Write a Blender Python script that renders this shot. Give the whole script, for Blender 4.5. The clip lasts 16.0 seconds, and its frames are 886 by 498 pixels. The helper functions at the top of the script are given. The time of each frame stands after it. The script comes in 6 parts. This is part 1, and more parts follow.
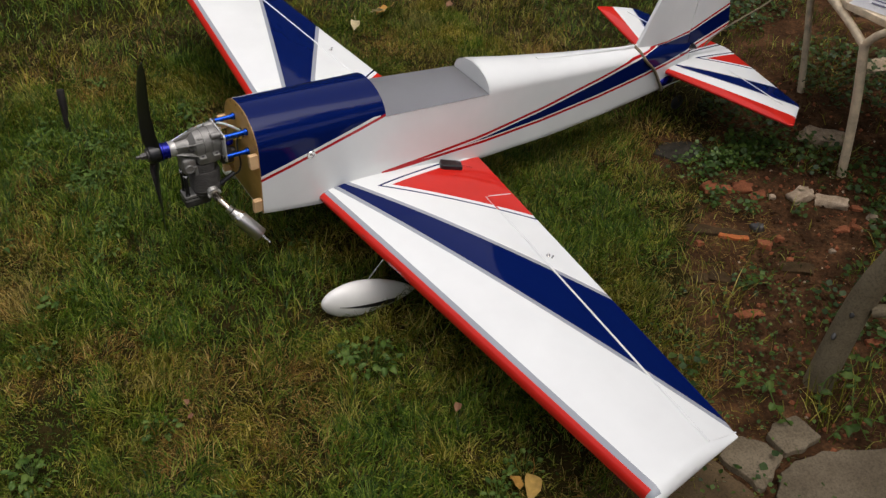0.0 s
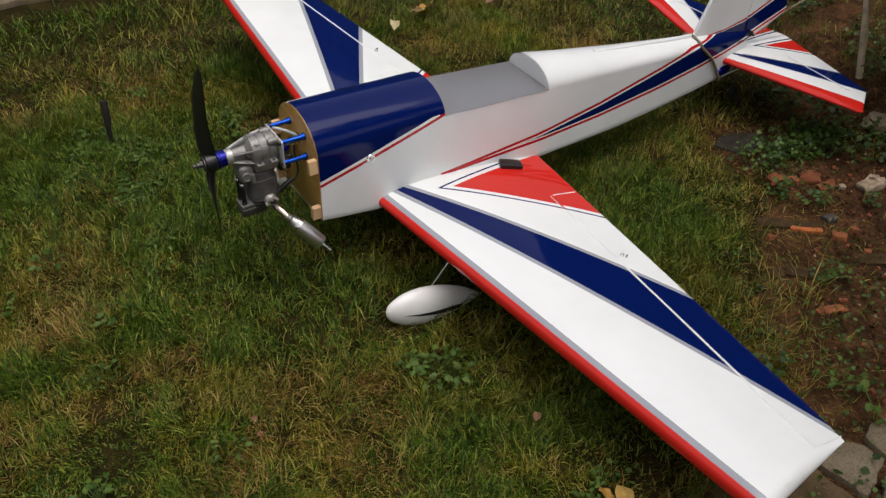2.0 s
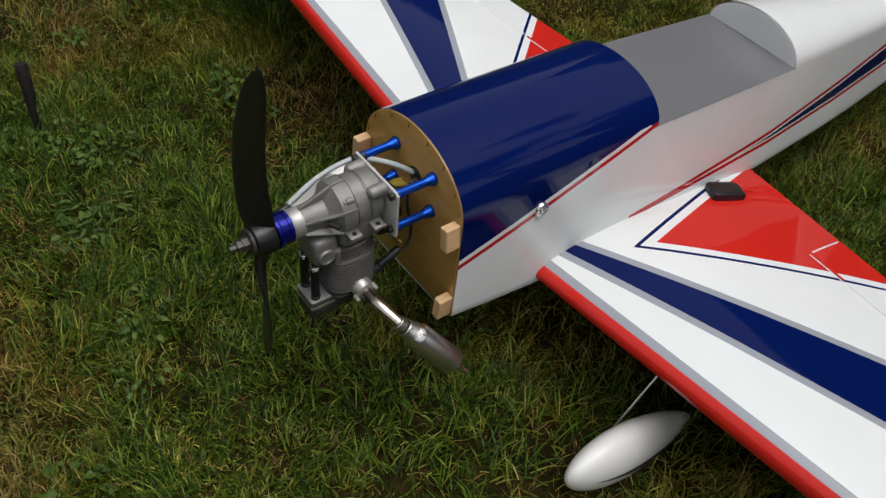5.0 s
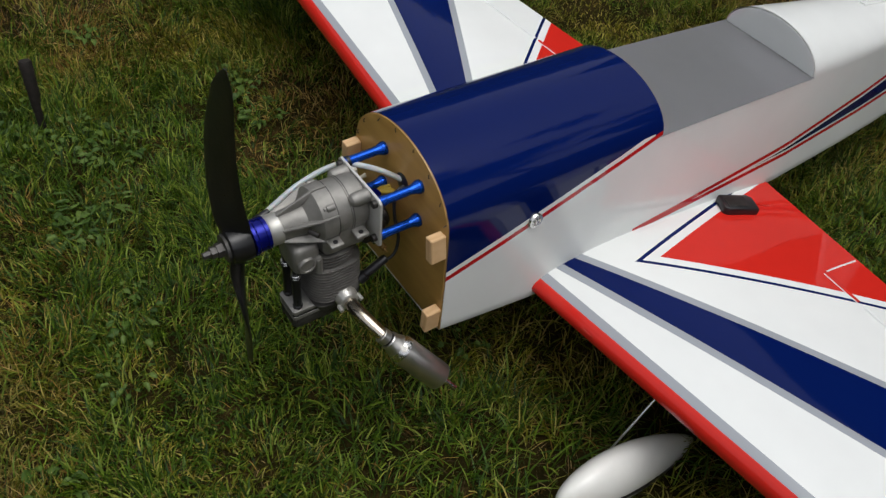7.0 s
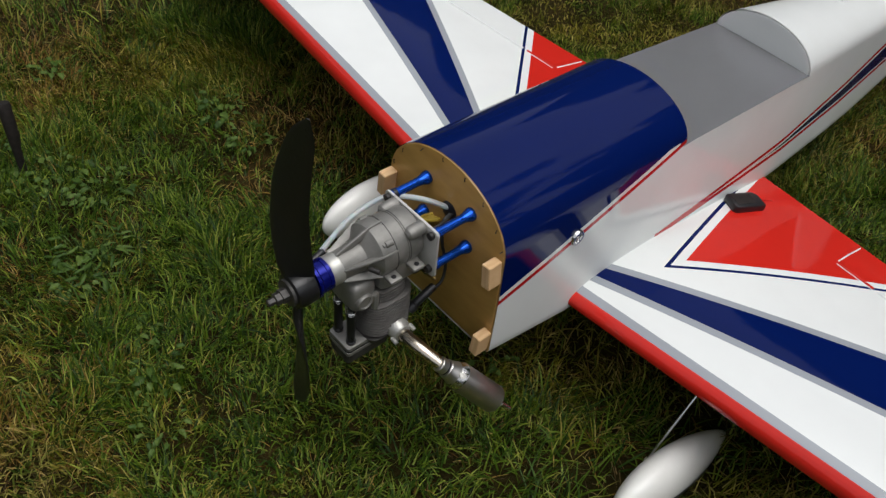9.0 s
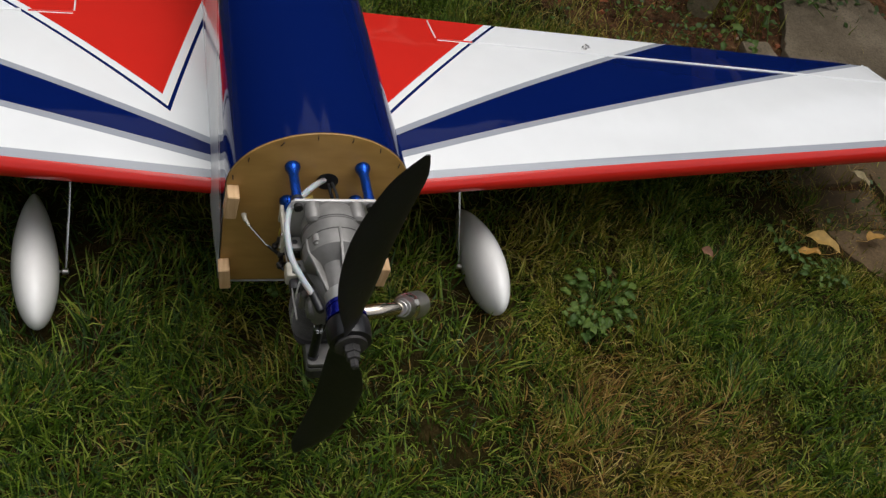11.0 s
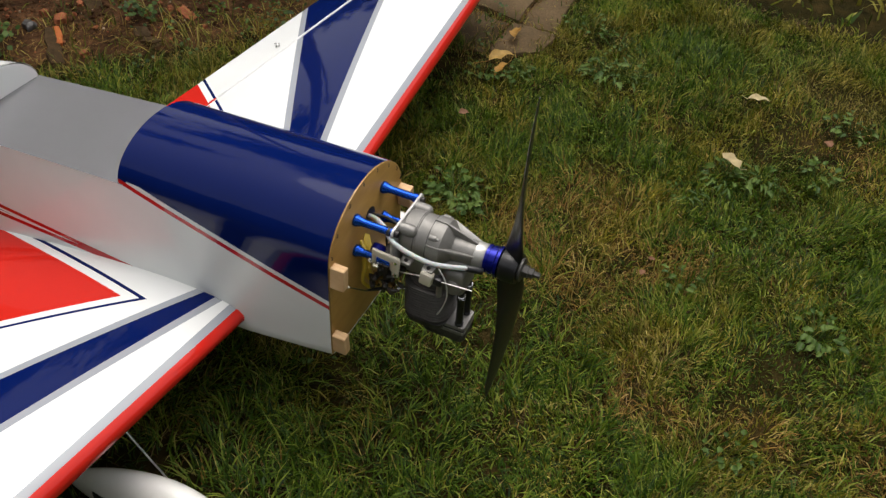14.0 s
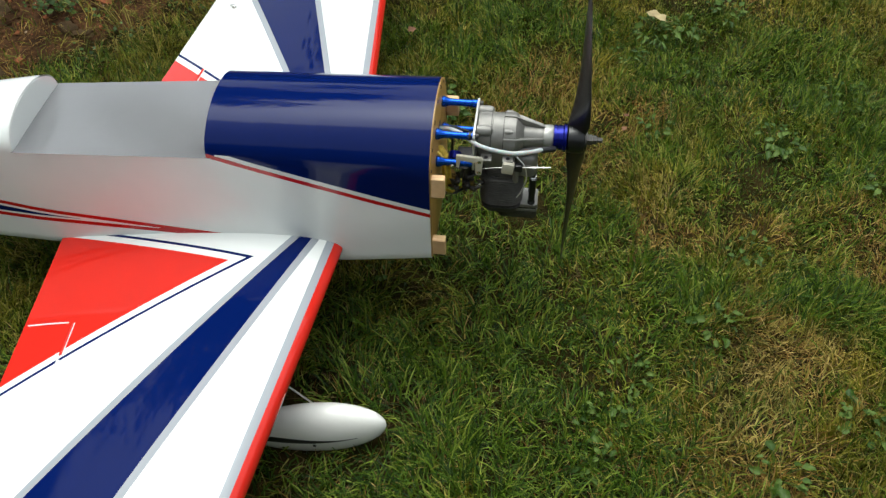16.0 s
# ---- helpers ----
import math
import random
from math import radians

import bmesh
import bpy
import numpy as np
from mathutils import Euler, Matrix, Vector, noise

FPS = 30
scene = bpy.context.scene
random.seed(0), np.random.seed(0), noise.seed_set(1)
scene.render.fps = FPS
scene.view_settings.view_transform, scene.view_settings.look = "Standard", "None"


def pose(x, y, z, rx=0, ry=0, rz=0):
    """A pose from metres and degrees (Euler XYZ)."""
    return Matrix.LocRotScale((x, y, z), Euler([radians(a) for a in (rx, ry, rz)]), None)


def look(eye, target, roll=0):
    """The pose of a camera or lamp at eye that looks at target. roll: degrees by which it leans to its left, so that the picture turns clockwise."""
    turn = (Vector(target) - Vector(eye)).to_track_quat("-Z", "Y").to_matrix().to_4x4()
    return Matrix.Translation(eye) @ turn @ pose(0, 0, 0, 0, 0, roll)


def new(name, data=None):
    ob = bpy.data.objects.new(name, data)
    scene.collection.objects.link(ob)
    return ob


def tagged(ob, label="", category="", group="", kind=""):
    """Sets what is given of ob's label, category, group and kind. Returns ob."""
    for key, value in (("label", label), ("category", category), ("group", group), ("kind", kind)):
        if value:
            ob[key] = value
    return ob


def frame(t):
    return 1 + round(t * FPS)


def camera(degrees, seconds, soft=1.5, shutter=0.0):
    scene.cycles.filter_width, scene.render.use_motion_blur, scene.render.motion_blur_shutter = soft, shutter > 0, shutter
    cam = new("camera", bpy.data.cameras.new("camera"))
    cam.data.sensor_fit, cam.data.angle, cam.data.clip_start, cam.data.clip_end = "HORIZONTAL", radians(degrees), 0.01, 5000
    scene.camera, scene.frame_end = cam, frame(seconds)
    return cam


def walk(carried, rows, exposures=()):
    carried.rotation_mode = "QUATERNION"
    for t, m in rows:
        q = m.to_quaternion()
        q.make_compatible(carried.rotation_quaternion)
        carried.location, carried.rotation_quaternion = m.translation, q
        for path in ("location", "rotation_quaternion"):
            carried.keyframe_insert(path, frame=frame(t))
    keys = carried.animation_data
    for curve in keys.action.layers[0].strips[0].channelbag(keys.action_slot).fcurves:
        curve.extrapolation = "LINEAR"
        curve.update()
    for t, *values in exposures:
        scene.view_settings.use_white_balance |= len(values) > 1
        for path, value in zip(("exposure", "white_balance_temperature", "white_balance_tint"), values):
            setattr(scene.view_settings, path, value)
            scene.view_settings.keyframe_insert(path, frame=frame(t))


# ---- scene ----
cam = camera(52.43, 16.0, soft=1.4)
ROWS = [
    (0.0, 0.6363, 1.9027, 1.5961, 50.906, -2.117, 147.945),
    (0.5, 0.6448, 1.8960, 1.5917, 50.774, -1.916, 148.332),
    (1.0, 0.6432, 1.8877, 1.5959, 51.773, -0.706, 148.904),
    (1.5, 0.6542, 1.8721, 1.5853, 51.249, 0.148, 149.187),
    (2.0, 0.7005, 1.7782, 1.5390, 51.081, -0.045, 147.679),
    (2.5, 0.8008, 1.5539, 1.4477, 50.776, -1.745, 144.775),
    (3.0, 0.7440, 1.2248, 1.4241, 50.760, -2.062, 141.744),
    (3.5, 0.7460, 0.9773, 1.3301, 50.671, 0.049, 141.315),
    (4.0, 0.6993, 0.8194, 1.2372, 48.371, -2.650, 139.873),
    (4.5, 0.5652, 0.7417, 1.1663, 46.628, -2.396, 144.303),
    (5.0, 0.5346, 0.7226, 1.1554, 44.228, -3.427, 143.513),
    (5.2, 0.5187, 0.7221, 1.1553, 43.884, -3.025, 144.074),
    (7.3, 0.4585, 0.7333, 1.1268, 44.640, -2.238, 146.329),
    (7.5, 0.4628, 0.7567, 1.1249, 45.165, -1.540, 145.624),
    (8.0, 0.4766, 0.7568, 1.1338, 45.860, -2.242, 145.044),
    (8.2, 0.4830, 0.7521, 1.1362, 45.839, -2.313, 145.025),
    (10.3, 0.7235, 0.1588, 1.1888, 39.955, -6.179, 110.686),
    (10.5, 0.7211, 0.0885, 1.1903, 39.555, -7.061, 103.894),
    (11.0, 0.7391, -0.1730, 1.1544, 40.747, -12.547, 78.065),
    (11.5, 0.6765, -0.3487, 1.1614, 40.568, -8.366, 62.829),
    (12.0, 0.5543, -0.4443, 1.1723, 41.276, -4.506, 47.784),
    (12.5, 0.4591, -0.6027, 1.2270, 42.043, -4.100, 33.555),
    (13.0, 0.4291, -0.7133, 1.2634, 41.628, -2.864, 29.679),
    (13.5, 0.4408, -0.7760, 1.2859, 41.144, -3.171, 30.351),
    (14.0, 0.4595, -0.8444, 1.2528, 46.087, -3.104, 24.801),
    (14.5, 0.4012, -0.8733, 1.2254, 43.819, -6.419, 22.404),
    (15.0, 0.2746, -0.8808, 1.2345, 43.022, -5.674, 13.403),
    (15.5, 0.2043, -1.0000, 1.2957, 42.070, -2.940, 7.264),
    (16.0, 0.1425, -1.1016, 1.3530, 41.494, 0.285, 6.827),
]
EXPOSURES = [(0.0, 0.05, 6630, 14), (3.0, 0.04, 6580, 13), (5.0, -0.09, 6430, 11), (8.0, -0.07, 6430, 9), (10.5, -0.08, 6430, 11), (11.0, -0.03, 6480, 12), (11.5, 0.37, 6630, 13), (12.5, 0.33, 6800, 12), (13.0, 0.32, 6730, 10), (14.0, 0.39, 6780, 11), (14.5, 0.48, 6780, 9), (15.0, 0.71, 6780, 7), (16.0, 0.66, 6400, 2)]
walk(cam, [(r[0], pose(*r[1:])) for r in ROWS], EXPOSURES)

# ---- world and light ----
world = bpy.data.worlds.new("overcast_sky")
scene.world = world
world.use_nodes = True
wn, wl = world.node_tree.nodes, world.node_tree.links
sky = wn.new("ShaderNodeTexSky")
sky.sky_type, sky.sun_disc = "NISHITA", False
sky.sun_elevation, sky.sun_rotation = radians(75), radians(336)
sky.dust_density, sky.air_density, sky.ozone_density = 4.0, 1.0, 1.0
pale = wn.new("ShaderNodeHueSaturation")
pale.inputs["Saturation"].default_value = 0.22
wl.new(sky.outputs[0], pale.inputs["Color"])
wl.new(pale.outputs[0], wn["Background"].inputs["Color"])
wn["Background"].inputs["Strength"].default_value = 0.160
sun_data = bpy.data.lights.new("sun", "SUN")
sun_data.energy, sun_data.angle, sun_data.color = 1.08, radians(50), (1.0, 0.985, 0.96)
sun = new("sun", sun_data)
sun.matrix_world = look((-0.8, 1.8, 7.45), (0, 0, 0))

# ---- materials ----
def material(name):
    m = bpy.data.materials.new(name)
    m.use_nodes = True
    nt = m.node_tree
    return m, nt.nodes, nt.links, nt.nodes["Principled BSDF"]


def noise_node(nodes, links, scale, detail=4.0, rough=0.6, coords="Object", dims="3D"):
    tc = nodes.new("ShaderNodeTexCoord")
    n = nodes.new("ShaderNodeTexNoise")
    n.inputs["Scale"].default_value, n.inputs["Detail"].default_value, n.inputs["Roughness"].default_value = scale, detail, rough
    links.new(tc.outputs[coords], n.inputs["Vector"])
    return n


def ramp_node(nodes, links, source, stops):
    r = nodes.new("ShaderNodeValToRGB")
    el = r.color_ramp.elements
    while len(el) < len(stops):
        el.new(0.5)
    for e, (p, c) in zip(el, stops):
        e.position, e.color = p, (*c, 1)
    links.new(source, r.inputs["Fac"])
    return r


def bump_node(nodes, links, source, bsdf, strength, distance):
    b = nodes.new("ShaderNodeBump")
    b.inputs["Strength"].default_value, b.inputs["Distance"].default_value = strength, distance
    links.new(source, b.inputs["Height"])
    links.new(b.outputs[0], bsdf.inputs["Normal"])
    return b


def surface(name, color, rough=0.5, metal=0.0, vary=0.12, scale=25.0, bump=0.0, bump_scale=60.0, coat=0.0, rough_vary=0.1, spec=0.5):
    """A plain surface with slow colour variation, uneven gloss and fine relief."""
    m, nodes, links, b = material(name)
    n = noise_node(nodes, links, scale)
    lo, hi = [c * (1 - vary) for c in color], [min(1, c * (1 + vary)) for c in color]
    r = ramp_node(nodes, links, n.outputs["Fac"], [(0.3, lo), (0.7, hi)])
    links.new(r.outputs[0], b.inputs["Base Color"])
    b.inputs["Metallic"].default_value = metal
    b.inputs["Specular IOR Level"].default_value = spec
    n2 = noise_node(nodes, links, scale * 3.1, 6)
    mr = nodes.new("ShaderNodeMapRange")
    mr.inputs["To Min"].default_value, mr.inputs["To Max"].default_value = max(0.02, rough - rough_vary), rough + rough_vary
    links.new(n2.outputs["Fac"], mr.inputs["Value"])
    links.new(mr.outputs[0], b.inputs["Roughness"])
    if coat:
        b.inputs["Coat Weight"].default_value, b.inputs["Coat Roughness"].default_value = coat, 0.06
    if bump:
        n3 = noise_node(nodes, links, bump_scale, 3)
        bump_node(nodes, links, n3.outputs["Fac"], b, bump, 0.002)
    return m


def film(name, color, rough=0.09, ior=1.40):
    """Glossy iron-on covering film, very slightly slack."""
    m, nodes, links, b = material(name)
    n = noise_node(nodes, links, 7.0, 3)
    r = ramp_node(nodes, links, n.outputs["Fac"], [(0.25, [c * 0.93 for c in color]), (0.75, color)])
    links.new(r.outputs[0], b.inputs["Base Color"])
    b.inputs["Roughness"].default_value = rough
    b.inputs["IOR"].default_value = ior
    n3 = noise_node(nodes, links, 9.0, 2)
    bump_node(nodes, links, n3.outputs["Fac"], b, 0.12, 0.004)
    return m


M_WHITE = film("white_film", (0.815, 0.83, 0.815))
M_BLUE = film("blue_film", (0.0016, 0.0088, 0.082), 0.05, 1.27)
M_RED = film("red_film", (0.62, 0.023, 0.015), 0.05, 1.45)
M_PIN = film("dark_red_pinstripe", (0.48, 0.011, 0.013), 0.05, 1.45)
M_SILVER = film("silver_film", (0.33, 0.35, 0.38), 0.16)
M_GREY = surface("silver_grey_sheet", (0.46, 0.46, 0.48), 0.13, 0.28, 0.03, 6, 0.0, coat=0.25, rough_vary=0.012)
M_LIGHTGREY = film("pale_grey_film", (0.62, 0.64, 0.66), 0.12)
M_PANT = surface("white_gelcoat", (0.83, 0.82, 0.78), 0.2, 0, 0.05, 12, rough_vary=0.06)
M_BLACK = surface("black_plastic", (0.012, 0.012, 0.014), 0.35, 0, 0.3, 40)
M_PROP = surface("black_nylon", (0.010, 0.010, 0.011), 0.32, 0, 0.3, 30, 0.1, 200)
M_RUBBER = surface("black_rubber", (0.02, 0.02, 0.02), 0.7, 0, 0.3, 60)
M_CAST = surface("cast_aluminium", (0.250, 0.242, 0.226), 0.50, 0.55, 0.16, 45, 0.16, 700, rough_vary=0.12)
M_FINS = surface("grey_fin_metal", (0.150, 0.143, 0.134), 0.48, 0.55, 0.2, 60, 0.2, 300)
M_HEAD = surface("dark_head_metal", (0.09, 0.086, 0.082), 0.5, 0.7, 0.25, 50, 0.2, 300)
M_COLLAR = surface("turned_collar", (0.48, 0.47, 0.44), 0.4, 0.6, 0.08, 40)
M_PLATE = surface("milled_aluminium_plate", (0.58, 0.57, 0.55), 0.38, 0.35, 0.06, 40)
M_WEBBING = surface("matt_black_tube", (0.009, 0.009, 0.011), 0.3, 0, 0.3, 40)
M_STEEL = surface("bright_steel", (0.72, 0.71, 0.69), 0.22, 1.0, 0.1, 60, rough_vary=0.1)
M_PIPE = surface("heat_tinted_steel", (0.55, 0.49, 0.40), 0.24, 1.0, 0.22, 22, rough_vary=0.1)
M_MUFF = surface("turned_aluminium", (0.62, 0.60, 0.57), 0.36, 1.0, 0.1, 40, rough_vary=0.1)
M_ANOD = surface("blue_anodised", (0.005, 0.07, 0.44), 0.2, 0.75, 0.12, 40, rough_vary=0.06)
M_ANOD2 = surface("dark_blue_anodised", (0.004, 0.008, 0.20), 0.2, 0.6, 0.12, 40, rough_vary=0.06)
M_BRASS = surface("brass", (0.5, 0.34, 0.14), 0.35, 1.0, 0.2, 60)
M_DARKMETAL = surface("oily_dark_metal", (0.045, 0.042, 0.04), 0.4, 0.6, 0.4, 70)
M_BEIGE = surface("cream_plastic", (0.62, 0.58, 0.47), 0.4, 0, 0.08, 40)
M_YELLOW = surface("yellow_tube", (0.55, 0.40, 0.05), 0.35, 0, 0.15, 40)
M_RUBBERBAND = surface("rope_fibre", (0.20, 0.16, 0.10), 0.85, 0, 0.35, 160, 0.6, 500)
M_PAPER = surface("paper", (0.74, 0.74, 0.76), 0.8, 0, 0.04, 20)
M_INK = surface("grey_ink", (0.12, 0.12, 0.2), 0.8, 0, 0.1, 40)
M_STAKE = surface("rusty_iron", (0.016, 0.012, 0.010), 0.7, 0.2, 0.5, 90, 0.5, 220)
M_TABLE = surface("weathered_cream_paint", (0.62, 0.50, 0.34), 0.55, 0, 0.3, 30, 0.3, 120)


def wood(name, a, b2, scale, rough):
    m, nodes, links, b = material(name)
    tc = nodes.new("ShaderNodeTexCoord")
    mp = nodes.new("ShaderNodeMapping")
    mp.inputs["Scale"].default_value = scale
    n = nodes.new("ShaderNodeTexNoise")
    n.inputs["Scale"].default_value, n.inputs["Detail"].default_value = 6.0, 8.0
    links.new(tc.outputs["Object"], mp.inputs["Vector"])
    links.new(mp.outputs[0], n.inputs["Vector"])
    r = ramp_node(nodes, links, n.outputs["Fac"], [(0.3, a), (0.7, b2)])
    links.new(r.outputs[0], b.inputs["Base Color"])
    b.inputs["Roughness"].default_value = rough
    bump_node(nodes, links, n.outputs["Fac"], b, 0.15, 0.001)
    return m


M_PLY = wood("varnished_plywood", (0.37, 0.205, 0.056), (0.47, 0.275, 0.082), (3, 3, 9), 0.32)
M_PINE = wood("raw_pine", (0.60, 0.36, 0.17), (0.74, 0.50, 0.27), (5, 40, 5), 0.6)


def tube_material():
    m, nodes, links, b = material("milky_silicone")
    b.inputs["Base Color"].default_value = (0.62, 0.63, 0.64, 1)
    b.inputs["Roughness"].default_value = 0.3
    b.inputs["Transmission Weight"].default_value = 0.25
    b.inputs["Subsurface Weight"].default_value = 0.2
    return m


M_SILICONE = tube_material()


def grass_material():
    m, nodes, links, b = material("grass_blades")
    geo = nodes.new("ShaderNodeNewGeometry")
    lush = ramp_node(nodes, links, geo.outputs["Random Per Island"], [(0.0, (0.010, 0.034, 0.002)), (0.4, (0.054, 0.108, 0.006)), (0.80, (0.135, 0.198, 0.014)), (1.0, (0.31, 0.33, 0.055))])
    olive = ramp_node(nodes, links, geo.outputs["Random Per Island"], [(0.0, (0.030, 0.034, 0.002)), (0.4, (0.110, 0.114, 0.007)), (0.80, (0.225, 0.205, 0.020)), (1.0, (0.45, 0.38, 0.10))])
    n5 = noise_node(nodes, links, 5.5, 4, 0.6)
    mr5 = nodes.new("ShaderNodeMapRange")
    mr5.inputs["From Min"].default_value, mr5.inputs["From Max"].default_value = 0.43, 0.56
    links.new(n5.outputs["Fac"], mr5.inputs["Value"])
    r = nodes.new("ShaderNodeMix")
    r.data_type = "RGBA"
    links.new(mr5.outputs[0], r.inputs["Factor"])
    links.new(lush.outputs[0], r.inputs["A"])
    links.new(olive.outputs[0], r.inputs["B"])
    dry = ramp_node(nodes, links, geo.outputs["Random Per Island"], [(0.0, (0.10, 0.07, 0.018)), (0.5, (0.24, 0.17, 0.05)), (1.0, (0.42, 0.32, 0.13))])
    n = noise_node(nodes, links, 2.3, 5, 0.62)
    mr = nodes.new("ShaderNodeMapRange")
    mr.inputs["From Min"].default_value, mr.inputs["From Max"].default_value = 0.54, 0.80
    links.new(n.outputs["Fac"], mr.inputs["Value"])
    wn2 = nodes.new("ShaderNodeMath")
    wn2.operation = "MULTIPLY_ADD"
    links.new(geo.outputs["Random Per Island"], wn2.inputs[0])
    wn2.inputs[1].default_value, wn2.inputs[2].default_value = 0.5, -0.25
    add = nodes.new("ShaderNodeMath")
    add.use_clamp = True
    links.new(mr.outputs[0], add.inputs[0])
    links.new(wn2.outputs[0], add.inputs[1])
    mix = nodes.new("ShaderNodeMix")
    mix.data_type = "RGBA"
    links.new(add.outputs[0], mix.inputs["Factor"])
    links.new(r.outputs["Result"], mix.inputs["A"])
    links.new(dry.outputs[0], mix.inputs["B"])
    n6 = noise_node(nodes, links, 4.2, 5, 0.65)
    tone = ramp_node(nodes, links, n6.outputs["Fac"], [(0.34, (0.66, 0.72, 0.7)), (0.5, (1.0, 1.0, 1.0)), (0.66, (1.40, 1.32, 1.2))])
    mul = nodes.new("ShaderNodeMix")
    mul.data_type, mul.blend_type = "RGBA", "MULTIPLY"
    mul.inputs["Factor"].default_value = 1.0
    links.new(mix.outputs["Result"], mul.inputs["A"])
    links.new(tone.outputs[0], mul.inputs["B"])
    links.new(mul.outputs["Result"], b.inputs["Base Color"])
    b.inputs["Roughness"].default_value = 0.5
    b.inputs["Specular IOR Level"].default_value = 0.12
    tr = nodes.new("ShaderNodeBsdfTranslucent")
    links.new(mul.outputs["Result"], tr.inputs["Color"])
    ms = nodes.new("ShaderNodeMixShader")
    ms.inputs["Fac"].default_value = 0.25
    links.new(b.outputs[0], ms.inputs[1])
    links.new(tr.outputs[0], ms.inputs[2])
    links.new(ms.outputs[0], nodes["Material Output"].inputs["Surface"])
    return m


def leaf_material(name, stops, rough=0.5, trans=0.25):
    m, nodes, links, b = material(name)
    oi = nodes.new("ShaderNodeObjectInfo")
    geo = nodes.new("ShaderNodeNewGeometry")
    mx = nodes.new("ShaderNodeMath")
    mx.operation = "ADD"
    links.new(oi.outputs["Random"], mx.inputs[0])
    links.new(geo.outputs["Random Per Island"], mx.inputs[1])
    fr = nodes.new("ShaderNodeMath")
    fr.operation = "FRACT"
    links.new(mx.outputs[0], fr.inputs[0])
    r = ramp_node(nodes, links, fr.outputs[0], stops)
    n = noise_node(nodes, links, 60, 4)
    r2 = ramp_node(nodes, links, n.outputs["Fac"], [(0.3, (0.7, 0.7, 0.7)), (0.7, (1.15, 1.15, 1.15))])
    mul = nodes.new("ShaderNodeMix")
    mul.data_type, mul.blend_type = "RGBA", "MULTIPLY"
    mul.inputs["Factor"].default_value = 1.0
    links.new(r.outputs[0], mul.inputs["A"])
    links.new(r2.outputs[0], mul.inputs["B"])
    links.new(mul.outputs["Result"], b.inputs["Base Color"])
    b.inputs["Roughness"].default_value = rough
    b.inputs["Specular IOR Level"].default_value = 0.25
    tr = nodes.new("ShaderNodeBsdfTranslucent")
    links.new(mul.outputs["Result"], tr.inputs["Color"])
    ms = nodes.new("ShaderNodeMixShader")
    ms.inputs["Fac"].default_value = trans
    links.new(b.outputs[0], ms.inputs[1])
    links.new(tr.outputs[0], ms.inputs[2])
    links.new(ms.outputs[0], nodes["Material Output"].inputs["Surface"])
    return m


M_GRASS = grass_material()
M_LUSH = leaf_material("lush_grass", [(0.0, (0.009, 0.030, 0.002)), (0.4, (0.042, 0.092, 0.005)), (0.8, (0.118, 0.190, 0.012)), (1.0, (0.29, 0.34, 0.050))], 0.5)
M_WEED = leaf_material("weed_leaf", [(0.0, (0.034, 0.074, 0.010)), (0.5, (0.068, 0.124, 0.018)), (1.0, (0.115, 0.175, 0.032))])
M_IVY = leaf_material("ivy_leaf", [(0.0, (0.02, 0.045, 0.008)), (0.6, (0.045, 0.085, 0.015)), (1.0, (0.085, 0.13, 0.025))], 0.4)
M_CLOVER = leaf_material("clover_leaf", [(0.0, (0.022, 0.048, 0.007)), (0.6, (0.052, 0.105, 0.015)), (1.0, (0.115, 0.185, 0.032))], 0.4)
M_FALLEN = leaf_material("fallen_leaf", [(0.0, (0.48, 0.38, 0.20)), (0.6, (0.58, 0.48, 0.27)), (1.0, (0.62, 0.55, 0.36))], 0.6)
M_FALLEN2 = leaf_material("orange_leaf", [(0.0, (0.34, 0.14, 0.03)), (0.5, (0.48, 0.25, 0.055)), (1.0, (0.50, 0.32, 0.09))], 0.55)
M_FALLEN3 = leaf_material("russet_leaf", [(0.0, (0.20, 0.09, 0.05)), (1.0, (0.30, 0.16, 0.09))], 0.6)
M_DRY = leaf_material("dry_grass", [(0.0, (0.05, 0.024, 0.004)), (0.35, (0.17, 0.090, 0.015)), (0.75, (0.34, 0.205, 0.046)), (1.0, (0.50, 0.37, 0.13))], 0.7)
M_STRAW = leaf_material("straw", [(0.0, (0.05, 0.031, 0.011)), (0.7, (0.14, 0.095, 0.036)), (1.0, (0.30, 0.21, 0.09))], 0.7)


def soil_material():
    m, nodes, links, b = material("soil")
    n = noise_node(nodes, links, 14, 10, 0.7)
    r = ramp_node(nodes, links, n.outputs["Fac"], [(0.3, (0.022, 0.011, 0.005)), (0.5, (0.068, 0.033, 0.0150)), (0.62, (0.125, 0.062, 0.029)), (0.78, (0.22, 0.115, 0.058))])
    g = noise_node(nodes, links, 90, 4, 0.6)
    r2 = ramp_node(nodes, links, g.outputs["Fac"], [(0.35, (0.6, 0.6, 0.6)), (0.7, (1.3, 1.25, 1.15))])
    mul = nodes.new("ShaderNodeMix")
    mul.data_type, mul.blend_type = "RGBA", "MULTIPLY"
    mul.inputs["Factor"].default_value = 1.0
    links.new(r.outputs[0], mul.inputs["A"])
    links.new(r2.outputs[0], mul.inputs["B"])
    links.new(mul.outputs["Result"], b.inputs["Base Color"])
    b.inputs["Roughness"].default_value = 0.9
    b.inputs["Specular IOR Level"].default_value = 0.08
    bump_node(nodes, links, g.outputs["Fac"], b, 1.0, 0.012)
    return m


M_SOIL = soil_material()


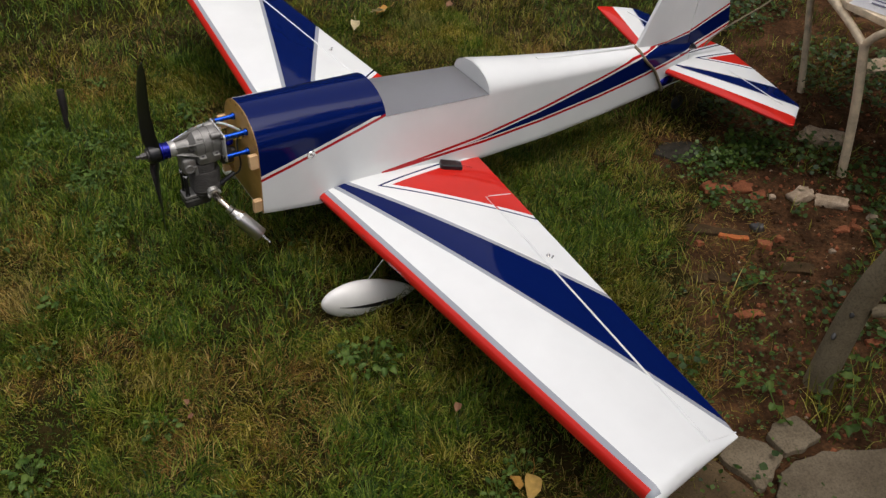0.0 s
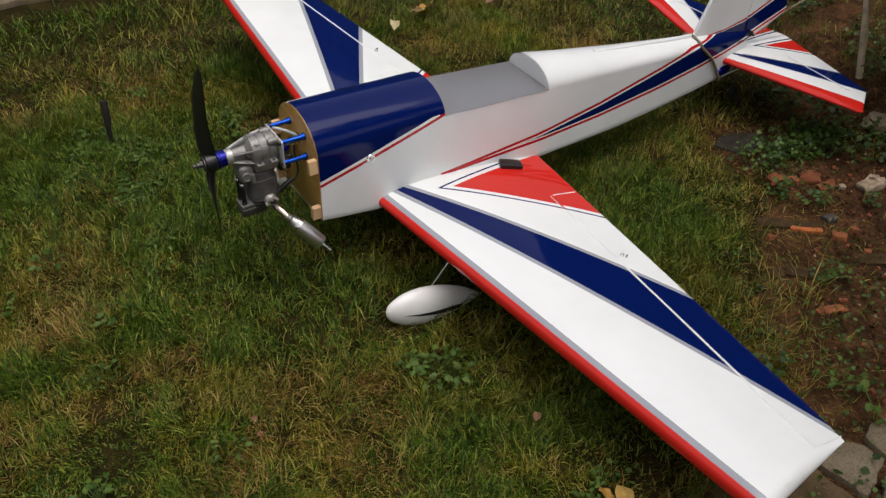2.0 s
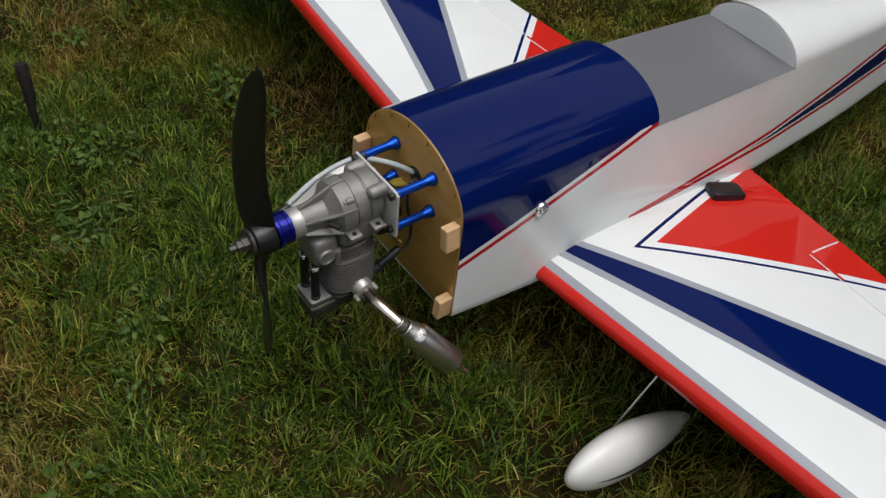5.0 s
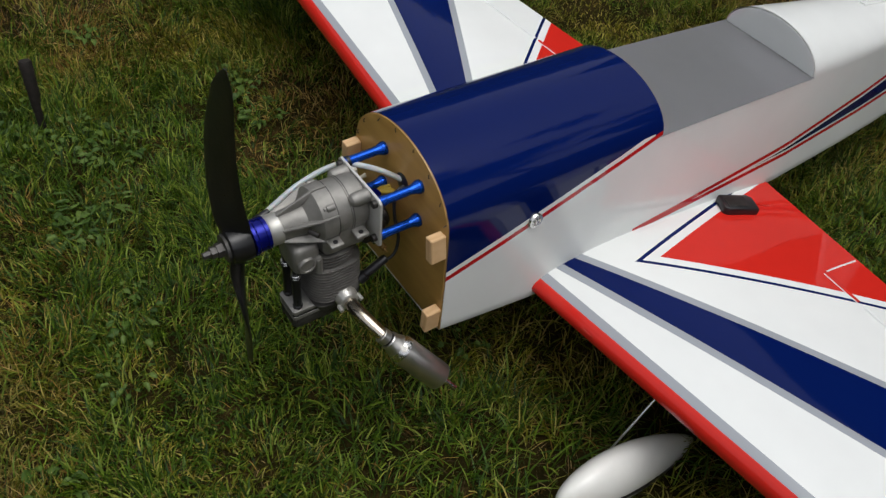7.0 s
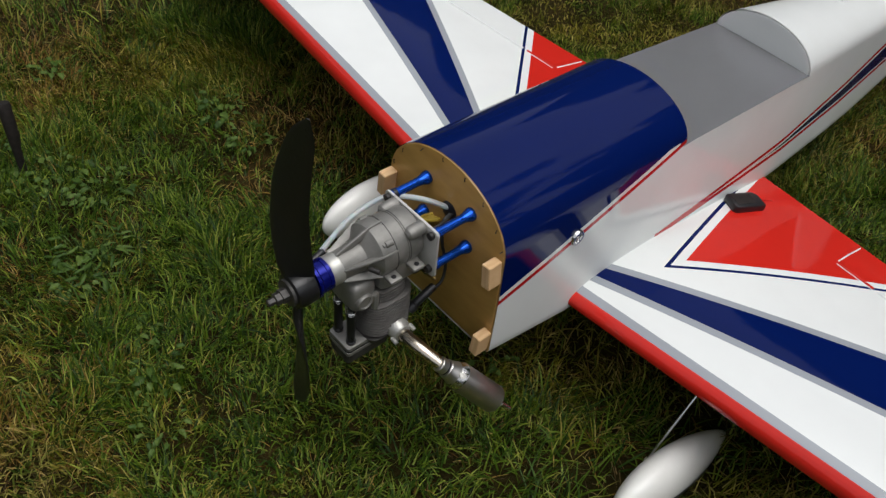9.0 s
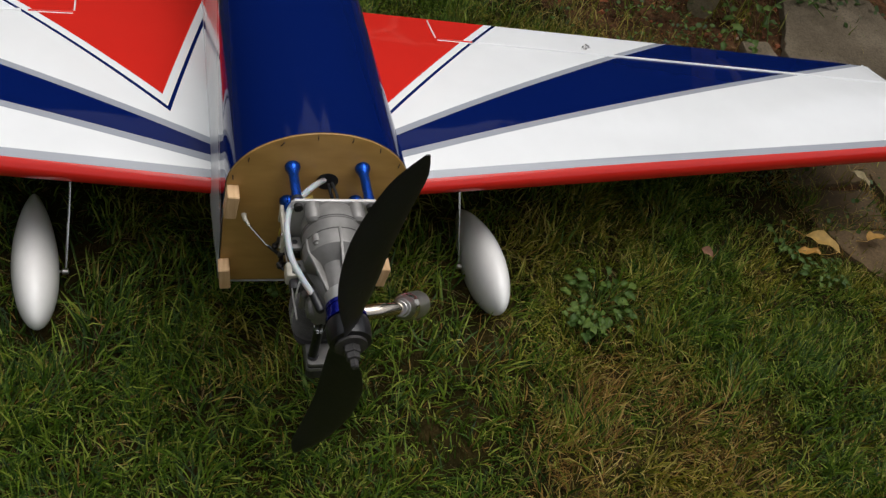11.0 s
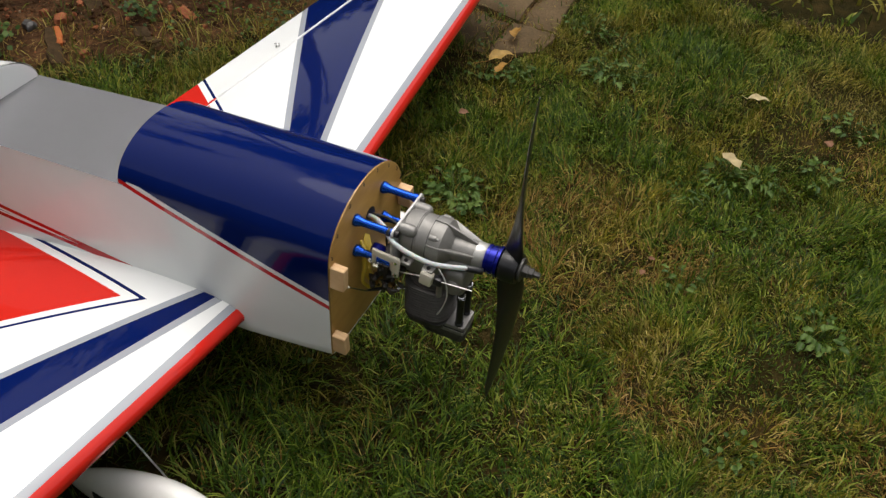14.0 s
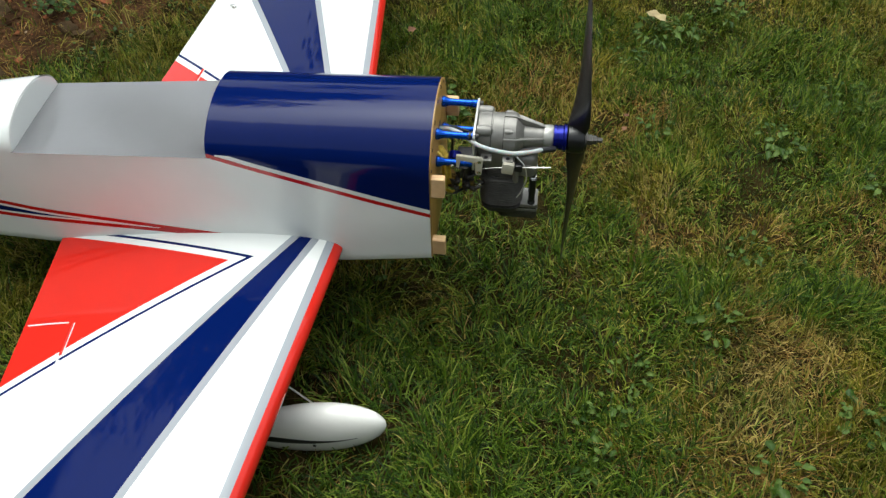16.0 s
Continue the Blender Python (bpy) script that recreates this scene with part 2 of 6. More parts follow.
def turf_material():
    """Roots, moss and thatch under the grass."""
    m, nodes, links, b = material("turf")
    n = noise_node(nodes, links, 11, 9, 0.7)
    r = ramp_node(nodes, links, n.outputs["Fac"], [(0.3, (0.010, 0.009, 0.003)), (0.5, (0.024, 0.019, 0.005)), (0.62, (0.042, 0.029, 0.009)), (0.78, (0.08, 0.054, 0.019))])
    links.new(r.outputs[0], b.inputs["Base Color"])
    b.inputs["Roughness"].default_value = 0.95
    b.inputs["Specular IOR Level"].default_value = 0.05
    g = noise_node(nodes, links, 120, 4, 0.65)
    bump_node(nodes, links, g.outputs["Fac"], b, 1.0, 0.010)
    return m


M_TURF = turf_material()


def stone_material(name, a, c, scale=30):
    m, nodes, links, b = material(name)
    oi = nodes.new("ShaderNodeObjectInfo")
    n = noise_node(nodes, links, scale, 8, 0.65)
    r = ramp_node(nodes, links, n.outputs["Fac"], [(0.3, a), (0.72, c)])
    sp = noise_node(nodes, links, max(scale * 9, 190), 3, 0.6)
    r2 = ramp_node(nodes, links, sp.outputs["Fac"], [(0.34, (0.72, 0.72, 0.72)), (0.5, (1, 1, 1)), (0.72, (1.2, 1.19, 1.16))])
    mul = nodes.new("ShaderNodeMix")
    mul.data_type, mul.blend_type = "RGBA", "MULTIPLY"
    mul.inputs["Factor"].default_value = 1.0
    links.new(r.outputs[0], mul.inputs["A"])
    links.new(r2.outputs[0], mul.inputs["B"])
    hsv = nodes.new("ShaderNodeHueSaturation")
    mr = nodes.new("ShaderNodeMapRange")
    mr.inputs["To Min"].default_value, mr.inputs["To Max"].default_value = 0.75, 1.2
    links.new(oi.outputs["Random"], mr.inputs["Value"])
    links.new(mr.outputs[0], hsv.inputs["Value"])
    links.new(mul.outputs["Result"], hsv.inputs["Color"])
    links.new(hsv.outputs[0], b.inputs["Base Color"])
    b.inputs["Roughness"].default_value = 0.88
    b.inputs["Specular IOR Level"].default_value = 0.15
    bump_node(nodes, links, sp.outputs["Fac"], b, 0.5, 0.003)
    return m


M_SLAB = stone_material("worn_concrete", (0.085, 0.066, 0.040), (0.215, 0.172, 0.115), 5)
M_COBBLE = stone_material("dirty_slab", (0.060, 0.040, 0.019), (0.150, 0.102, 0.054), 7)
M_DARKSTONE = stone_material("damp_dark_stone", (0.014, 0.012, 0.009), (0.052, 0.045, 0.034), 30)
M_STONE = stone_material("pale_stone", (0.24, 0.175, 0.11), (0.54, 0.42, 0.30), 40)
M_BRICK = stone_material("broken_brick", (0.15, 0.050, 0.023), (0.33, 0.115, 0.052), 30)
M_ORANGE = stone_material("fresh_brick_face", (0.30, 0.085, 0.026), (0.52, 0.160, 0.050), 40)
M_MOSS = stone_material("mossy_stone", (0.028, 0.017, 0.007), (0.082, 0.050, 0.022), 30)
M_BARK = stone_material("smooth_grey_bark", (0.16, 0.127, 0.078), (0.31, 0.255, 0.165), 5)
M_HEDGE = leaf_material("hedge_leaf", [(0.0, (0.018, 0.04, 0.012)), (0.6, (0.035, 0.07, 0.02)), (1.0, (0.055, 0.095, 0.03))], 0.5)
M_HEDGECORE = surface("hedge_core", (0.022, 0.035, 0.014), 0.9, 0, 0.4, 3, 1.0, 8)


# ---- mesh helpers ----
def part(name, bm, mats, parent=None, label="", smooth=40):
    me = bpy.data.meshes.new(name)
    bm.normal_update()
    bm.to_mesh(me)
    bm.free()
    for m in mats if isinstance(mats, (list, tuple)) else [mats]:
        me.materials.append(m)
    if smooth:
        me.shade_smooth()
        me.set_sharp_from_angle(angle=radians(smooth))
    ob = new(name, me)
    if parent:
        ob.parent = parent
    return tagged(ob, label)


def thing(name, m, label, category, group="", kind=""):
    ob = new(name)
    ob.empty_display_size = 0.05
    ob.matrix_world = m
    return tagged(ob, label, category, group, kind)


def along(a, b):
    """The pose whose z axis runs from a towards b."""
    a, b = Vector(a), Vector(b)
    return Matrix.Translation(a) @ (b - a).to_track_quat("Z", "Y").to_matrix().to_4x4()


def add_lathe(bm, m, profile, seg=24, mat=0, cap=True):
    """Turns (radius, height) rows about the z axis of m."""
    rings = []
    for r, h in profile:
        rings.append([bm.verts.new(m @ Vector((r * math.cos(2 * math.pi * i / seg), r * math.sin(2 * math.pi * i / seg), h))) for i in range(seg)])
    faces = []
    for a, b in zip(rings, rings[1:]):
        for i in range(seg):
            faces.append(bm.faces.new((a[i], a[(i + 1) % seg], b[(i + 1) % seg], b[i])))
    if cap:
        faces += [bm.faces.new(rings[0][::-1]), bm.faces.new(rings[-1])]
    for f in faces:
        f.material_index = mat
    return bm


def smooth_line(points, steps=6):
    """A Catmull-Rom line through the points."""
    p = [Vector(q) for q in points]
    p = [2 * p[0] - p[1]] + p + [2 * p[-1] - p[-2]]
    out = []
    for i in range(1, len(p) - 2):
        for k in range(steps):
            t = k / steps
            a, b, c, d = p[i - 1], p[i], p[i + 1], p[i + 2]
            out.append(0.5 * (2 * b + (c - a) * t + (2 * a - 5 * b + 4 * c - d) * t * t + (3 * b - a - 3 * c + d) * t ** 3))
    return out + [p[-2]]


def add_tube(bm, points, radius, seg=10, mat=0, flat=1.0):
    """A tube along points; radius is a number or one for each point."""
    pts = [Vector(p) for p in points]
    radii = radius if isinstance(radius, (list, tuple)) else [radius] * len(pts)
    up, rings = None, []
    for i, p in enumerate(pts):
        d = (pts[min(i + 1, len(pts) - 1)] - pts[max(i - 1, 0)]).normalized()
        if up is None:
            up = d.orthogonal().normalized()
        up = (up - d * up.dot(d)).normalized()
        side = d.cross(up)
        rings.append([bm.verts.new(p + radii[i] * (math.cos(2 * math.pi * k / seg) * up + flat * math.sin(2 * math.pi * k / seg) * side)) for k in range(seg)])
    faces = [bm.faces.new(rings[0][::-1]), bm.faces.new(rings[-1])]
    for a, b in zip(rings, rings[1:]):
        for i in range(seg):
            faces.append(bm.faces.new((a[i], a[(i + 1) % seg], b[(i + 1) % seg], b[i])))
    for f in faces:
        f.material_index = mat
    return bm


def add_box(bm, m, size, bevel=0.0, mat=0, seg=1):
    t = bmesh.new()
    bmesh.ops.create_cube(t, size=1, matrix=Matrix.Diagonal((*size, 1)))
    if bevel:
        bmesh.ops.bevel(t, geom=t.edges[:], offset=bevel, segments=seg, profile=0.5, affect="EDGES")
    for f in t.faces:
        f.material_index = mat
    t.transform(m)
    me = bpy.data.meshes.new("tmp")
    t.to_mesh(me)
    t.free()
    bm.from_mesh(me)
    bpy.data.meshes.remove(me)
    return bm


def add_prism(bm, m, outline, depth, mat=0, bevel=0.0):
    """A flat outline (x, y) pushed along z of m."""
    t = bmesh.new()
    lo = [t.verts.new((x, y, 0)) for x, y in outline]
    f = t.faces.new(lo)
    e = bmesh.ops.extrude_face_region(t, geom=[f])
    bmesh.ops.translate(t, vec=(0, 0, depth), verts=[v for v in e["geom"] if isinstance(v, bmesh.types.BMVert)])
    bmesh.ops.recalc_face_normals(t, faces=t.faces[:])
    if bevel:
        bmesh.ops.bevel(t, geom=t.edges[:], offset=bevel, segments=2, profile=0.5, affect="EDGES")
    for f in t.faces:
        f.material_index = mat
    t.transform(m)
    me = bpy.data.meshes.new("tmp")
    t.to_mesh(me)
    t.free()
    bm.from_mesh(me)
    bpy.data.meshes.remove(me)
    return bm


def cut(bm, a, b, axes, span=None):
    """Cuts the faces along the line a-b drawn in two axes (such as "xy"), through the third."""
    i, j = ["xyz".index(c) for c in axes]
    co, no = [0, 0, 0], [0, 0, 0]
    co[i], co[j] = a
    no[i], no[j] = -(b[1] - a[1]), b[0] - a[0]
    if span:
        lo, hi = min(a[0], b[0]) - 1e-4, max(a[0], b[0]) + 1e-4
        faces = [f for f in bm.faces if max(v.co[i] for v in f.verts) > lo and min(v.co[i] for v in f.verts) < hi]
    else:
        faces = bm.faces[:]
    edges = {e for f in faces for e in f.edges}
    verts = {v for f in faces for v in f.verts}
    bmesh.ops.bisect_plane(bm, geom=list(verts) + list(edges) + faces, dist=1e-6, plane_co=co, plane_no=Vector(no).normalized())


def side_of(p, a, b):
    """Positive to the left of the way from a to b; metres off the line."""
    d = Vector((b[0] - a[0], b[1] - a[1]))
    return (d.x * (p[1] - a[1]) - d.y * (p[0] - a[0])) / d.length


def shifted(a, b, d):
    """The line a-b moved d to its left."""
    v = Vector((b[0] - a[0], b[1] - a[1])).normalized()
    n = Vector((-v.y, v.x)) * d
    return (a[0] + n.x, a[1] + n.y), (b[0] + n.x, b[1] + n.y)


def lerp(x, pts):
    """Piecewise straight line through (x, value) rows."""
    pts = sorted(pts)
    return float(np.interp(x, [p[0] for p in pts], [p[1] for p in pts]))

# ---- the model airplane ----
AIR = Matrix(((0.99995, 0.00018, -0.01031, -0.002), (0, 0.99985, 0.01717, 0.0033), (0.01031, -0.01717, 0.9998, 0.1943), (0, 0, 0, 1)))
plane = thing("model_airplane", AIR, "white model airplane with red and navy stripes and an uncowled engine", "model airplane")

WIDE = [(0, 0.1105), (-0.36, 0.1015), (-0.70, 0.0935), (-1.35, 0.043), (-1.58, 0.016)]
WIDE_LOW = [(0, 0.1105), (-0.16, 0.1125), (-0.40, 0.1115), (-0.69, 0.104), (-0.93, 0.087), (-1.35, 0.045), (-1.58, 0.016)]
BOTTOM = [(0, -0.007), (-0.05, -0.015), (-0.153, -0.029), (-0.4, -0.042), (-0.68, -0.051), (-1.0, -0.063), (-1.2, -0.062), (-1.45, -0.055), (-1.58, -0.040)]
RAIL = [(0, 0.175), (-0.36, 0.1835), (-0.70, 0.157), (-1.35, 0.085), (-1.58, 0.05)]
TOP_FRONT = [(0, 0.263), (-0.36, 0.246)]
TOP_REAR = [(-0.70, 0.2145), (-0.83, 0.189), (-1.04, 0.155), (-1.28, 0.123), (-1.35, 0.117), (-1.58, 0.085)]
STRIPE = [(0.01, 0.0985), (-0.09, 0.121), (-0.184, 0.144), (-0.282, 0.168), (-0.40, 0.199)]
BAND_UP = [(-0.345, 0.0135), (-0.66, 0.029), (-0.91, 0.051), (-1.15, 0.081), (-1.295, 0.1050), (-1.375, 0.1066), (-1.47, 0.1103), (-1.567, 0.127), (-1.734, 0.193), (-1.80, 0.220)]
BAND_LOW = [(-0.345, 0.0125), (-0.66, 0.010), (-0.91, 0.010), (-1.15, 0.017), (-1.295, 0.0275), (-1.375, 0.0345), (-1.47, 0.0425), (-1.567, 0.055), (-1.734, 0.110), (-1.80, 0.133)]
NAVY_UP = [(x, z - g) for (x, z), g in zip(BAND_UP, (0.0065, 0.0088, 0.0095, 0.0105, 0.0115, 0.0036, 0.0042, 0.008, 0.011, 0.011))]
NAVY_LOW = [(x, z + g) for (x, z), g in zip(BAND_LOW, (0.0065, 0.0082, 0.008, 0.009, 0.009, 0.009, 0.009, 0.010, 0.010, 0.010))]
SIDE_MATS = [M_WHITE, M_BLUE, M_PIN, M_SILVER]
WING_MATS = [M_WHITE, M_BLUE, M_RED, M_SILVER]
RED_HALF = 0.0041
UP_HALF = [(-1.295, RED_HALF), (-1.375, 0.0020), (-1.47, 0.0023), (-1.567, RED_HALF)]
BAND_TOP = [(x, z + lerp(x, UP_HALF)) for x, z in BAND_UP]
BAND_FOOT = [(x, z - lerp(x, UP_HALF)) for x, z in BAND_UP]


def side_colour(x, z):
    if x > -0.362:
        s = lerp(x, STRIPE)
        if abs(z - s) < RED_HALF:
            return 2
        if z > s + 0.0125:
            return 1
    if x < -0.345:
        if lerp(x, BAND_FOOT) < z < lerp(x, BAND_TOP) or abs(z - lerp(x, BAND_LOW)) < RED_HALF:
            return 2
        if lerp(x, NAVY_LOW) < z < lerp(x, NAVY_UP):
            return 1
    return 0


def cut_side(bm, front=True):
    lines = []
    if front:
        lines += [(STRIPE, d) for d in (-RED_HALF, RED_HALF, 0.0125)]
    lines += [(BAND_TOP, 0), (BAND_FOOT, 0)] + [(BAND_LOW, d) for d in (-RED_HALF, RED_HALF)] + [(NAVY_UP, 0), (NAVY_LOW, 0)]
    for x in sorted({p[0] for line, _ in lines for p in line} | {-0.362}):
        cut(bm, (x, 0), (x, 1), "xz")
    for line, d in lines:
        for a, b in zip(line, line[1:]):
            cut(bm, (a[0], a[1] + d), (b[0], b[1] + d), "xz", True)


def paint_side(bm):
    for f in bm.faces:
        c = f.calc_center_median()
        f.material_index = side_colour(c.x, c.z)


def loft(bm, rows, closed=False):
    rings = [[bm.verts.new(p) for p in row] for row in rows]
    for a, b in zip(rings, rings[1:]):
        n = len(a)
        for i in range(n if closed else n - 1):
            bm.faces.new((a[i], a[(i + 1) % n], b[(i + 1) % n], b[i]))
    return rings


def fuselage():
    bm = bmesh.new()
    xs = [0, -0.05, -0.10, -0.153, -0.25, -0.36, -0.45, -0.57, -0.70, -0.8, -0.9, -1.0, -1.1, -1.2, -1.3, -1.35, -1.4, -1.45, -1.52, -1.58]
    rows = []
    for x in xs:
        w, wl, zb, zr = lerp(x, WIDE), lerp(x, WIDE_LOW), lerp(x, BOTTOM), lerp(x, RAIL)
        half = [(w, zr), (w * 0.6 + wl * 0.4 + 0.001, zr * 0.6 + zb * 0.4), (wl * 0.9 + (w * 0.6 + wl * 0.4 + 0.001) * 0.1, zb + 0.020), (wl, zb + 0.009), (wl - 0.003, zb + 0.003), (wl - 0.010, zb), (0, zb - 0.001)]
        rows.append([(x, y, z) for y, z in half] + [(x, -y, z) for y, z in half[-2::-1]])
    loft(bm, rows)
    for xs2, top in (([0, -0.09, -0.18, -0.27, -0.36], TOP_FRONT), ([-0.70, -0.76, -0.83, -0.93, -1.04, -1.16, -1.28, -1.35, -1.45, -1.58], TOP_REAR)):
        rows = []
        for x in xs2:
            w, zr, zt = lerp(x, WIDE), lerp(x, RAIL), lerp(x, top)
            rows.append([(x, w * math.cos(a), zr + (zt - zr) * math.sin(a)) for a in np.linspace(math.pi, 0, 25)])
        loft(bm, rows)
    bmesh.ops.remove_doubles(bm, verts=bm.verts[:], dist=1e-5)
    bmesh.ops.recalc_face_normals(bm, faces=bm.faces[:])
    cut_side(bm)
    paint_side(bm)
    for f in bm.faces:
        c = f.calc_center_median()
        if c.x > -0.362 and c.z > 0.19:
            f.material_index = 1
    return part("fuselage", bm, SIDE_MATS, plane, "white film-covered fuselage with navy nose deck and red pinstripes", 32)


body = fuselage()


def bulkhead(x, top, thick, name, mat, label):
    w, zr, zt = lerp(x, WIDE), lerp(x, RAIL), lerp(x, top)
    bm = bmesh.new()
    outline = [((w - 0.0012) * math.cos(a), zr + (zt - zr - 0.0012) * math.sin(a)) for a in np.linspace(0, math.pi, 33)]
    outline = outline + [(-w + 0.0012, zr - 0.006), (w - 0.0012, zr - 0.006)]
    add_prism(bm, Matrix(((0, 0, 1, x), (1, 0, 0, 0), (0, 1, 0, 0), (0, 0, 0, 1))), outline, thick)
    return part(name, bm, mat, plane, label, 30)


bulkhead(-0.708, TOP_REAR, 0.009, "rear_bulkhead", M_WHITE, "pale arched bulkhead behind the cockpit opening")
bulkhead(-0.359, TOP_FRONT, 0.005, "front_bulkhead", M_LIGHTGREY, "arched bulkhead under the nose deck")
bm = bmesh.new()
loft(bm, [[(x, y * (lerp(x, WIDE) + 0.0012), lerp(x, RAIL) + dz) for y, dz in ((-1, 0.0006), (-0.5, 0.0016), (0, 0.002), (0.5, 0.0016), (1, 0.0006))] for x in np.linspace(-0.352, -0.702, 12)])
bmesh.ops.solidify(bm, geom=bm.faces[:], thickness=0.003)
part("cockpit_cover", bm, M_GREY, plane, "glossy plain grey cockpit floor sheet")

# raised strip along the spine, growing into the fin
bm = bmesh.new()
rows = []
for x in np.linspace(-0.93, -1.36, 10):
    t = (-0.93 - x) / 0.43
    z, h, w = lerp(x, TOP_REAR), 0.003 + 0.006 * t, 0.007 - 0.001 * t
    rows.append([(x, y * w, z - 0.004 + (h + 0.004) * q) for y, q in ((-1, 0), (-0.9, 0.75), (-0.5, 1), (0.5, 1), (0.9, 0.75), (1, 0))])
rings = loft(bm, rows, closed=True)
bm.faces.new(rings[0]), bm.faces.new(rings[-1])
bmesh.ops.recalc_face_normals(bm, faces=bm.faces[:])
part("spine_strip", bm, M_WHITE, plane, "raised white strip along the rear deck", 30)

# firewall with its holes, staples and corner blocks
bm = bmesh.new()
outline = [(0.1095 * math.cos(a), 0.175 + 0.087 * math.sin(a)) for a in np.linspace(0, math.pi, 41)] + [(-0.1095, 0.0), (-0.109, -0.001), (0.109, -0.001), (0.1095, 0.0)]
add_prism(bm, Matrix(((0, 0, 1, -0.004), (1, 0, 0, 0), (0, 1, 0, 0), (0, 0, 0, 1))), outline, 0.006, 0, 0.0006)
firewall = part("firewall", bm, M_PLY, plane, "varnished plywood firewall", 30)
# The shade inside the cable hole is a black disc on the plywood.
bm = bmesh.new()
add_lathe(bm, pose(0.0022, 0.008, 0.186, 0, 90, 0), [(0.0135, 0), (0.0135, 0.0006), (0.0115, 0.0008)], 28)
part("cable_hole", bm, M_BLACK, firewall, "black disc standing for the shaded cable hole")
for a in (12, 30, 52, 74, 96, 120, 146, 168):
    bm = bmesh.new()
    y, z = 0.1045 * math.cos(radians(a)), 0.173 + 0.0835 * math.sin(radians(a))
    add_tube(bm, [(0.001, y, z - 0.0025), (0.0035, y, z - 0.0025), (0.0035, y + 0.004 * math.cos(a), z + 0.0025), (0.001, y + 0.004 * math.cos(a), z + 0.0025)], 0.0006, 6)
    part("staple", bm, M_DARKMETAL, firewall, "", 60)
for y, z, t in ((0.103, 0.158, 6), (0.103, 0.024, -5), (-0.103, 0.160, -4), (-0.104, 0.026, 5)):
    bm = bmesh.new()
    add_box(bm, pose(0.013, y, z, t, 0, 0), (0.022, 0.014, 0.037), 0.0012)
    part("wood_block", bm, M_PINE, plane, "pale pine cowl mounting block", 30)

# fuel filler on the left cheek
bm = bmesh.new()
add_lathe(bm, pose(-0.139, 0.108, 0.136, -90, 0, 0) @ Matrix.Diagonal((1.25, 1.25, 1, 1)), [(0.0095, 0), (0.0095, 0.0035), (0.0085, 0.005), (0.006, 0.005), (0.0055, 0.003), (0.003, 0.003), (0.0028, 0.006), (0.0015, 0.0066)], 24)
part("fuel_filler", bm, M_STEEL, plane, "polished round fuel filler fitting")


# ---- wings ----
ROOT_Y, TIP_Y = 0.100, 1.276
# each panel as it is plugged on: leading and trailing edge height at the root, and its paint lines
PANELS = {
    1: dict(shift=-0.003, lead=-0.006, trail=-0.040, fore=((-0.2105, 0.115), (-0.5345, 1.212)), aft=((-0.2325, 0.115), (-0.5895, 0.803)),
            vee=(-0.3010, 0.1630), vee_te=(-0.6405, 0.4550), vee_root=(-0.544, 0.109), hinge=((-0.560, 0.307), (-0.4505, 1.243))),
    -1: dict(shift=0.0, lead=0.004, trail=-0.036, fore=((-0.2060, 0.115), (-0.541, 1.212)), aft=((-0.2275, 0.115), (-0.5885, 0.803)),
             vee=(-0.2910, 0.1645), vee_te=(-0.634, 0.463), vee_root=(-0.534, 0.111), hinge=((-0.558, 0.307), (-0.4555, 1.243))),
}


def wing_le(y, p):
    return -0.153 + p["shift"] - (y - 0.11) * 0.0850


def wing_te(y, p):
    return -0.672 + (y - 0.11) * 0.1216


def foil(u, blunt):
    return blunt * math.sqrt(u) * math.exp(-u / 0.05) + 5 * (0.2969 * math.sqrt(u) - 0.126 * u - 0.3516 * u * u + 0.2843 * u ** 3 - 0.1036 * u ** 4)


def wing_point(u, y, top, p, thick=1.0):
    le, te = wing_le(y, p), wing_te(y, p)
    zl, zt = p["lead"] + (y - 0.11) * 0.029, p["trail"] + (y - 0.11) * 0.049
    ratio, blunt = lerp(y, [(0.1, 0.118), (0.35, 0.145), (0.55, 0.160), (1.0, 0.185), (1.3, 0.220)]), lerp(y, [(0.1, 0.0), (0.5, 0.35), (1.0, 0.45)])
    h = ratio * (le - te) * foil(u, blunt) * thick + 0.001 * thick
    return Vector((le + (te - le) * u, y, zl + (zt - zl) * u + (h if top else -h)))


def wing_top(x, y, p):
    u = (wing_le(y, p) - x) / (wing_le(y, p) - wing_te(y, p))
    return wing_point(min(max(u, 0), 1), y, True, p).z


def red_width(y):
    return 0.0135 - 0.001 * (y - 0.1)


def wing_colour(x, y, pl):
    d = wing_le(y, pl) - x
    if d < red_width(y) and y < 1.275:
        return 2
    if d < red_width(y) + 0.0125 and y < 1.288:
        return 3
    p = (x, y)
    sf, sa = side_of(p, *pl["fore"]), side_of(p, *pl["aft"])
    if sf > 0 and sa < 0:
        return 1
    if -0.0125 < sf <= 0 and sa < 0 or 0 <= sa < 0.0125 and sf > 0:
        return 3
    outer, inner = side_of(p, pl["vee"], pl["vee_te"]), side_of(p, pl["vee"], pl["vee_root"])
    if outer > 0 and inner < 0:
        m = min(outer, -inner)
        return 1 if m < 0.0058 else (0 if m < 0.019 else 2)
    return 0


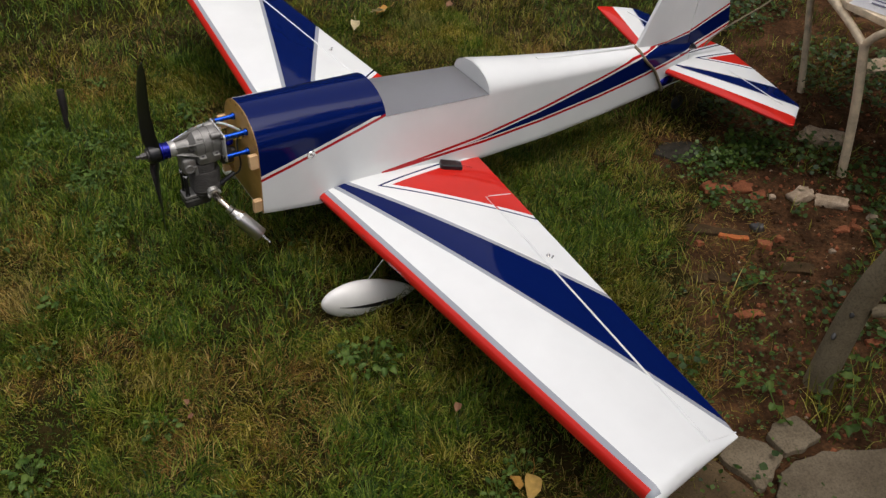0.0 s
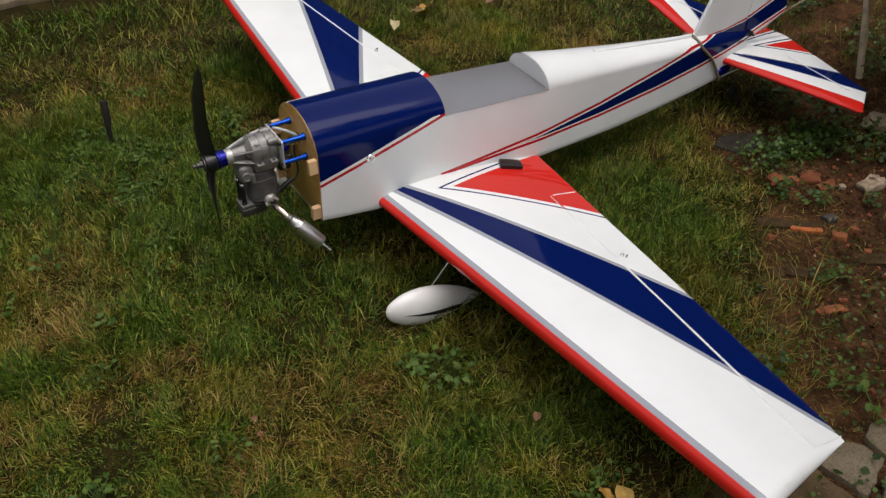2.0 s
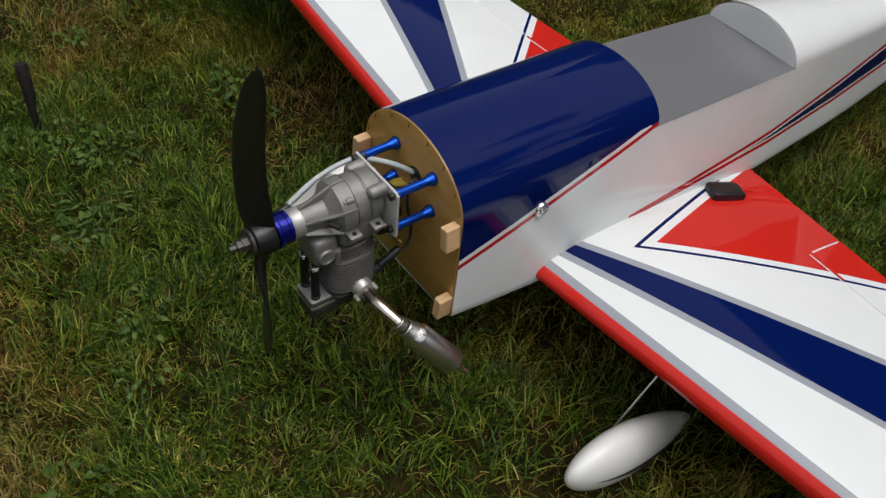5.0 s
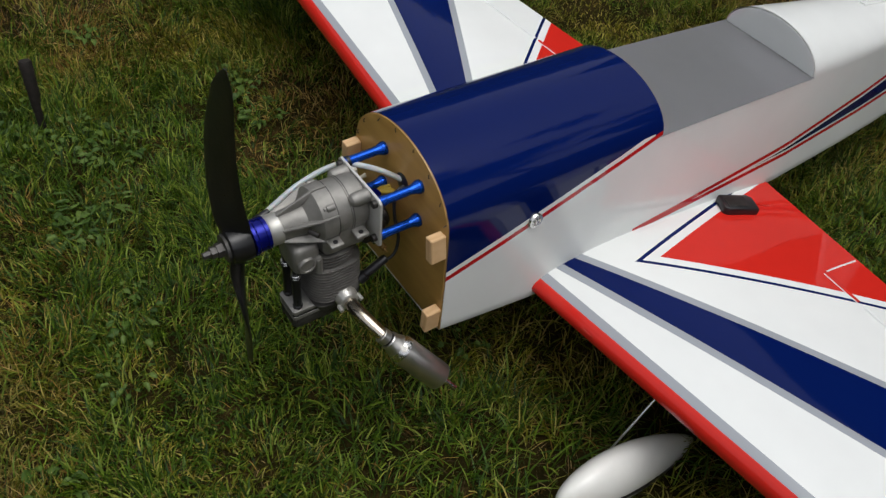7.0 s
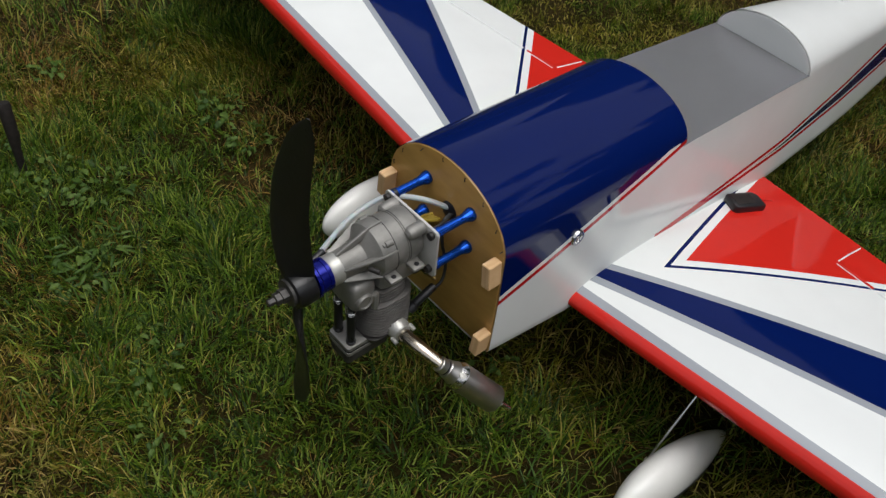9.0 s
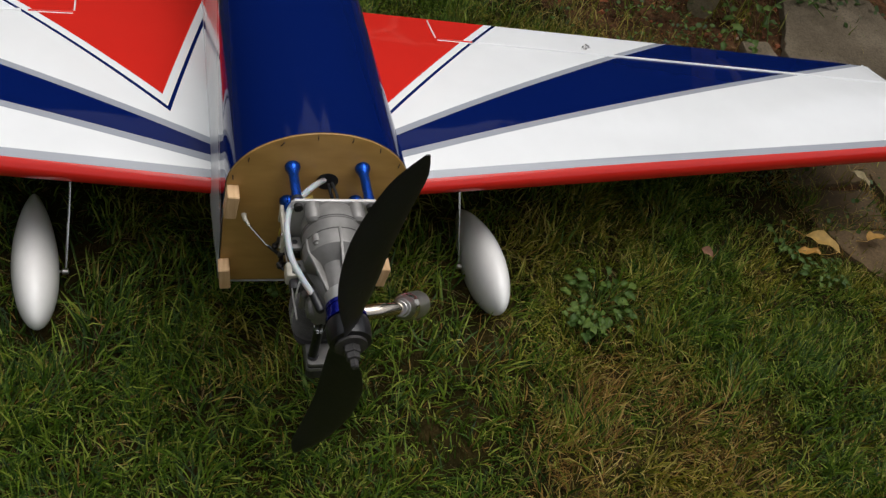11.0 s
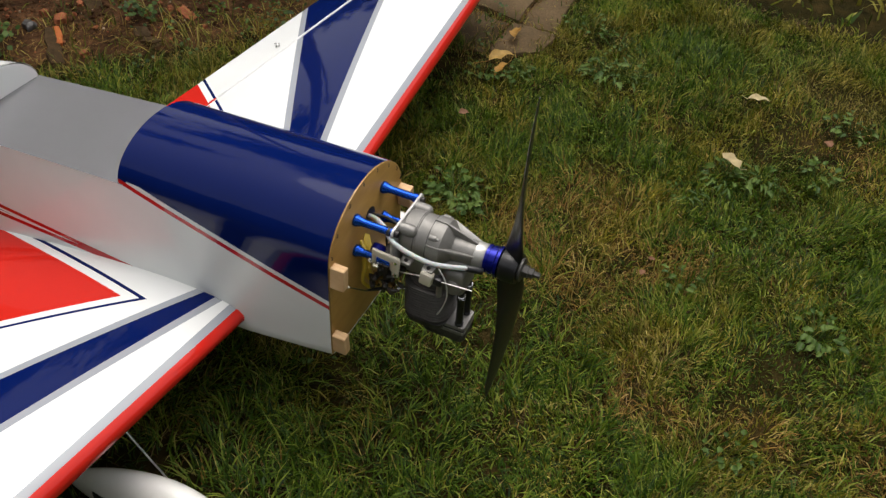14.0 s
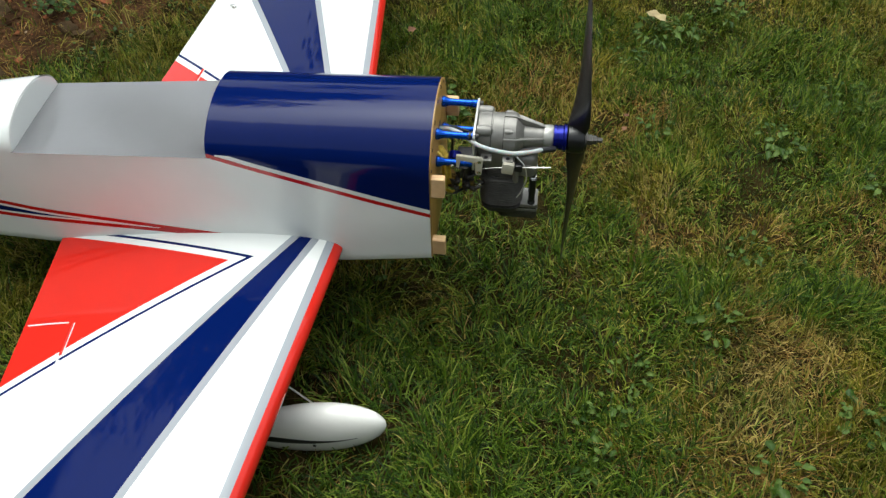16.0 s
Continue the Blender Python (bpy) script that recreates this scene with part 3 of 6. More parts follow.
def build_wing(sign):
    pl = PANELS[sign]
    hinge = pl["hinge"]
    bm = bmesh.new()
    us = [0.5 * (1 - math.cos(math.pi * k / 34)) for k in range(35)]
    stations = [(y, 1.0, 0.0) for y in np.linspace(ROOT_Y, TIP_Y, 25)] + [(TIP_Y + 0.010, 0.85, 0.01), (TIP_Y + 0.018, 0.5, 0.03), (TIP_Y + 0.021, 0.12, 0.06)]
    rows = []
    for y, thick, inset in stations:
        f = lambda u: inset * (1 - u) ** 3 + u * (1 - inset * (1 - u) ** 3)
        skew = 0.042 * min(max((y - 1.20) / 0.076, 0), 1)
        pt = lambda u, top: wing_point(f(u), y, top, pl, thick) - Vector((0, skew * u, 0))
        rows.append([pt(u, True) for u in reversed(us)] + [pt(u, False) for u in us[1:]])
    rings = loft(bm, rows, closed=True)
    bm.faces.new(rings[-1])
    a, b = (wing_le(0.0, pl), 0.0), (wing_le(1.4, pl), 1.4)
    for d0, d1 in ((red_width(0), red_width(1.4)), (red_width(0) + 0.0125, red_width(1.4) + 0.0125)):
        cut(bm, (a[0] - d0, a[1]), (b[0] - d1, b[1]), "xy")
    cut(bm, (a[0] - 0.060, a[1]), (b[0] - 0.060, b[1]), "xy")
    for line in (pl["fore"], shifted(*pl["fore"], -0.0125), pl["aft"], shifted(*pl["aft"], 0.0125)):
        cut(bm, *line, "xy")
    for d in (0, 0.0058, 0.019):
        cut(bm, *shifted(pl["vee"], pl["vee_te"], d), "xy")
        cut(bm, *shifted(pl["vee"], pl["vee_root"], -d), "xy")
    cut(bm, *hinge, "xy")
    cut(bm, (0, 0.307), (1, 0.307), "xy")
    cut(bm, (0, 1.243), (1, 1.243), "xy")
    cut(bm, (0, 1.275), (1, 1.275), "xy")
    cut(bm, (0, 1.288), (1, 1.288), "xy")
    bm.normal_update()
    bmesh.ops.recalc_face_normals(bm, faces=bm.faces[:])
    ail = []
    for f in bm.faces:
        c = f.calc_center_median()
        top = f.normal.z > 0.0
        col = wing_colour(c.x, c.y, pl)
        f.material_index = col if top else (2 if c.x > wing_le(c.y, pl) - 0.060 and c.y < 1.275 else 0)
        if 0.307 < c.y < 1.243 and side_of((c.x, c.y), *hinge) > 0 and c.y < TIP_Y:
            ail.append(f)
    aileron_bm = bm.copy()
    bm.faces.index_update()
    index = {f.index for f in ail}
    aileron_bm.faces.ensure_lookup_table()
    bmesh.ops.delete(aileron_bm, geom=[f for f in aileron_bm.faces if f.index not in index], context="FACES")
    bmesh.ops.delete(bm, geom=ail, context="FACES")
    for m in (bm, aileron_bm):
        m.transform(Matrix.Diagonal((1, sign, 1, 1)))
        if sign < 0:
            bmesh.ops.reverse_faces(m, faces=m.faces[:])
    wing = part("wing", bm, WING_MATS, plane, "tapered white wing with red leading edge and navy band", 55)
    aileron = part("aileron", aileron_bm, WING_MATS, wing, "white and navy aileron", 30)
    # sealing strip along the hinge and round the inner end
    bm = bmesh.new()
    line = [(hinge[0][0] + (hinge[1][0] - hinge[0][0]) * t, hinge[0][1] + (hinge[1][1] - hinge[0][1]) * t) for t in np.linspace(0.085, 1, 30)]
    add_tube(bm, [(x, sign * y, wing_top(x, y, pl) + 0.0004) for x, y in line], 0.0027, 10)
    part("hinge_strip", bm, M_WHITE, aileron, "raised white hinge strip")
    bm = bmesh.new()
    line = [(hinge[0][0] + (hinge[1][0] - hinge[0][0]) * t, hinge[0][1] + (hinge[1][1] - hinge[0][1]) * t) for t in np.linspace(0.004, 0.074, 6)]
    add_tube(bm, [(x, sign * y, wing_top(x, y, pl) + 0.0004) for x, y in line], 0.0026, 10)
    part("hinge_strip", bm, M_RED, aileron, "raised red hinge strip")
    bm = bmesh.new()
    add_tube(bm, [(x + 0.003, sign * y, wing_top(x + 0.003, y, pl)) for x, y in line], 0.0009, 6)
    part("gap_seal", bm, M_WHITE, aileron, "pale gap along the hinge")
    bm = bmesh.new()
    ends = [(-0.566, 0.309), (-0.60, 0.3095), (-0.640, 0.311)]
    add_tube(bm, [(x, sign * y, wing_top(x, y, pl) + 0.0002) for x, y in ends], 0.0014, 8)
    part("gap_seal", bm, M_WHITE, aileron, "pale gap beside the aileron")
    bm = bmesh.new()
    ends = [(hinge[1][0], 1.243), (-0.49, 1.2435), (wing_te(1.243, pl) + 0.002, 1.243)]
    add_tube(bm, [(x, sign * y, wing_top(x, y, pl) + 0.0002) for x, y in ends], 0.0017, 8)
    part("tip_seal", bm, M_WHITE, aileron, "pale gap beside the wing tip")
    bm = bmesh.new()
    add_lathe(bm, pose(-0.546, sign * 0.601, wing_top(-0.546, 0.601, pl), 0, 0, 0), [(0.0055, 0), (0.0055, 0.003), (0.0025, 0.0035), (0.002, 0.008), (0.001, 0.0085)], 12)
    add_box(bm, pose(-0.553, sign * 0.610, wing_top(-0.553, 0.610, pl) + 0.003, 0, 0, 30), (0.012, 0.004, 0.004), 0.0008)
    part("control_horn", bm, M_STEEL, aileron, "small metal control horn")
    return wing


build_wing(1)
build_wing(-1)


# ---- tail ----
def build_stabiliser(sign):
    bm = bmesh.new()
    us = [0.5 * (1 - math.cos(math.pi * k / 14)) for k in range(15)]
    rows = []
    for y, thick in [(y, 1.0) for y in np.linspace(0.0003, 0.462, 11)] + [(0.469, 0.75), (0.4715, 0.2)]:
        t = (y - 0.015) / 0.457
        le, te = -1.464 - 0.122 * t, -1.789 + 0.079 * t
        if y > 0.462:
            le -= 0.012 * (1 - thick)
        pt = lambda u, s: Vector((le + (te - le) * u, y - 0.075 * u * t, 0.010 + s * (0.085 * (le - te) * foil(u, 0.45) + 0.0014) * thick))
        rows.append([pt(u, 1) for u in reversed(us)] + [pt(u, -1) for u in us[1:]])
    rings = loft(bm, rows, closed=True)
    bm.faces.new(rings[-1])
    red = ((-1.471, 0.0), (-1.645, 0.47))
    silver = shifted(*red, -0.005)
    fore, aft = ((-1.506, 0.012), (-1.7006, 0.3955)), ((-1.511, 0.012), (-1.737, 0.288))
    vee, vte, vroot = (-1.614, 0.017), (-1.761, 0.154), (-1.775, 0.028)
    hinge = ((-1.661, 0.130), (-1.654, 0.375))
    for line in (red, silver, fore, aft, shifted(*fore, -0.005), shifted(*aft, 0.005)):
        cut(bm, *line, "xy")
    for d in (0, 0.0055, 0.0145):
        cut(bm, *shifted(vee, vte, d), "xy")
        cut(bm, *shifted(vee, vroot, -d), "xy")
    bmesh.ops.recalc_face_normals(bm, faces=bm.faces[:])
    for f in bm.faces:
        c = f.calc_center_median()
        p = (c.x, c.y)
        col = 0
        if side_of(p, *red) < 0:
            col = 2
        elif f.normal.z > 0:
            if side_of(p, *silver) < 0:
                col = 3
            sf, sa = side_of(p, *fore), side_of(p, *aft)
            if sf > 0 and sa < 0:
                col = 1
            elif c.y > 0.05 and (-0.005 < sf <= 0 and sa < 0 or 0 <= sa < 0.005 and sf > 0):
                col = 3
            o, i = side_of(p, vee, vte), side_of(p, vee, vroot)
            if o > 0 and i < 0:
                m = min(o, -i)
                col = 1 if m < 0.0055 else (0 if m < 0.0145 else 2)
        f.material_index = col
    bm.transform(Matrix.Diagonal((1, sign, 1, 1)))
    if sign < 0:
        bmesh.ops.reverse_faces(bm, faces=bm.faces[:])
    stab = part("stabiliser", bm, WING_MATS, plane, "white tailplane with red leading edge and navy band", 30)
    bm = bmesh.new()
    add_tube(bm, [(hinge[0][0] + (hinge[1][0] - hinge[0][0]) * t, sign * (hinge[0][1] + (hinge[1][1] - hinge[0][1]) * t), 0.0215 - 0.003 * t) for t in np.linspace(0, 1, 8)], 0.0016, 6)
    part("hinge_strip", bm, M_WHITE, stab, "raised white elevator hinge strip")
    return stab


build_stabiliser(1)
build_stabiliser(-1)


def fin_part(name, outline, thick, label):
    bm = bmesh.new()
    add_prism(bm, Matrix(((1, 0, 0, 0), (0, 0, -1, thick / 2), (0, 1, 0, 0), (0, 0, 0, 1))), outline, thick, 0, 0.0035)
    cut_side(bm, False)
    paint_side(bm)
    return part(name, bm, SIDE_MATS, plane, label, 30)


fin_part("fin", [(-1.335, 0.095), (-1.341, 0.124), (-1.404, 0.268), (-1.462, 0.395), (-1.49, 0.415), (-1.574, 0.418), (-1.571, 0.05), (-1.50, 0.07)], 0.014, "white tail fin with navy band")
rudder = fin_part("rudder", [(-1.574, 0.042), (-1.577, 0.418), (-1.63, 0.415), (-1.683, 0.37), (-1.733, 0.205), (-1.760, 0.112), (-1.700, 0.082), (-1.628, 0.055)], 0.012, "white rudder with navy band and red pinstripes")
bm = bmesh.new()
add_box(bm, pose(-1.580, 0.012, 0.067, 0, 12, -8), (0.040, 0.006, 0.010), 0.001)
add_lathe(bm, pose(-1.595, 0.008, 0.069, -90, 0, 0), [(0.009, 0), (0.009, 0.010), (0.004, 0.012), (0.004, 0.02)], 12)
add_tube(bm, [(-1.595, 0.024, 0.069), (-1.56, 0.022, 0.060), (-1.50, 0.02, 0.054)], 0.0016, 6)
part("rudder_horn", bm, M_BLACK, rudder, "black rudder control horn and linkage")
bm = bmesh.new()
bmesh.ops.create_uvsphere(bm, u_segments=20, v_segments=12, radius=1, matrix=pose(-1.484, 0.028, -0.026, 0, 0, 8) @ Matrix.Diagonal((0.038, 0.011, 0.017, 1)))
part("servo_cover", bm, M_ANOD2, plane, "dark blue oval servo cover at the tail")
bm = bmesh.new()
add_tube(bm, [(-1.475, 0.034, -0.043), (-1.54, 0.040, -0.032), (-1.62, 0.050, -0.006)], 0.0017, 6)
part("elevator_rod", bm, M_WHITE, plane, "thin white elevator pushrod")

# tail wheel under the rudder
bm = bmesh.new()
add_tube(bm, smooth_line([(-1.47, 0, -0.045), (-1.54, 0, -0.065), (-1.58, 0.004, -0.11), (-1.60, 0.008, -0.150)]), 0.0022, 8)
tail_leg = part("tail_wheel_leg", bm, M_STEEL, plane, "bent wire tail-wheel leg")
bm = bmesh.new()
add_lathe(bm, pose(-1.60, -0.008, -0.155, -90, 0, 0), [(0.006, 0), (0.022, 0.002), (0.027, 0.006), (0.027, 0.010), (0.022, 0.014), (0.006, 0.016)], 24)
part("tail_wheel", bm, M_RUBBER, tail_leg, "small black rubber tail wheel")


# ---- wheel pants ----
def pant_surface(t, a):
    """A teardrop: t from nose to tail, a round the axis."""
    r = (math.sin(math.pi * t ** 0.76)) ** 0.66 if 0 < t < 1 else 0
    c, s = math.cos(a), math.sin(a)
    return Vector((0.008 - 0.285 * t, 0.0325 * r * c, (0.055 if s > 0 else 0.056) * r * s))


def build_pant(sign, x, y, z, tilt, yaw):
    bm = bmesh.new()
    ts = [0.5 * (1 - math.cos(math.pi * k / 26)) for k in range(1, 26)]
    rings = loft(bm, [[pant_surface(t, a) for a in np.linspace(0, 2 * math.pi, 36, endpoint=False)] for t in ts], closed=True)
    for ring, tip in ((rings[0], Vector((0.008, 0, 0))), (rings[-1], Vector((-0.277, 0, 0)))):
        v = bm.verts.new(tip)
        for i in range(36):
            bm.faces.new((ring[i], ring[(i + 1) % 36], v))
    bmesh.ops.recalc_face_normals(bm, faces=bm.faces[:])
    pant = part("wheel_pant", bm, M_PANT, plane, "glossy white teardrop wheel pant with a black flash", 60)
    pant.matrix_local = pose(x, y, z, 0, tilt, yaw)
    bm = bmesh.new()
    rows = []
    for k in range(25):
        s = k / 24
        t = 0.14 + 0.61 * s if sign > 0 else 0.16 + 0.59 * s
        w = 0.006 + (0.15 * min(1, 1.3 * s) if sign > 0 else 0.17 * s ** 1.2)
        mid = -0.03 - 0.02 * s if sign > 0 else 0.03 + 0.24 * s ** 1.6
        row = []
        for j in range(5):
            a = mid - w + 2 * w * j / 4
            p = pant_surface(t, a if sign > 0 else math.pi - a)
            row.append(p + Vector((0, math.cos(a) * sign, math.sin(a))) * 0.0006)
        rows.append(row)
    loft(bm, rows)
    bmesh.ops.recalc_face_normals(bm, faces=bm.faces[:])
    bmesh.ops.solidify(bm, geom=bm.faces[:], thickness=0.0004)
    part("flash", bm, M_BLACK, pant, "black tapering flash")
    bm = bmesh.new()
    p = pant_surface(0.42, -0.60 if sign > 0 else math.pi + 0.10)
    add_lathe(bm, Matrix.Translation(p) @ pose(0, 0, 0, -90 * sign, 0, 0), [(0.003, -0.001), (0.003, 0.0012), (0.0015, 0.0015)], 10)
    part("screw", bm, M_DARKMETAL, pant, "dark screw")
    bm = bmesh.new()
    add_lathe(bm, pose(-0.105, -0.012, -0.016, -90, 0, 0), [(0.005, 0), (0.024, 0.002), (0.030, 0.007), (0.030, 0.017), (0.024, 0.022), (0.005, 0.024)], 28)
    part("wheel", bm, M_RUBBER, pant, "black rubber wheel inside the pant")
    bm = bmesh.new()
    ax, az, ay = -0.168, -0.190, 0.309 if sign > 0 else 0.314
    add_tube(bm, [(-0.320, sign * 0.307, -0.012), (-0.250, sign * 0.307, -0.100), (ax - 0.004, sign * ay, az + 0.008), (ax - 0.001, sign * ay, az + 0.002), (ax, sign * (ay + 0.003), az), (ax, sign * 0.335, az)], 0.0022, 8)
    leg = part("gear_leg", bm, M_STEEL, plane, "thin bent steel wire undercarriage leg")
    bm = bmesh.new()
    add_lathe(bm, pose(ax, sign * (ay - 0.001), az, -90 * sign, 0, 0), [(0.0035, -0.002), (0.0045, -0.001), (0.0045, 0.006), (0.003, 0.007)], 12)
    part("collet", bm, M_MUFF, leg, "axle collet")
    return pant


build_pant(1, -0.051, 0.3452, -0.148, -14.0, -0.9)
build_pant(-1, -0.0572, -0.3461, -0.161, -7.2, 4.9)

# ---- engine ----
CY = 0.003
bm = bmesh.new()
ax = pose(0, CY, 0.187, 0, 90, 0)
add_lathe(bm, ax, [(0.030, 0.066), (0.033, 0.068), (0.0345, 0.078), (0.0345, 0.088), (0.0355, 0.0885), (0.0355, 0.0905), (0.0345, 0.091), (0.0345, 0.108), (0.0365, 0.109), (0.0365, 0.121), (0.0355, 0.128), (0.031, 0.132), (0.0205, 0.141), (0.0190, 0.158), (0.0180, 0.172)], 40)
add_box(bm, pose(0.098, CY, 0.160, 0, 0, 0), (0.062, 0.062, 0.05), 0.010, 0, 3)
for y, z in ((0.026, 0.024), (-0.024, 0.024)):
    add_lathe(bm, pose(0, CY + y, 0.187 + z, 0, 90, 0), [(0.009, 0.066), (0.009, 0.083), (0.0075, 0.088), (0.004, 0.091)], 16)
engine = part("engine", bm, M_CAST, plane, "single-cylinder four-stroke engine with cast aluminium crankcase, cylinder hanging down", 28)
# nose ribs
for a in (90, 25, 155, -35, 215):
    bm = bmesh.new()
    c, s = math.cos(radians(a)), math.sin(radians(a))
    add_prism(bm, Matrix(((1, 0, 0, 0), (0, c, -s, CY + 0.0016 * s), (0, s, c, 0.187 - 0.0016 * c), (0, 0, 0, 1))) , [(0.108, 0.030), (0.108, 0.0385), (0.125, 0.0385), (0.174, 0.0205), (0.174, 0.014)], 0.0032, 0, 0.0007)
    part("rib", bm, M_CAST, engine, "", 30)
for x in (0.0885, 0.1085):
    bm = bmesh.new()
    add_lathe(bm, ax, [(0.034, x - 0.0006), (0.0368 if x > 0.1 else 0.0358, x - 0.0005), (0.0368 if x > 0.1 else 0.0358, x + 0.0004), (0.034, x + 0.0005)], 40)
    part("gasket", bm, M_DARKMETAL, engine, "dark joint line round the crankcase")
for a in (45, 135, 225, 315):
    bm = bmesh.new()
    c, q = math.cos(radians(a)), math.sin(radians(a))
    add_lathe(bm, pose(0.1145, CY + 0.0345 * c, 0.187 + 0.0345 * q, 0, 90, 0), [(0.0046, -0.004), (0.0046, 0.006), (0.0030, 0.0065), (0.0030, 0.0095), (0.0015, 0.010)], 12)
    part("case_bolt", bm, M_CAST, engine, "cast boss with a socket screw", 40)
bm = bmesh.new()
add_lathe(bm, ax, [(0.0185, 0.172), (0.0195, 0.173), (0.0195, 0.186), (0.018, 0.188)], 36)
part("bearing_housing", bm, M_COLLAR, engine, "cast front bearing collar")
bm = bmesh.new()
add_lathe(bm, ax, [(0.016, 0.188), (0.0205, 0.1885), (0.0205, 0.193), (0.0195, 0.1935), (0.0195, 0.1955), (0.0205, 0.196), (0.0205, 0.203), (0.0225, 0.205), (0.0225, 0.209), (0.016, 0.2095)], 40)
part("prop_driver", bm, M_ANOD2, engine, "glossy blue anodised propeller driver")

# propeller at rest
PROP_X, PROP_TURN = 0.2235, 4.0
bm = bmesh.new()
add_lathe(bm, ax, [(0.015, 0.2095), (0.0225, 0.2115), (0.0235, 0.217), (0.0235, 0.230), (0.022, 0.2365), (0.015, 0.238)], 36)
prop = part("propeller", bm, M_PROP, engine, "black two-blade nylon propeller", 40)
for k in range(2):
    bm = bmesh.new()
    rows = []
    for t in np.linspace(0.0, 1.0, 22):
        r = 0.012 + 0.246 * t
        chord = 0.034 * (0.62 + 0.75 * math.sin(math.pi * min(1, t * 0.9 + 0.1)) ** 0.8) * (1 - max(0, (t - 0.86) / 0.14) ** 2 * 0.8)
        chord = min(chord * 1.1, 0.050)
        pitch = -math.atan2(0.26, 2 * math.pi * max(r, 0.03) * 1.0)
        thick = 0.0085 * (1 - t) ** 1.1 + 0.0016
        sweep = -0.016 * math.sin(math.pi * t) + 0.010 * t * t
        row = []
        for a in np.linspace(0, 2 * math.pi, 14, endpoint=False):
            u, v = chord * 0.5 * math.cos(a) + sweep, thick * 0.5 * math.sin(a)
            row.append((v * math.cos(pitch) + u * math.sin(pitch), u * math.cos(pitch) - v * math.sin(pitch), r))
        rows.append(row)
    rings = loft(bm, rows, closed=True)
    bm.faces.new(rings[0]), bm.faces.new(rings[-1])
    bmesh.ops.recalc_face_normals(bm, faces=bm.faces[:])
    bm.transform(pose(PROP_X, CY, 0.187) @ pose(0, 0, 0, -PROP_TURN + 180 * k, 0, 0))
    part("blade", bm, M_PROP, engine, "curved black propeller blade", 50)
bm = bmesh.new()
add_lathe(bm, ax, [(0.017, 0.238), (0.017, 0.2415), (0.012, 0.242)], 32)
add_lathe(bm, ax, [(0.0092, 0.242), (0.0092, 0.250), (0.0075, 0.2505)], 6)
add_lathe(bm, ax, [(0.0075, 0.2505), (0.0075, 0.257), (0.0045, 0.258), (0.0045, 0.266), (0.003, 0.267)], 6)
part("prop_nut", bm, M_HEAD, engine, "washer and double prop nut", 25)

# backplate and stand-offs
bm = bmesh.new()
add_prism(bm, Matrix(((0, 0, 1, 0.061), (1, 0, 0, 0), (0, 1, 0, 0), (0, 0, 0, 1))), [(-0.044, 0.146), (-0.040, 0.142), (0.052, 0.142), (0.056, 0.146), (0.056, 0.214), (0.052, 0.218), (-0.040, 0.218), (-0.044, 0.214)], 0.0035, 0, 0.0004)
part("backplate", bm, M_PLATE, engine, "flat bright aluminium mounting plate", 30)
for y, z in ((0.047, 0.154), (-0.0365, 0.153), (0.047, 0.2105), (-0.036, 0.2105)):
    bm = bmesh.new()
    add_lathe(bm, pose(0, y, z, 0, 90, 0), [(0.0088, 0.002), (0.0092, 0.003), (0.0092, 0.006), (0.0084, 0.008), (0.0062, 0.014), (0.0057, 0.020), (0.0057, 0.052), (0.0066, 0.053), (0.0066, 0.061)], 24)
    post = part("standoff", bm, M_ANOD, plane, "blue anodised engine stand-off with flared foot", 40)
    bm = bmesh.new()
    add_lathe(bm, pose(0, y, z, 0, 90, 0), [(0.005, 0.0645), (0.0052, 0.066), (0.0052, 0.070), (0.003, 0.0705)], 12)
    part("cap_screw", bm, M_DARKMETAL, post, "dark cap screw", 40)

# mounting lugs on the crankcase
for s in (1, -1):
    for x in (0.083, 0.118):
        bm = bmesh.new()
        add_box(bm, pose(x, CY + s * 0.038, 0.166), (0.018, 0.018, 0.006), 0.0022, 0, 2)
        lug = part("lug", bm, M_CAST, engine, "cast mounting lug")
        # A black disc on the lug gives the bolt hole its inner shade.
        bm = bmesh.new()
        add_lathe(bm, pose(x, CY + s * 0.040, 0.1692), [(0.0032, 0), (0.0032, 0.0006), (0.002, 0.0007)], 14)
        part("bolt_hole", bm, M_BLACK, engine, "black disc standing for the shaded bolt hole in the lug")

# cylinder, fins, head
CX = 0.109


def rounded(w, d, r, n=5):
    pts = []
    for cx, cy, a0 in ((w - r, d - r, 0), (-w + r, d - r, 90), (-w + r, -d + r, 180), (w - r, -d + r, 270)):
        for k in range(n + 1):
            a = radians(a0 + 90 * k / n)
            pts.append((cx + r * math.cos(a), cy + r * math.sin(a)))
    return pts


bm = bmesh.new()
add_lathe(bm, pose(CX, CY, 0.052), [(0.023, 0), (0.023, 0.095)], 28)
part("cylinder", bm, M_HEAD, engine, "dull grey cylinder barrel")
for k in range(16):
    z = 0.059 + 0.0049 * k
    w = 0.0365 if k < 12 else 0.032
    bm = bmesh.new()
    add_prism(bm, pose(CX, CY, z), rounded(w, w, 0.024 if k < 12 else 0.027, 7), 0.0015, 0, 0.0005)
    part("cooling_fin", bm, M_FINS, engine, "", 30)
bm = bmesh.new()
add_prism(bm, pose(CX, CY, 0.036), rounded(0.030, 0.030, 0.014), 0.026, 0, 0.004)
add_prism(bm, pose(CX, CY, 0.048), rounded(0.034, 0.033, 0.016), 0.0024, 0, 0.0006)
part("cylinder_head", bm, M_HEAD, engine, "dark finned cylinder head", 30)
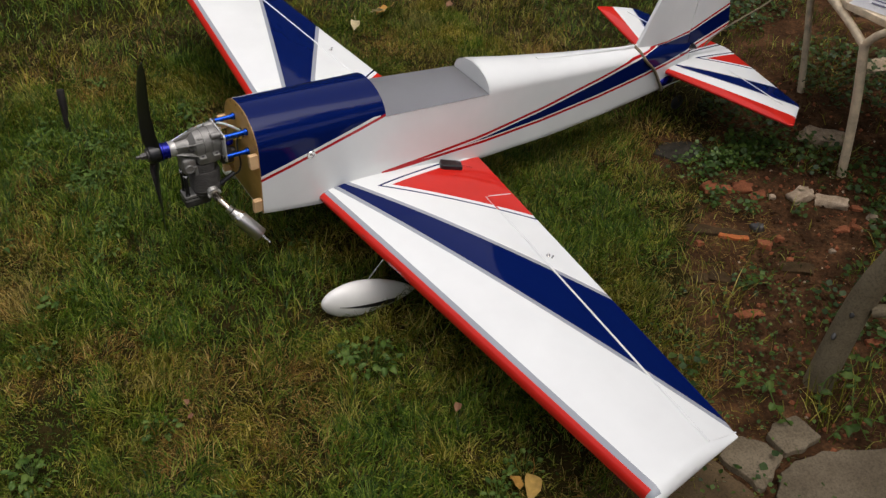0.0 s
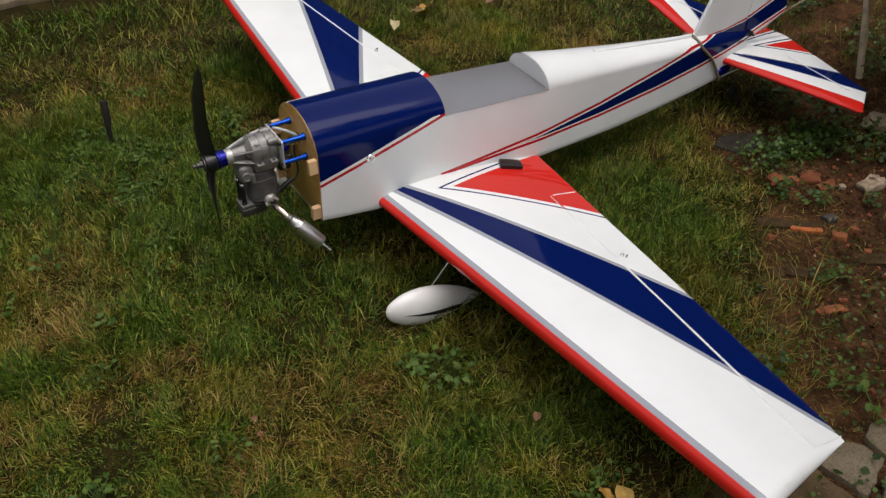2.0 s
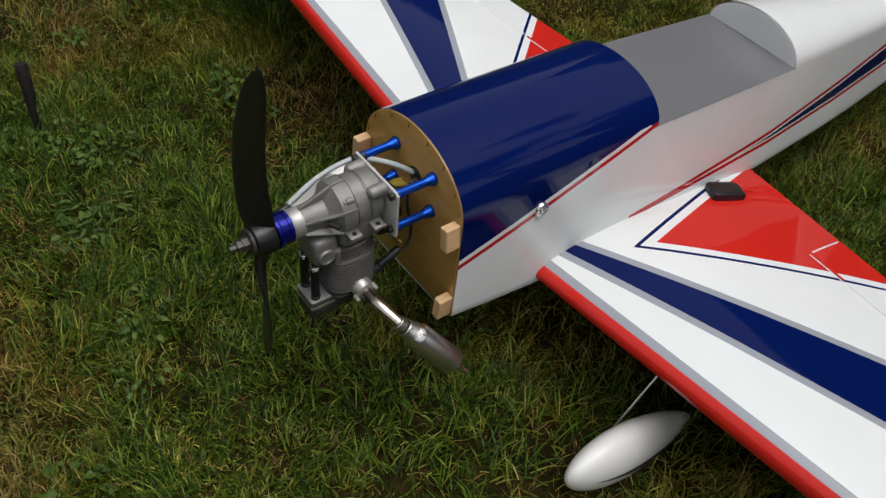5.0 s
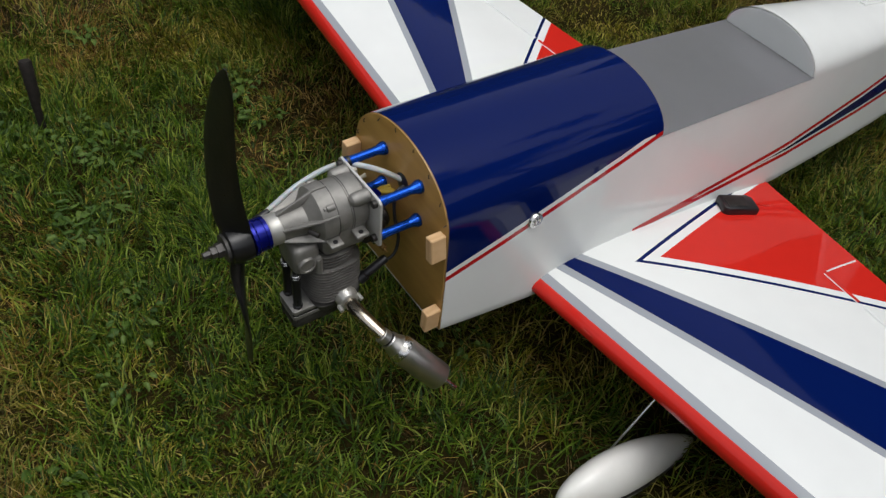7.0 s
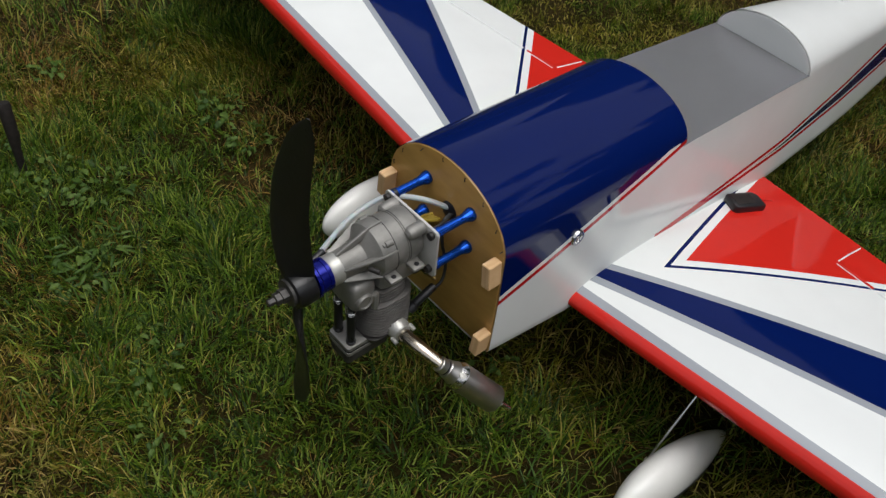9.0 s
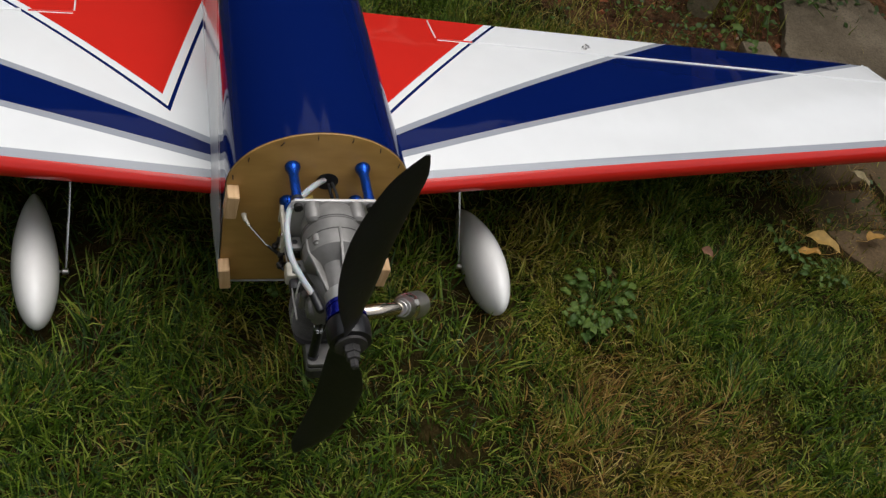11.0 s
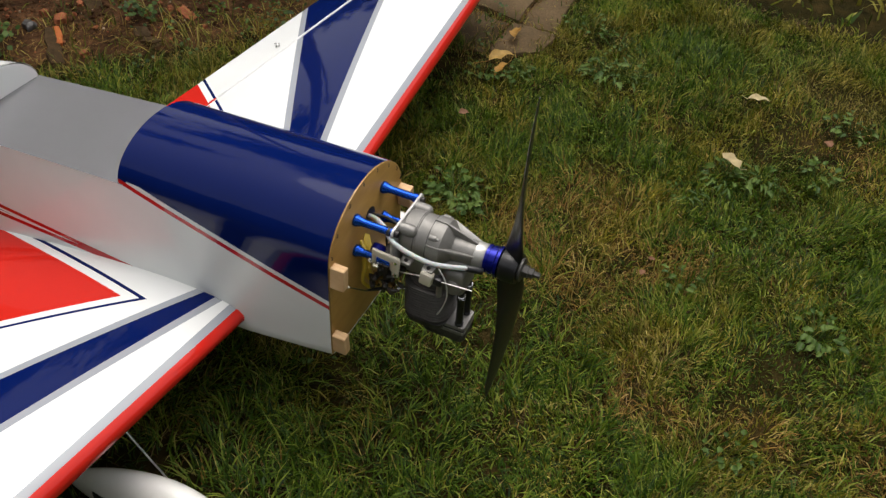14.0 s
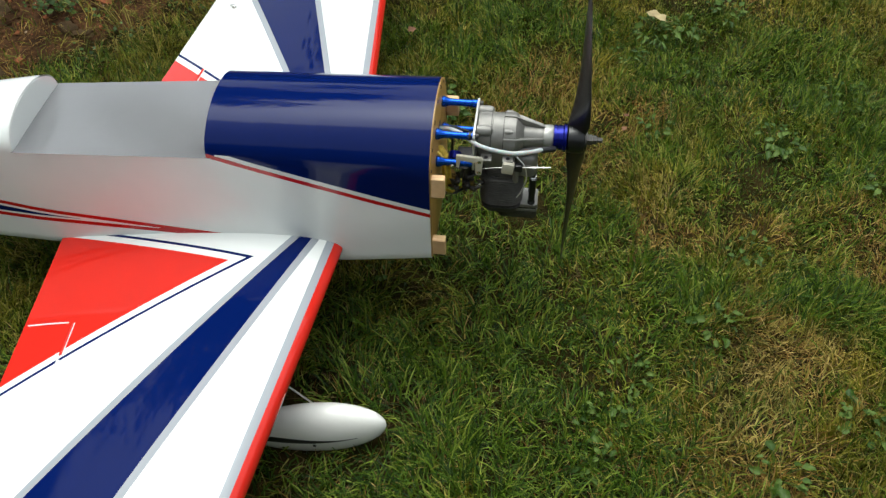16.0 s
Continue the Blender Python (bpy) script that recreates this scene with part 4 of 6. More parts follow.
bm = bmesh.new()
add_prism(bm, pose(0.146, CY + 0.001, 0.0435), rounded(0.026, 0.0215, 0.005), 0.0065, 0, 0.0012)
part("rocker_plate", bm, M_CAST, engine, "pale rocker-box plate under the pushrods", 30)
bm = bmesh.new()
add_prism(bm, pose(0.146, CY + 0.001, 0.0405), rounded(0.0255, 0.021, 0.005), 0.003, 0)
part("gasket", bm, M_BLACK, engine, "black gasket line", 30)
bm = bmesh.new()
add_prism(bm, pose(0.146, CY + 0.001, 0.034), rounded(0.026, 0.0215, 0.005), 0.0065, 0, 0.001)
part("rocker_frame", bm, M_CAST, engine, "lower half of the rocker-box joint", 30)
bm = bmesh.new()
add_prism(bm, pose(0.138, CY + 0.001, 0.014), rounded(0.033, 0.0195, 0.007), 0.020, 0, 0.005)
part("rocker_cover", bm, M_HEAD, engine, "dark cast rocker cover", 30)
for s in (1, -1):
    bm = bmesh.new()
    add_lathe(bm, pose(0.161, CY + s * 0.0135, 0.050), [(0.0066, 0), (0.0066, 0.004), (0.0056, 0.005), (0.0056, 0.052), (0.0066, 0.053), (0.0066, 0.060), (0.0045, 0.061), (0.0045, 0.072)], 18)
    tube = part("pushrod_tube", bm, M_WEBBING, engine, "black pushrod tube", 40)
    bm = bmesh.new()
    add_lathe(bm, pose(0.161, CY + s * 0.0135, 0.106), [(0.0060, 0), (0.0068, 0.001), (0.0060, 0.002), (0.0068, 0.003), (0.0060, 0.004), (0.0068, 0.005), (0.0060, 0.006)], 18)
    part("spring_collar", bm, M_STEEL, tube, "bright ribbed collar", 40)
bm = bmesh.new()
add_box(bm, pose(0.148, CY, 0.138), (0.036, 0.052, 0.046), 0.010, 0, 3)
add_lathe(bm, pose(0.151, CY - 0.03, 0.134, -90, 0, 0), [(0.0105, 0), (0.0122, 0.002), (0.0122, 0.058), (0.0110, 0.060), (0.0085, 0.0602), (0.0080, 0.0585)], 28)
part("cam_box", bm, M_CAST, engine, "cast cam-gear housing", 30)
for y, z, x in ((0.03, 0.128, 0.135), (0.026, 0.118, 0.118), (-0.027, 0.126, 0.132)):
    bm = bmesh.new()
    add_lathe(bm, pose(x, y, z), [(0.005, -0.014), (0.005, 0.01), (0.0035, 0.012)], 8)
    part("head_bolt", bm, M_CAST, engine, "cast boss with bolt", 30)
bm = bmesh.new()
add_lathe(bm, pose(0.140, 0.0405, 0.190, -90, 0, 25), [(0.0035, -0.012), (0.0035, 0.002), (0.002, 0.003)], 10)
part("breather_nipple", bm, M_DARKMETAL, engine, "small breather nipple")

# exhaust
bm = bmesh.new()
add_lathe(bm, along((0.104, 0.030, 0.060), (0.1035, 0.055, 0.057)), [(0.015, 0), (0.015, 0.014), (0.0135, 0.016), (0.0135, 0.020), (0.011, 0.021)], 28)
add_lathe(bm, along((0.090, 0.046, 0.062), (0.089, 0.060, 0.060)), [(0.003, 0), (0.003, 0.01), (0.0015, 0.0105)], 8)
add_lathe(bm, along((0.118, 0.046, 0.055), (0.118, 0.060, 0.053)), [(0.003, 0), (0.003, 0.01), (0.0015, 0.0105)], 8)
part("exhaust_flange", bm, M_COLLAR, engine, "clamped exhaust flange", 40)
bm = bmesh.new()
pipe = smooth_line([(0.1035, 0.046, 0.058), (0.103, 0.062, 0.0565), (0.0995, 0.084, 0.0545), (0.0885, 0.1130, 0.0430)], 6)
add_tube(bm, pipe, [0.0085 + 0.0015 * math.sin(math.pi * i / (len(pipe) - 1)) for i in range(len(pipe))], 20)
part("exhaust_pipe", bm, M_PIPE, engine, "curved heat-tinted steel exhaust pipe", 60)
mx = along((0.0905, 0.1112, 0.0455), (0.0298, 0.1630, -0.0280))
bm = bmesh.new()
add_lathe(bm, mx, [(0.0095, -0.004), (0.0105, -0.003), (0.0105, 0.006), (0.0095, 0.007)], 28)
add_lathe(bm, mx, [(0.0118, 0.009), (0.0125, 0.010), (0.0130, 0.016), (0.0186, 0.030), (0.0192, 0.034), (0.0192, 0.101), (0.0182, 0.1035), (0.010, 0.105)], 44)
muffler = part("muffler", bm, M_MUFF, engine, "turned aluminium muffler canister", 28)
bm = bmesh.new()
add_lathe(bm, mx, [(0.0098, 0.006), (0.0102, 0.0075), (0.0098, 0.0095)], 28)
part("muffler_seal", bm, M_BLACK, engine, "black muffler seal ring")
bm = bmesh.new()
add_lathe(bm, mx, [(0.0160, 0.0235), (0.0191, 0.0300), (0.0196, 0.0335), (0.0190, 0.0338)], 44, 0, False)
part("muffler_band", bm, M_STEEL, engine, "bright muffler band")
bm = bmesh.new()
axis = (mx.to_3x3() @ Vector((0, 0, 1))).normalized()
out = Vector((0.30, 0.42, 0.86))
out = (out - axis * out.dot(axis)).normalized()
seat = mx @ Vector((0, 0, 0.026)) + out * 0.0168
add_lathe(bm, along(seat, seat + out * 0.9 - axis * 0.45), [(0.0042, 0), (0.0042, 0.0024), (0.0024, 0.0026), (0.0020, 0.0012)], 14)
part("muffler_screw", bm, M_COLLAR, engine, "hex socket screw")
bm = bmesh.new()
add_lathe(bm, mx, [(0.007, 0.1035), (0.007, 0.110), (0.0045, 0.111), (0.0045, 0.133), (0.0035, 0.1335), (0.0032, 0.129)], 18)
part("muffler_outlet", bm, M_STEEL, engine, "small steel outlet nozzle")

# carburettor, linkages, hoses
bm = bmesh.new()
add_box(bm, pose(0.048, -0.004, 0.128), (0.034, 0.046, 0.030), 0.005, 0, 2)
add_lathe(bm, pose(0.020, -0.004, 0.128, 0, 90, 0), [(0.012, 0), (0.014, 0.003), (0.014, 0.012), (0.010, 0.014)], 24)
add_lathe(bm, pose(0.050, -0.030, 0.120), [(0.006, -0.02), (0.006, 0.02)], 12)
part("carburettor", bm, M_DARKMETAL, engine, "oily dark carburettor behind the cylinder", 30)
for x, y, z, r in ((0.036, -0.034, 0.140, 0.005), (0.060, -0.036, 0.112, 0.0045), (0.044, 0.030, 0.112, 0.0045), (0.058, 0.032, 0.135, 0.0055), (0.032, -0.020, 0.104, 0.004)):
    bm = bmesh.new()
    add_lathe(bm, pose(x, y, z, -90, 0, 0), [(r, -0.006), (r, 0.005), (r * 0.5, 0.006), (r * 0.45, 0.011)], 8)
    part("carburettor_fitting", bm, M_BRASS if r < 0.005 else M_STEEL, engine, "small metal fitting", 30)
bm = bmesh.new()
add_lathe(bm, pose(0.030, -0.02, 0.152, -60, 0, 0), [(0.010, -0.006), (0.011, -0.004), (0.011, 0.006), (0.008, 0.008)], 24)
part("fuel_filter", bm, M_ANOD2, engine, "round blue fuel fitting")
bm = bmesh.new()
add_prism(bm, pose(0.036, -0.046, 0.181, 90, 3, 0), [(0, 0), (0.041, -0.001), (0.044, -0.005), (0.043, -0.036), (0.039, -0.039), (0.033, -0.036), (0.031, -0.013), (0.007, -0.011), (0.006, -0.026), (0.001, -0.026)], 0.0045, 0, 0.001)
arm = part("throttle_arm", bm, M_BEIGE, engine, "cream plastic throttle arm")
for x, z in ((0.073, 0.170), (0.073, 0.148)):
    bm = bmesh.new()
    add_lathe(bm, pose(x, -0.0500, z, 90, 0, 0), [(0.0032, -0.002), (0.0032, 0.002), (0.0016, 0.003)], 10)
    part("arm_screw", bm, M_STEEL, arm, "small steel screw")
bm = bmesh.new()
add_box(bm, pose(0.119, -0.044, 0.157, 0, 8, 0), (0.019, 0.012, 0.021), 0.0025, 0, 2)
part("choke_block", bm, M_BEIGE, engine, "cream plastic linkage block")
bm = bmesh.new()
add_box(bm, pose(0.136, -0.041, 0.156, 0, 4, 0), (0.014, 0.012, 0.013), 0.003, 0, 2)
part("choke_collar", bm, M_BLACK, engine, "black rubber linkage collar")
bm = bmesh.new()
add_tube(bm, [(0.072, -0.047, 0.152), (0.110, -0.046, 0.158), (0.146, -0.045, 0.160)], 0.0008, 8)
add_tube(bm, [(0.146, -0.045, 0.160), (0.168, -0.045, 0.162), (0.188, -0.045, 0.164)], [0.0010, 0.0013, 0.0010], 8)
part("choke_rod", bm, M_MUFF, engine, "thin steel linkage rod")
bm = bmesh.new()
add_tube(bm, smooth_line([(0.132, -0.034, 0.172), (0.146, -0.040, 0.158), (0.150, -0.041, 0.132), (0.144, -0.040, 0.105), (0.136, -0.037, 0.085)]), 0.0011, 8)
part("spring_wire", bm, M_PLATE, engine, "thin pale wire beside the cylinder")
for k in range(4):
    bm = bmesh.new()
    o = 0.0042 * k
    add_tube(bm, smooth_line([(0.003 + 0.3 * o, -0.006, 0.160), (0.008 + o, -0.020 - 0.3 * o, 0.156 - 0.3 * o), (0.011 + o, -0.030 - 0.3 * o, 0.140), (0.014 + o, -0.030 - 0.3 * o, 0.108), (0.022 + o, -0.022, 0.086 + o), (0.034 + 0.5 * o, -0.014, 0.094 + o)]), 0.0021, 8)
    part("fuel_coil", bm, M_YELLOW, engine, "turn of yellowed fuel tube")
rc = random.Random(12)
for k in range(26):
    x, y, z = rc.uniform(0.026, 0.074), rc.uniform(-0.046, -0.024), rc.uniform(0.088, 0.150)
    r0 = rc.uniform(0.0022, 0.0052)
    bm = bmesh.new()
    add_lathe(bm, pose(x, y, z, rc.choice((0, 90, -90)), rc.choice((0, 90)), rc.uniform(0, 90)), [(r0 * 0.6, -2.2 * r0), (r0, -1.8 * r0), (r0, 0.6 * r0), (r0 * 0.6, 0.8 * r0), (r0 * 0.5, 2.2 * r0)], rc.choice((6, 10, 14)))
    part("carburettor_fitting", bm, rc.choice((M_DARKMETAL, M_DARKMETAL, M_DARKMETAL, M_BLACK, M_BRASS, M_STEEL)), engine, "small screw or lever of the carburettor", 30)
bm = bmesh.new()
add_tube(bm, smooth_line([(0.002, 0.004, 0.188), (0.022, -0.010, 0.200), (0.045, -0.028, 0.206), (0.062, -0.043, 0.204), (0.078, -0.048, 0.200), (0.096, -0.0495, 0.196), (0.124, -0.047, 0.190), (0.150, -0.038, 0.187), (0.172, -0.0285, 0.186)]), 0.0036, 12)
part("fuel_line", bm, M_SILICONE, engine, "milky silicone tube running along the engine")
bm = bmesh.new()
add_lathe(bm, along((0.170, -0.028, 0.185), (0.196, -0.021, 0.184)), [(0.005, 0), (0.005, 0.022), (0.0035, 0.024)], 14)
part("line_boot", bm, M_BLACK, engine, "black rubber end boot")
bm = bmesh.new()
add_lathe(bm, pose(0.056, -0.036, 0.2105, 0, 90, 0), [(0.007, -0.002), (0.0072, 0.001), (0.007, 0.003)], 16)
part("tube_clip", bm, M_BLACK, engine, "black rubber tube clip")
bm = bmesh.new()
add_tube(bm, smooth_line([(0.002, -0.020, 0.158), (0.014, -0.030, 0.150), (0.018, -0.038, 0.130), (0.016, -0.040, 0.098), (0.030, -0.028, 0.080), (0.048, -0.022, 0.092), (0.050, -0.014, 0.112)]), 0.0028, 10)
part("fuel_feed", bm, M_YELLOW, engine, "yellowed fuel feed tube")
bm = bmesh.new()
add_tube(bm, smooth_line([(0.002, 0.010, 0.182), (0.016, 0.013, 0.176), (0.022, 0.022, 0.150), (0.020, 0.030, 0.115), (0.030, 0.034, 0.092), (0.050, 0.030, 0.082)]), 0.0022, 8)
part("ignition_lead", bm, M_BLACK, engine, "black braided ignition lead")
bm = bmesh.new()
add_tube(bm, smooth_line([(0.002, 0.014, 0.184), (0.026, 0.018, 0.182), (0.050, 0.014, 0.178)]), 0.002, 8)
part("sensor_lead", bm, M_RUBBER, engine, "striped sensor lead")
bm = bmesh.new()
add_lathe(bm, along((0.040, 0.034, 0.093), (0.078, 0.030, 0.068)), [(0.0045, 0), (0.006, 0.003), (0.006, 0.034), (0.008, 0.036), (0.008, 0.046), (0.004, 0.047)], 16)
part("plug_cap", bm, M_BLACK, engine, "black spark plug cap")
bm = bmesh.new()
add_tube(bm, [(0.002, -0.085, 0.126), (0.012, -0.084, 0.125), (0.030, -0.060, 0.104), (0.046, -0.036, 0.096)], 0.0012, 8)
part("throttle_rod", bm, M_STEEL, engine, "thin steel throttle push rod")
bm = bmesh.new()
add_tube(bm, [(0.001, -0.0855, 0.1262), (0.009, -0.0845, 0.1255), (0.015, -0.080, 0.121)], [0.0036, 0.0028, 0.0018], 10)
part("rod_sleeve", bm, M_BEIGE, engine, "cream plastic sleeve of the push rod")
bm = bmesh.new()
add_tube(bm, [(0.032, -0.057, 0.103), (0.040, -0.045, 0.098), (0.048, -0.034, 0.095)], [0.0018, 0.0028, 0.0024], 8)
part("clevis", bm, M_BLACK, engine, "black rod clevis")

# ---- ground ----
def inside_bed(x, y):
    """How far into the bare bed (metres, positive inside)."""
    edge = lerp(x, [(-6, -2.2), (-3.2, -1.0), (-2.1, -0.25), (-1.35, 0.44), (-0.97, 0.70), (-0.8, 0.93), (-0.62, 1.12), (-0.3, 1.16), (-0.15, 1.20), (-0.09, 1.9), (0.1, 3.0), (6, 5)])
    return y - edge


def relief(x, y):
    n = noise.fractal(Vector((x * 2.2, y * 2.2, 3.1)), 1.0, 2.0, 3)
    return -0.016 + 0.010 * n


bm = bmesh.new()
xs = sorted(set(np.round(np.concatenate([np.linspace(-60, -4, 9), np.linspace(-3.8, 2.0, 117), np.linspace(2.5, 60, 9)]), 3)))
ys = sorted(set(np.round(np.concatenate([np.linspace(-60, -3.2, 9), np.linspace(-3.0, 2.4, 109), np.linspace(3, 60, 9)]), 3)))
grid = [[bm.verts.new((x, y, relief(x, y) if -4 < x < 2.2 and -3.2 < y < 2.6 else -0.016)) for y in ys] for x in xs]
for a, b in zip(grid, grid[1:]):
    for i in range(len(ys) - 1):
        bm.faces.new((a[i], b[i], b[i + 1], a[i + 1]))
for f in bm.faces:
    c = f.calc_center_median()
    bed = inside_bed(c.x, c.y) > -0.02 and c.x < 0.0 and ((c.x + 1.9) / 1.9) ** 2 + ((c.y - 0.7) / 1.75) ** 2 < 1 + 0.5 * noise.noise(Vector((c.x * 1.8, c.y * 1.8, 4.0)))
    spot = (c.x + 1.39) ** 2 / 0.028 + (c.y - 0.225) ** 2 / 0.014 < 1
    f.material_index = 0 if bed or spot else 1
ground = part("ground", bm, [M_SOIL, M_TURF], None, "", 60)
tagged(ground, "garden ground, mossy turf and bare brown soil", "ground", "", "structure")

# ---- lawn ----


def value_noise(x, y, scale, seed):
    """Smooth noise in 0..1 for arrays of places."""
    r = np.random.default_rng(seed)
    table = r.random((64, 64))
    u, v = x * scale, y * scale
    i, j = np.floor(u).astype(int), np.floor(v).astype(int)
    fu, fv = u - i, v - j
    fu, fv = fu * fu * (3 - 2 * fu), fv * fv * (3 - 2 * fv)
    g = lambda a, b: table[a % 64, b % 64]
    return (g(i, j) * (1 - fu) + g(i + 1, j) * fu) * (1 - fv) + (g(i, j + 1) * (1 - fu) + g(i + 1, j + 1) * fu) * fv


def bed_edge(x):
    return np.interp(x, [-6, -3.2, -2.1, -1.35, -0.97, -0.8, -0.62, -0.3, -0.15, -0.09, 0.1, 6], [-2.2, -1.0, -0.25, 0.44, 0.70, 0.93, 1.12, 1.16, 1.20, 1.9, 3.0, 5])


def blades(name, count, box, length, width, lean, seed, keep, material_, label):
    """Bent tapering blades scattered over a stretch of ground, joined into one mesh."""
    r = np.random.default_rng(seed)
    x, y = r.uniform(box[0], box[1], count), r.uniform(box[2], box[3], count)
    k = keep(x, y, r) & (r.random(count) < 0.42 + 1.1 * value_noise(x, y, 19.0, 7))
    x, y = x[k], y[k]
    n = len(x)
    patch = value_noise(x, y, 3.1, 5) * 0.6 + value_noise(x, y, 9.0, 6) * 0.4
    l = r.uniform(length[0], length[1], n) * (0.32 + 1.35 * patch) * (0.72 + 0.62 * value_noise(x, y, 23.0, 9))
    w = r.uniform(width[0], width[1], n)
    clump = value_noise(x, y, 12.0, 8) * 6.283 * 2
    a = clump + r.normal(0, 1.15, n)
    tilt = np.abs(r.normal(lean[0], lean[1], n)).clip(0.05, 1.45)
    curl = r.uniform(0.1, 0.9, n)
    dx, dy = np.cos(a), np.sin(a)
    sx, sy = -dy, dx
    twist = r.normal(0, 0.5, n)
    sx, sy = sx * np.cos(twist) - sy * np.sin(twist), sx * np.sin(twist) + sy * np.cos(twist)
    z0 = np.full(n, -0.018)
    h1, o1 = 0.55 * l * np.cos(tilt), 0.55 * l * np.sin(tilt)
    t2 = (tilt + curl).clip(0, 1.75)
    h2, o2 = h1 + 0.45 * l * np.cos(t2), o1 + 0.45 * l * np.sin(t2)
    v = np.empty((n, 5, 3))
    v[:, 0] = np.stack([x - sx * w / 2, y - sy * w / 2, z0], -1)
    v[:, 1] = np.stack([x + sx * w / 2, y + sy * w / 2, z0], -1)
    v[:, 2] = np.stack([x + dx * o1 + sx * w * 0.42, y + dy * o1 + sy * w * 0.42, z0 + h1], -1)
    v[:, 3] = np.stack([x + dx * o1 - sx * w * 0.42, y + dy * o1 - sy * w * 0.42, z0 + h1], -1)
    v[:, 4] = np.stack([x + dx * o2, y + dy * o2, z0 + h2], -1)
    base = (np.arange(n) * 5)[:, None]
    loops = (base + np.array([[0, 1, 2, 3, 3, 2, 4]])).ravel()
    me = bpy.data.meshes.new(name)
    me.vertices.add(n * 5), me.loops.add(n * 7), me.polygons.add(n * 2)
    me.vertices.foreach_set("co", v.ravel())
    me.loops.foreach_set("vertex_index", loops.astype(np.int32))
    starts = (np.arange(n)[:, None] * 7 + np.array([[0, 4]])).ravel()
    me.polygons.foreach_set("loop_start", starts.astype(np.int32))
    me.update(calc_edges=True)
    me.materials.append(material_)
    ob = new(name, me)
    return tagged(ob, label, "grass", "", "stuff")


# worn places in the lawn: x, y, radius
WORN = [(0.56, -0.33, 0.12), (0.60, -0.14, 0.12), (0.65, -0.20, 0.10), (-0.17, -0.70, 0.14), (-0.25, -0.69, 0.10), (-0.03, -0.60, 0.09), (0.24, -0.63, 0.06), (0.12, -1.10, 0.15), (-0.90, -0.97, 0.12), (-1.31, 0.13, 0.14),
        (-1.45, -0.50, 0.12), (0.45, -0.36, 0.08), (0.41, -0.57, 0.08), (0.12, 0.37, 0.09), (0.22, 0.39, 0.08), (0.06, 0.56, 0.10), (0.15, 0.66, 0.11), (0.17, 0.48, 0.10), (0.27, 0.66, 0.12), (0.37, 0.50, 0.12),
        (0.31, 0.40, 0.12), (0.16, 0.75, 0.08), (0.48, 0.16, 0.07), (0.61, 0.23, 0.08), (0.86, 0.22, 0.12), (0.27, 1.01, 0.07), (0.65, 1.15, 0.10), (-1.39, 0.23, 0.15), (-0.75, 0.98, 0.12), (-0.87, 0.80, 0.10), (-0.70, 0.84, 0.09)]
# thinned grass, mostly to deepen the shade under the airplane: x, y, radius
SPARSE = [(-0.13, 0.28, 0.12), (-0.30, 0.30, 0.13), (-0.17, -0.66, 0.15), (-0.07, -0.57, 0.10), (-0.20, -0.54, 0.12), (-0.17, 0.07, 0.13), (-0.21, 0.20, 0.14), (-0.06, 0.27, 0.12), (0.06, 0.13, 0.12), (0.14, 0.24, 0.10), (-0.17, -0.10, 0.12), (-0.20, -0.26, 0.15), (-0.06, -0.22, 0.10), (-0.36, 0.10, 0.22), (-0.36, -0.18, 0.22), (-0.30, 0.45, 0.16), (-0.02, 0.0, 0.14)]
# thick green places: x, y, radius
LUSH = [(0.21, -0.14, 0.20), (0.15, 0.20, 0.15), (0.25, -0.48, 0.20), (0.35, -0.85, 0.20), (0.27, -0.30, 0.20), (0.27, -0.70, 0.15), (0.05, -0.28, 0.18), (0.24, 0.85, 0.10), (0.54, 0.76, 0.18), (0.08, 0.90, 0.12), (0.73, 0.80, 0.20),
        (0.90, 0.48, 0.16), (0.45, 0.02, 0.12), (0.72, 0.05, 0.10), (-1.02, 0.44, 0.16), (0.68, 0.40, 0.13), (-0.45, 0.70, 0.20), (-0.95, 0.25, 0.25), (-0.60, 0.30, 0.25), (-0.60, -1.0, 0.20), (-0.30, -1.3, 0.25), (0.60, -0.70, 0.25), (-0.05, -0.27, 0.16), (0.12, -0.15, 0.18), (0.12, 0.0, 0.14), (0.02, 0.16, 0.12), (0.0, 0.72, 0.10), (0.29, 0.17, 0.10), (0.26, 1.33, 0.16), (0.36, -0.45, 0.12)]


def worn(x, y):
    """How worn the lawn is, 0 to 1."""
    w = np.zeros(len(x))
    xx, yy = x + 0.16 * (value_noise(x, y, 7.0, 31) - 0.5), y + 0.16 * (value_noise(x, y, 7.0, 32) - 0.5)
    for px, py, pr in WORN:
        w = np.maximum(w, np.exp(-((xx - px) ** 2 + (yy - py) ** 2) / (pr * pr) * 1.2))
    speckle = value_noise(x, y, 22.0, 33)
    return np.clip(w * (0.55 + 0.9 * speckle), 0, 1)


def sparse(x, y):
    """How far the grass is thinned, mostly to darken shaded ground, 0 to 1."""
    w = np.zeros(len(x))
    for px, py, pr in SPARSE:
        w = np.maximum(w, np.exp(-((x - px) ** 2 + (y - py) ** 2) / (pr * pr)))
    return np.clip(w * (0.5 + 0.8 * value_noise(x, y, 14.0, 34)), 0, 1)


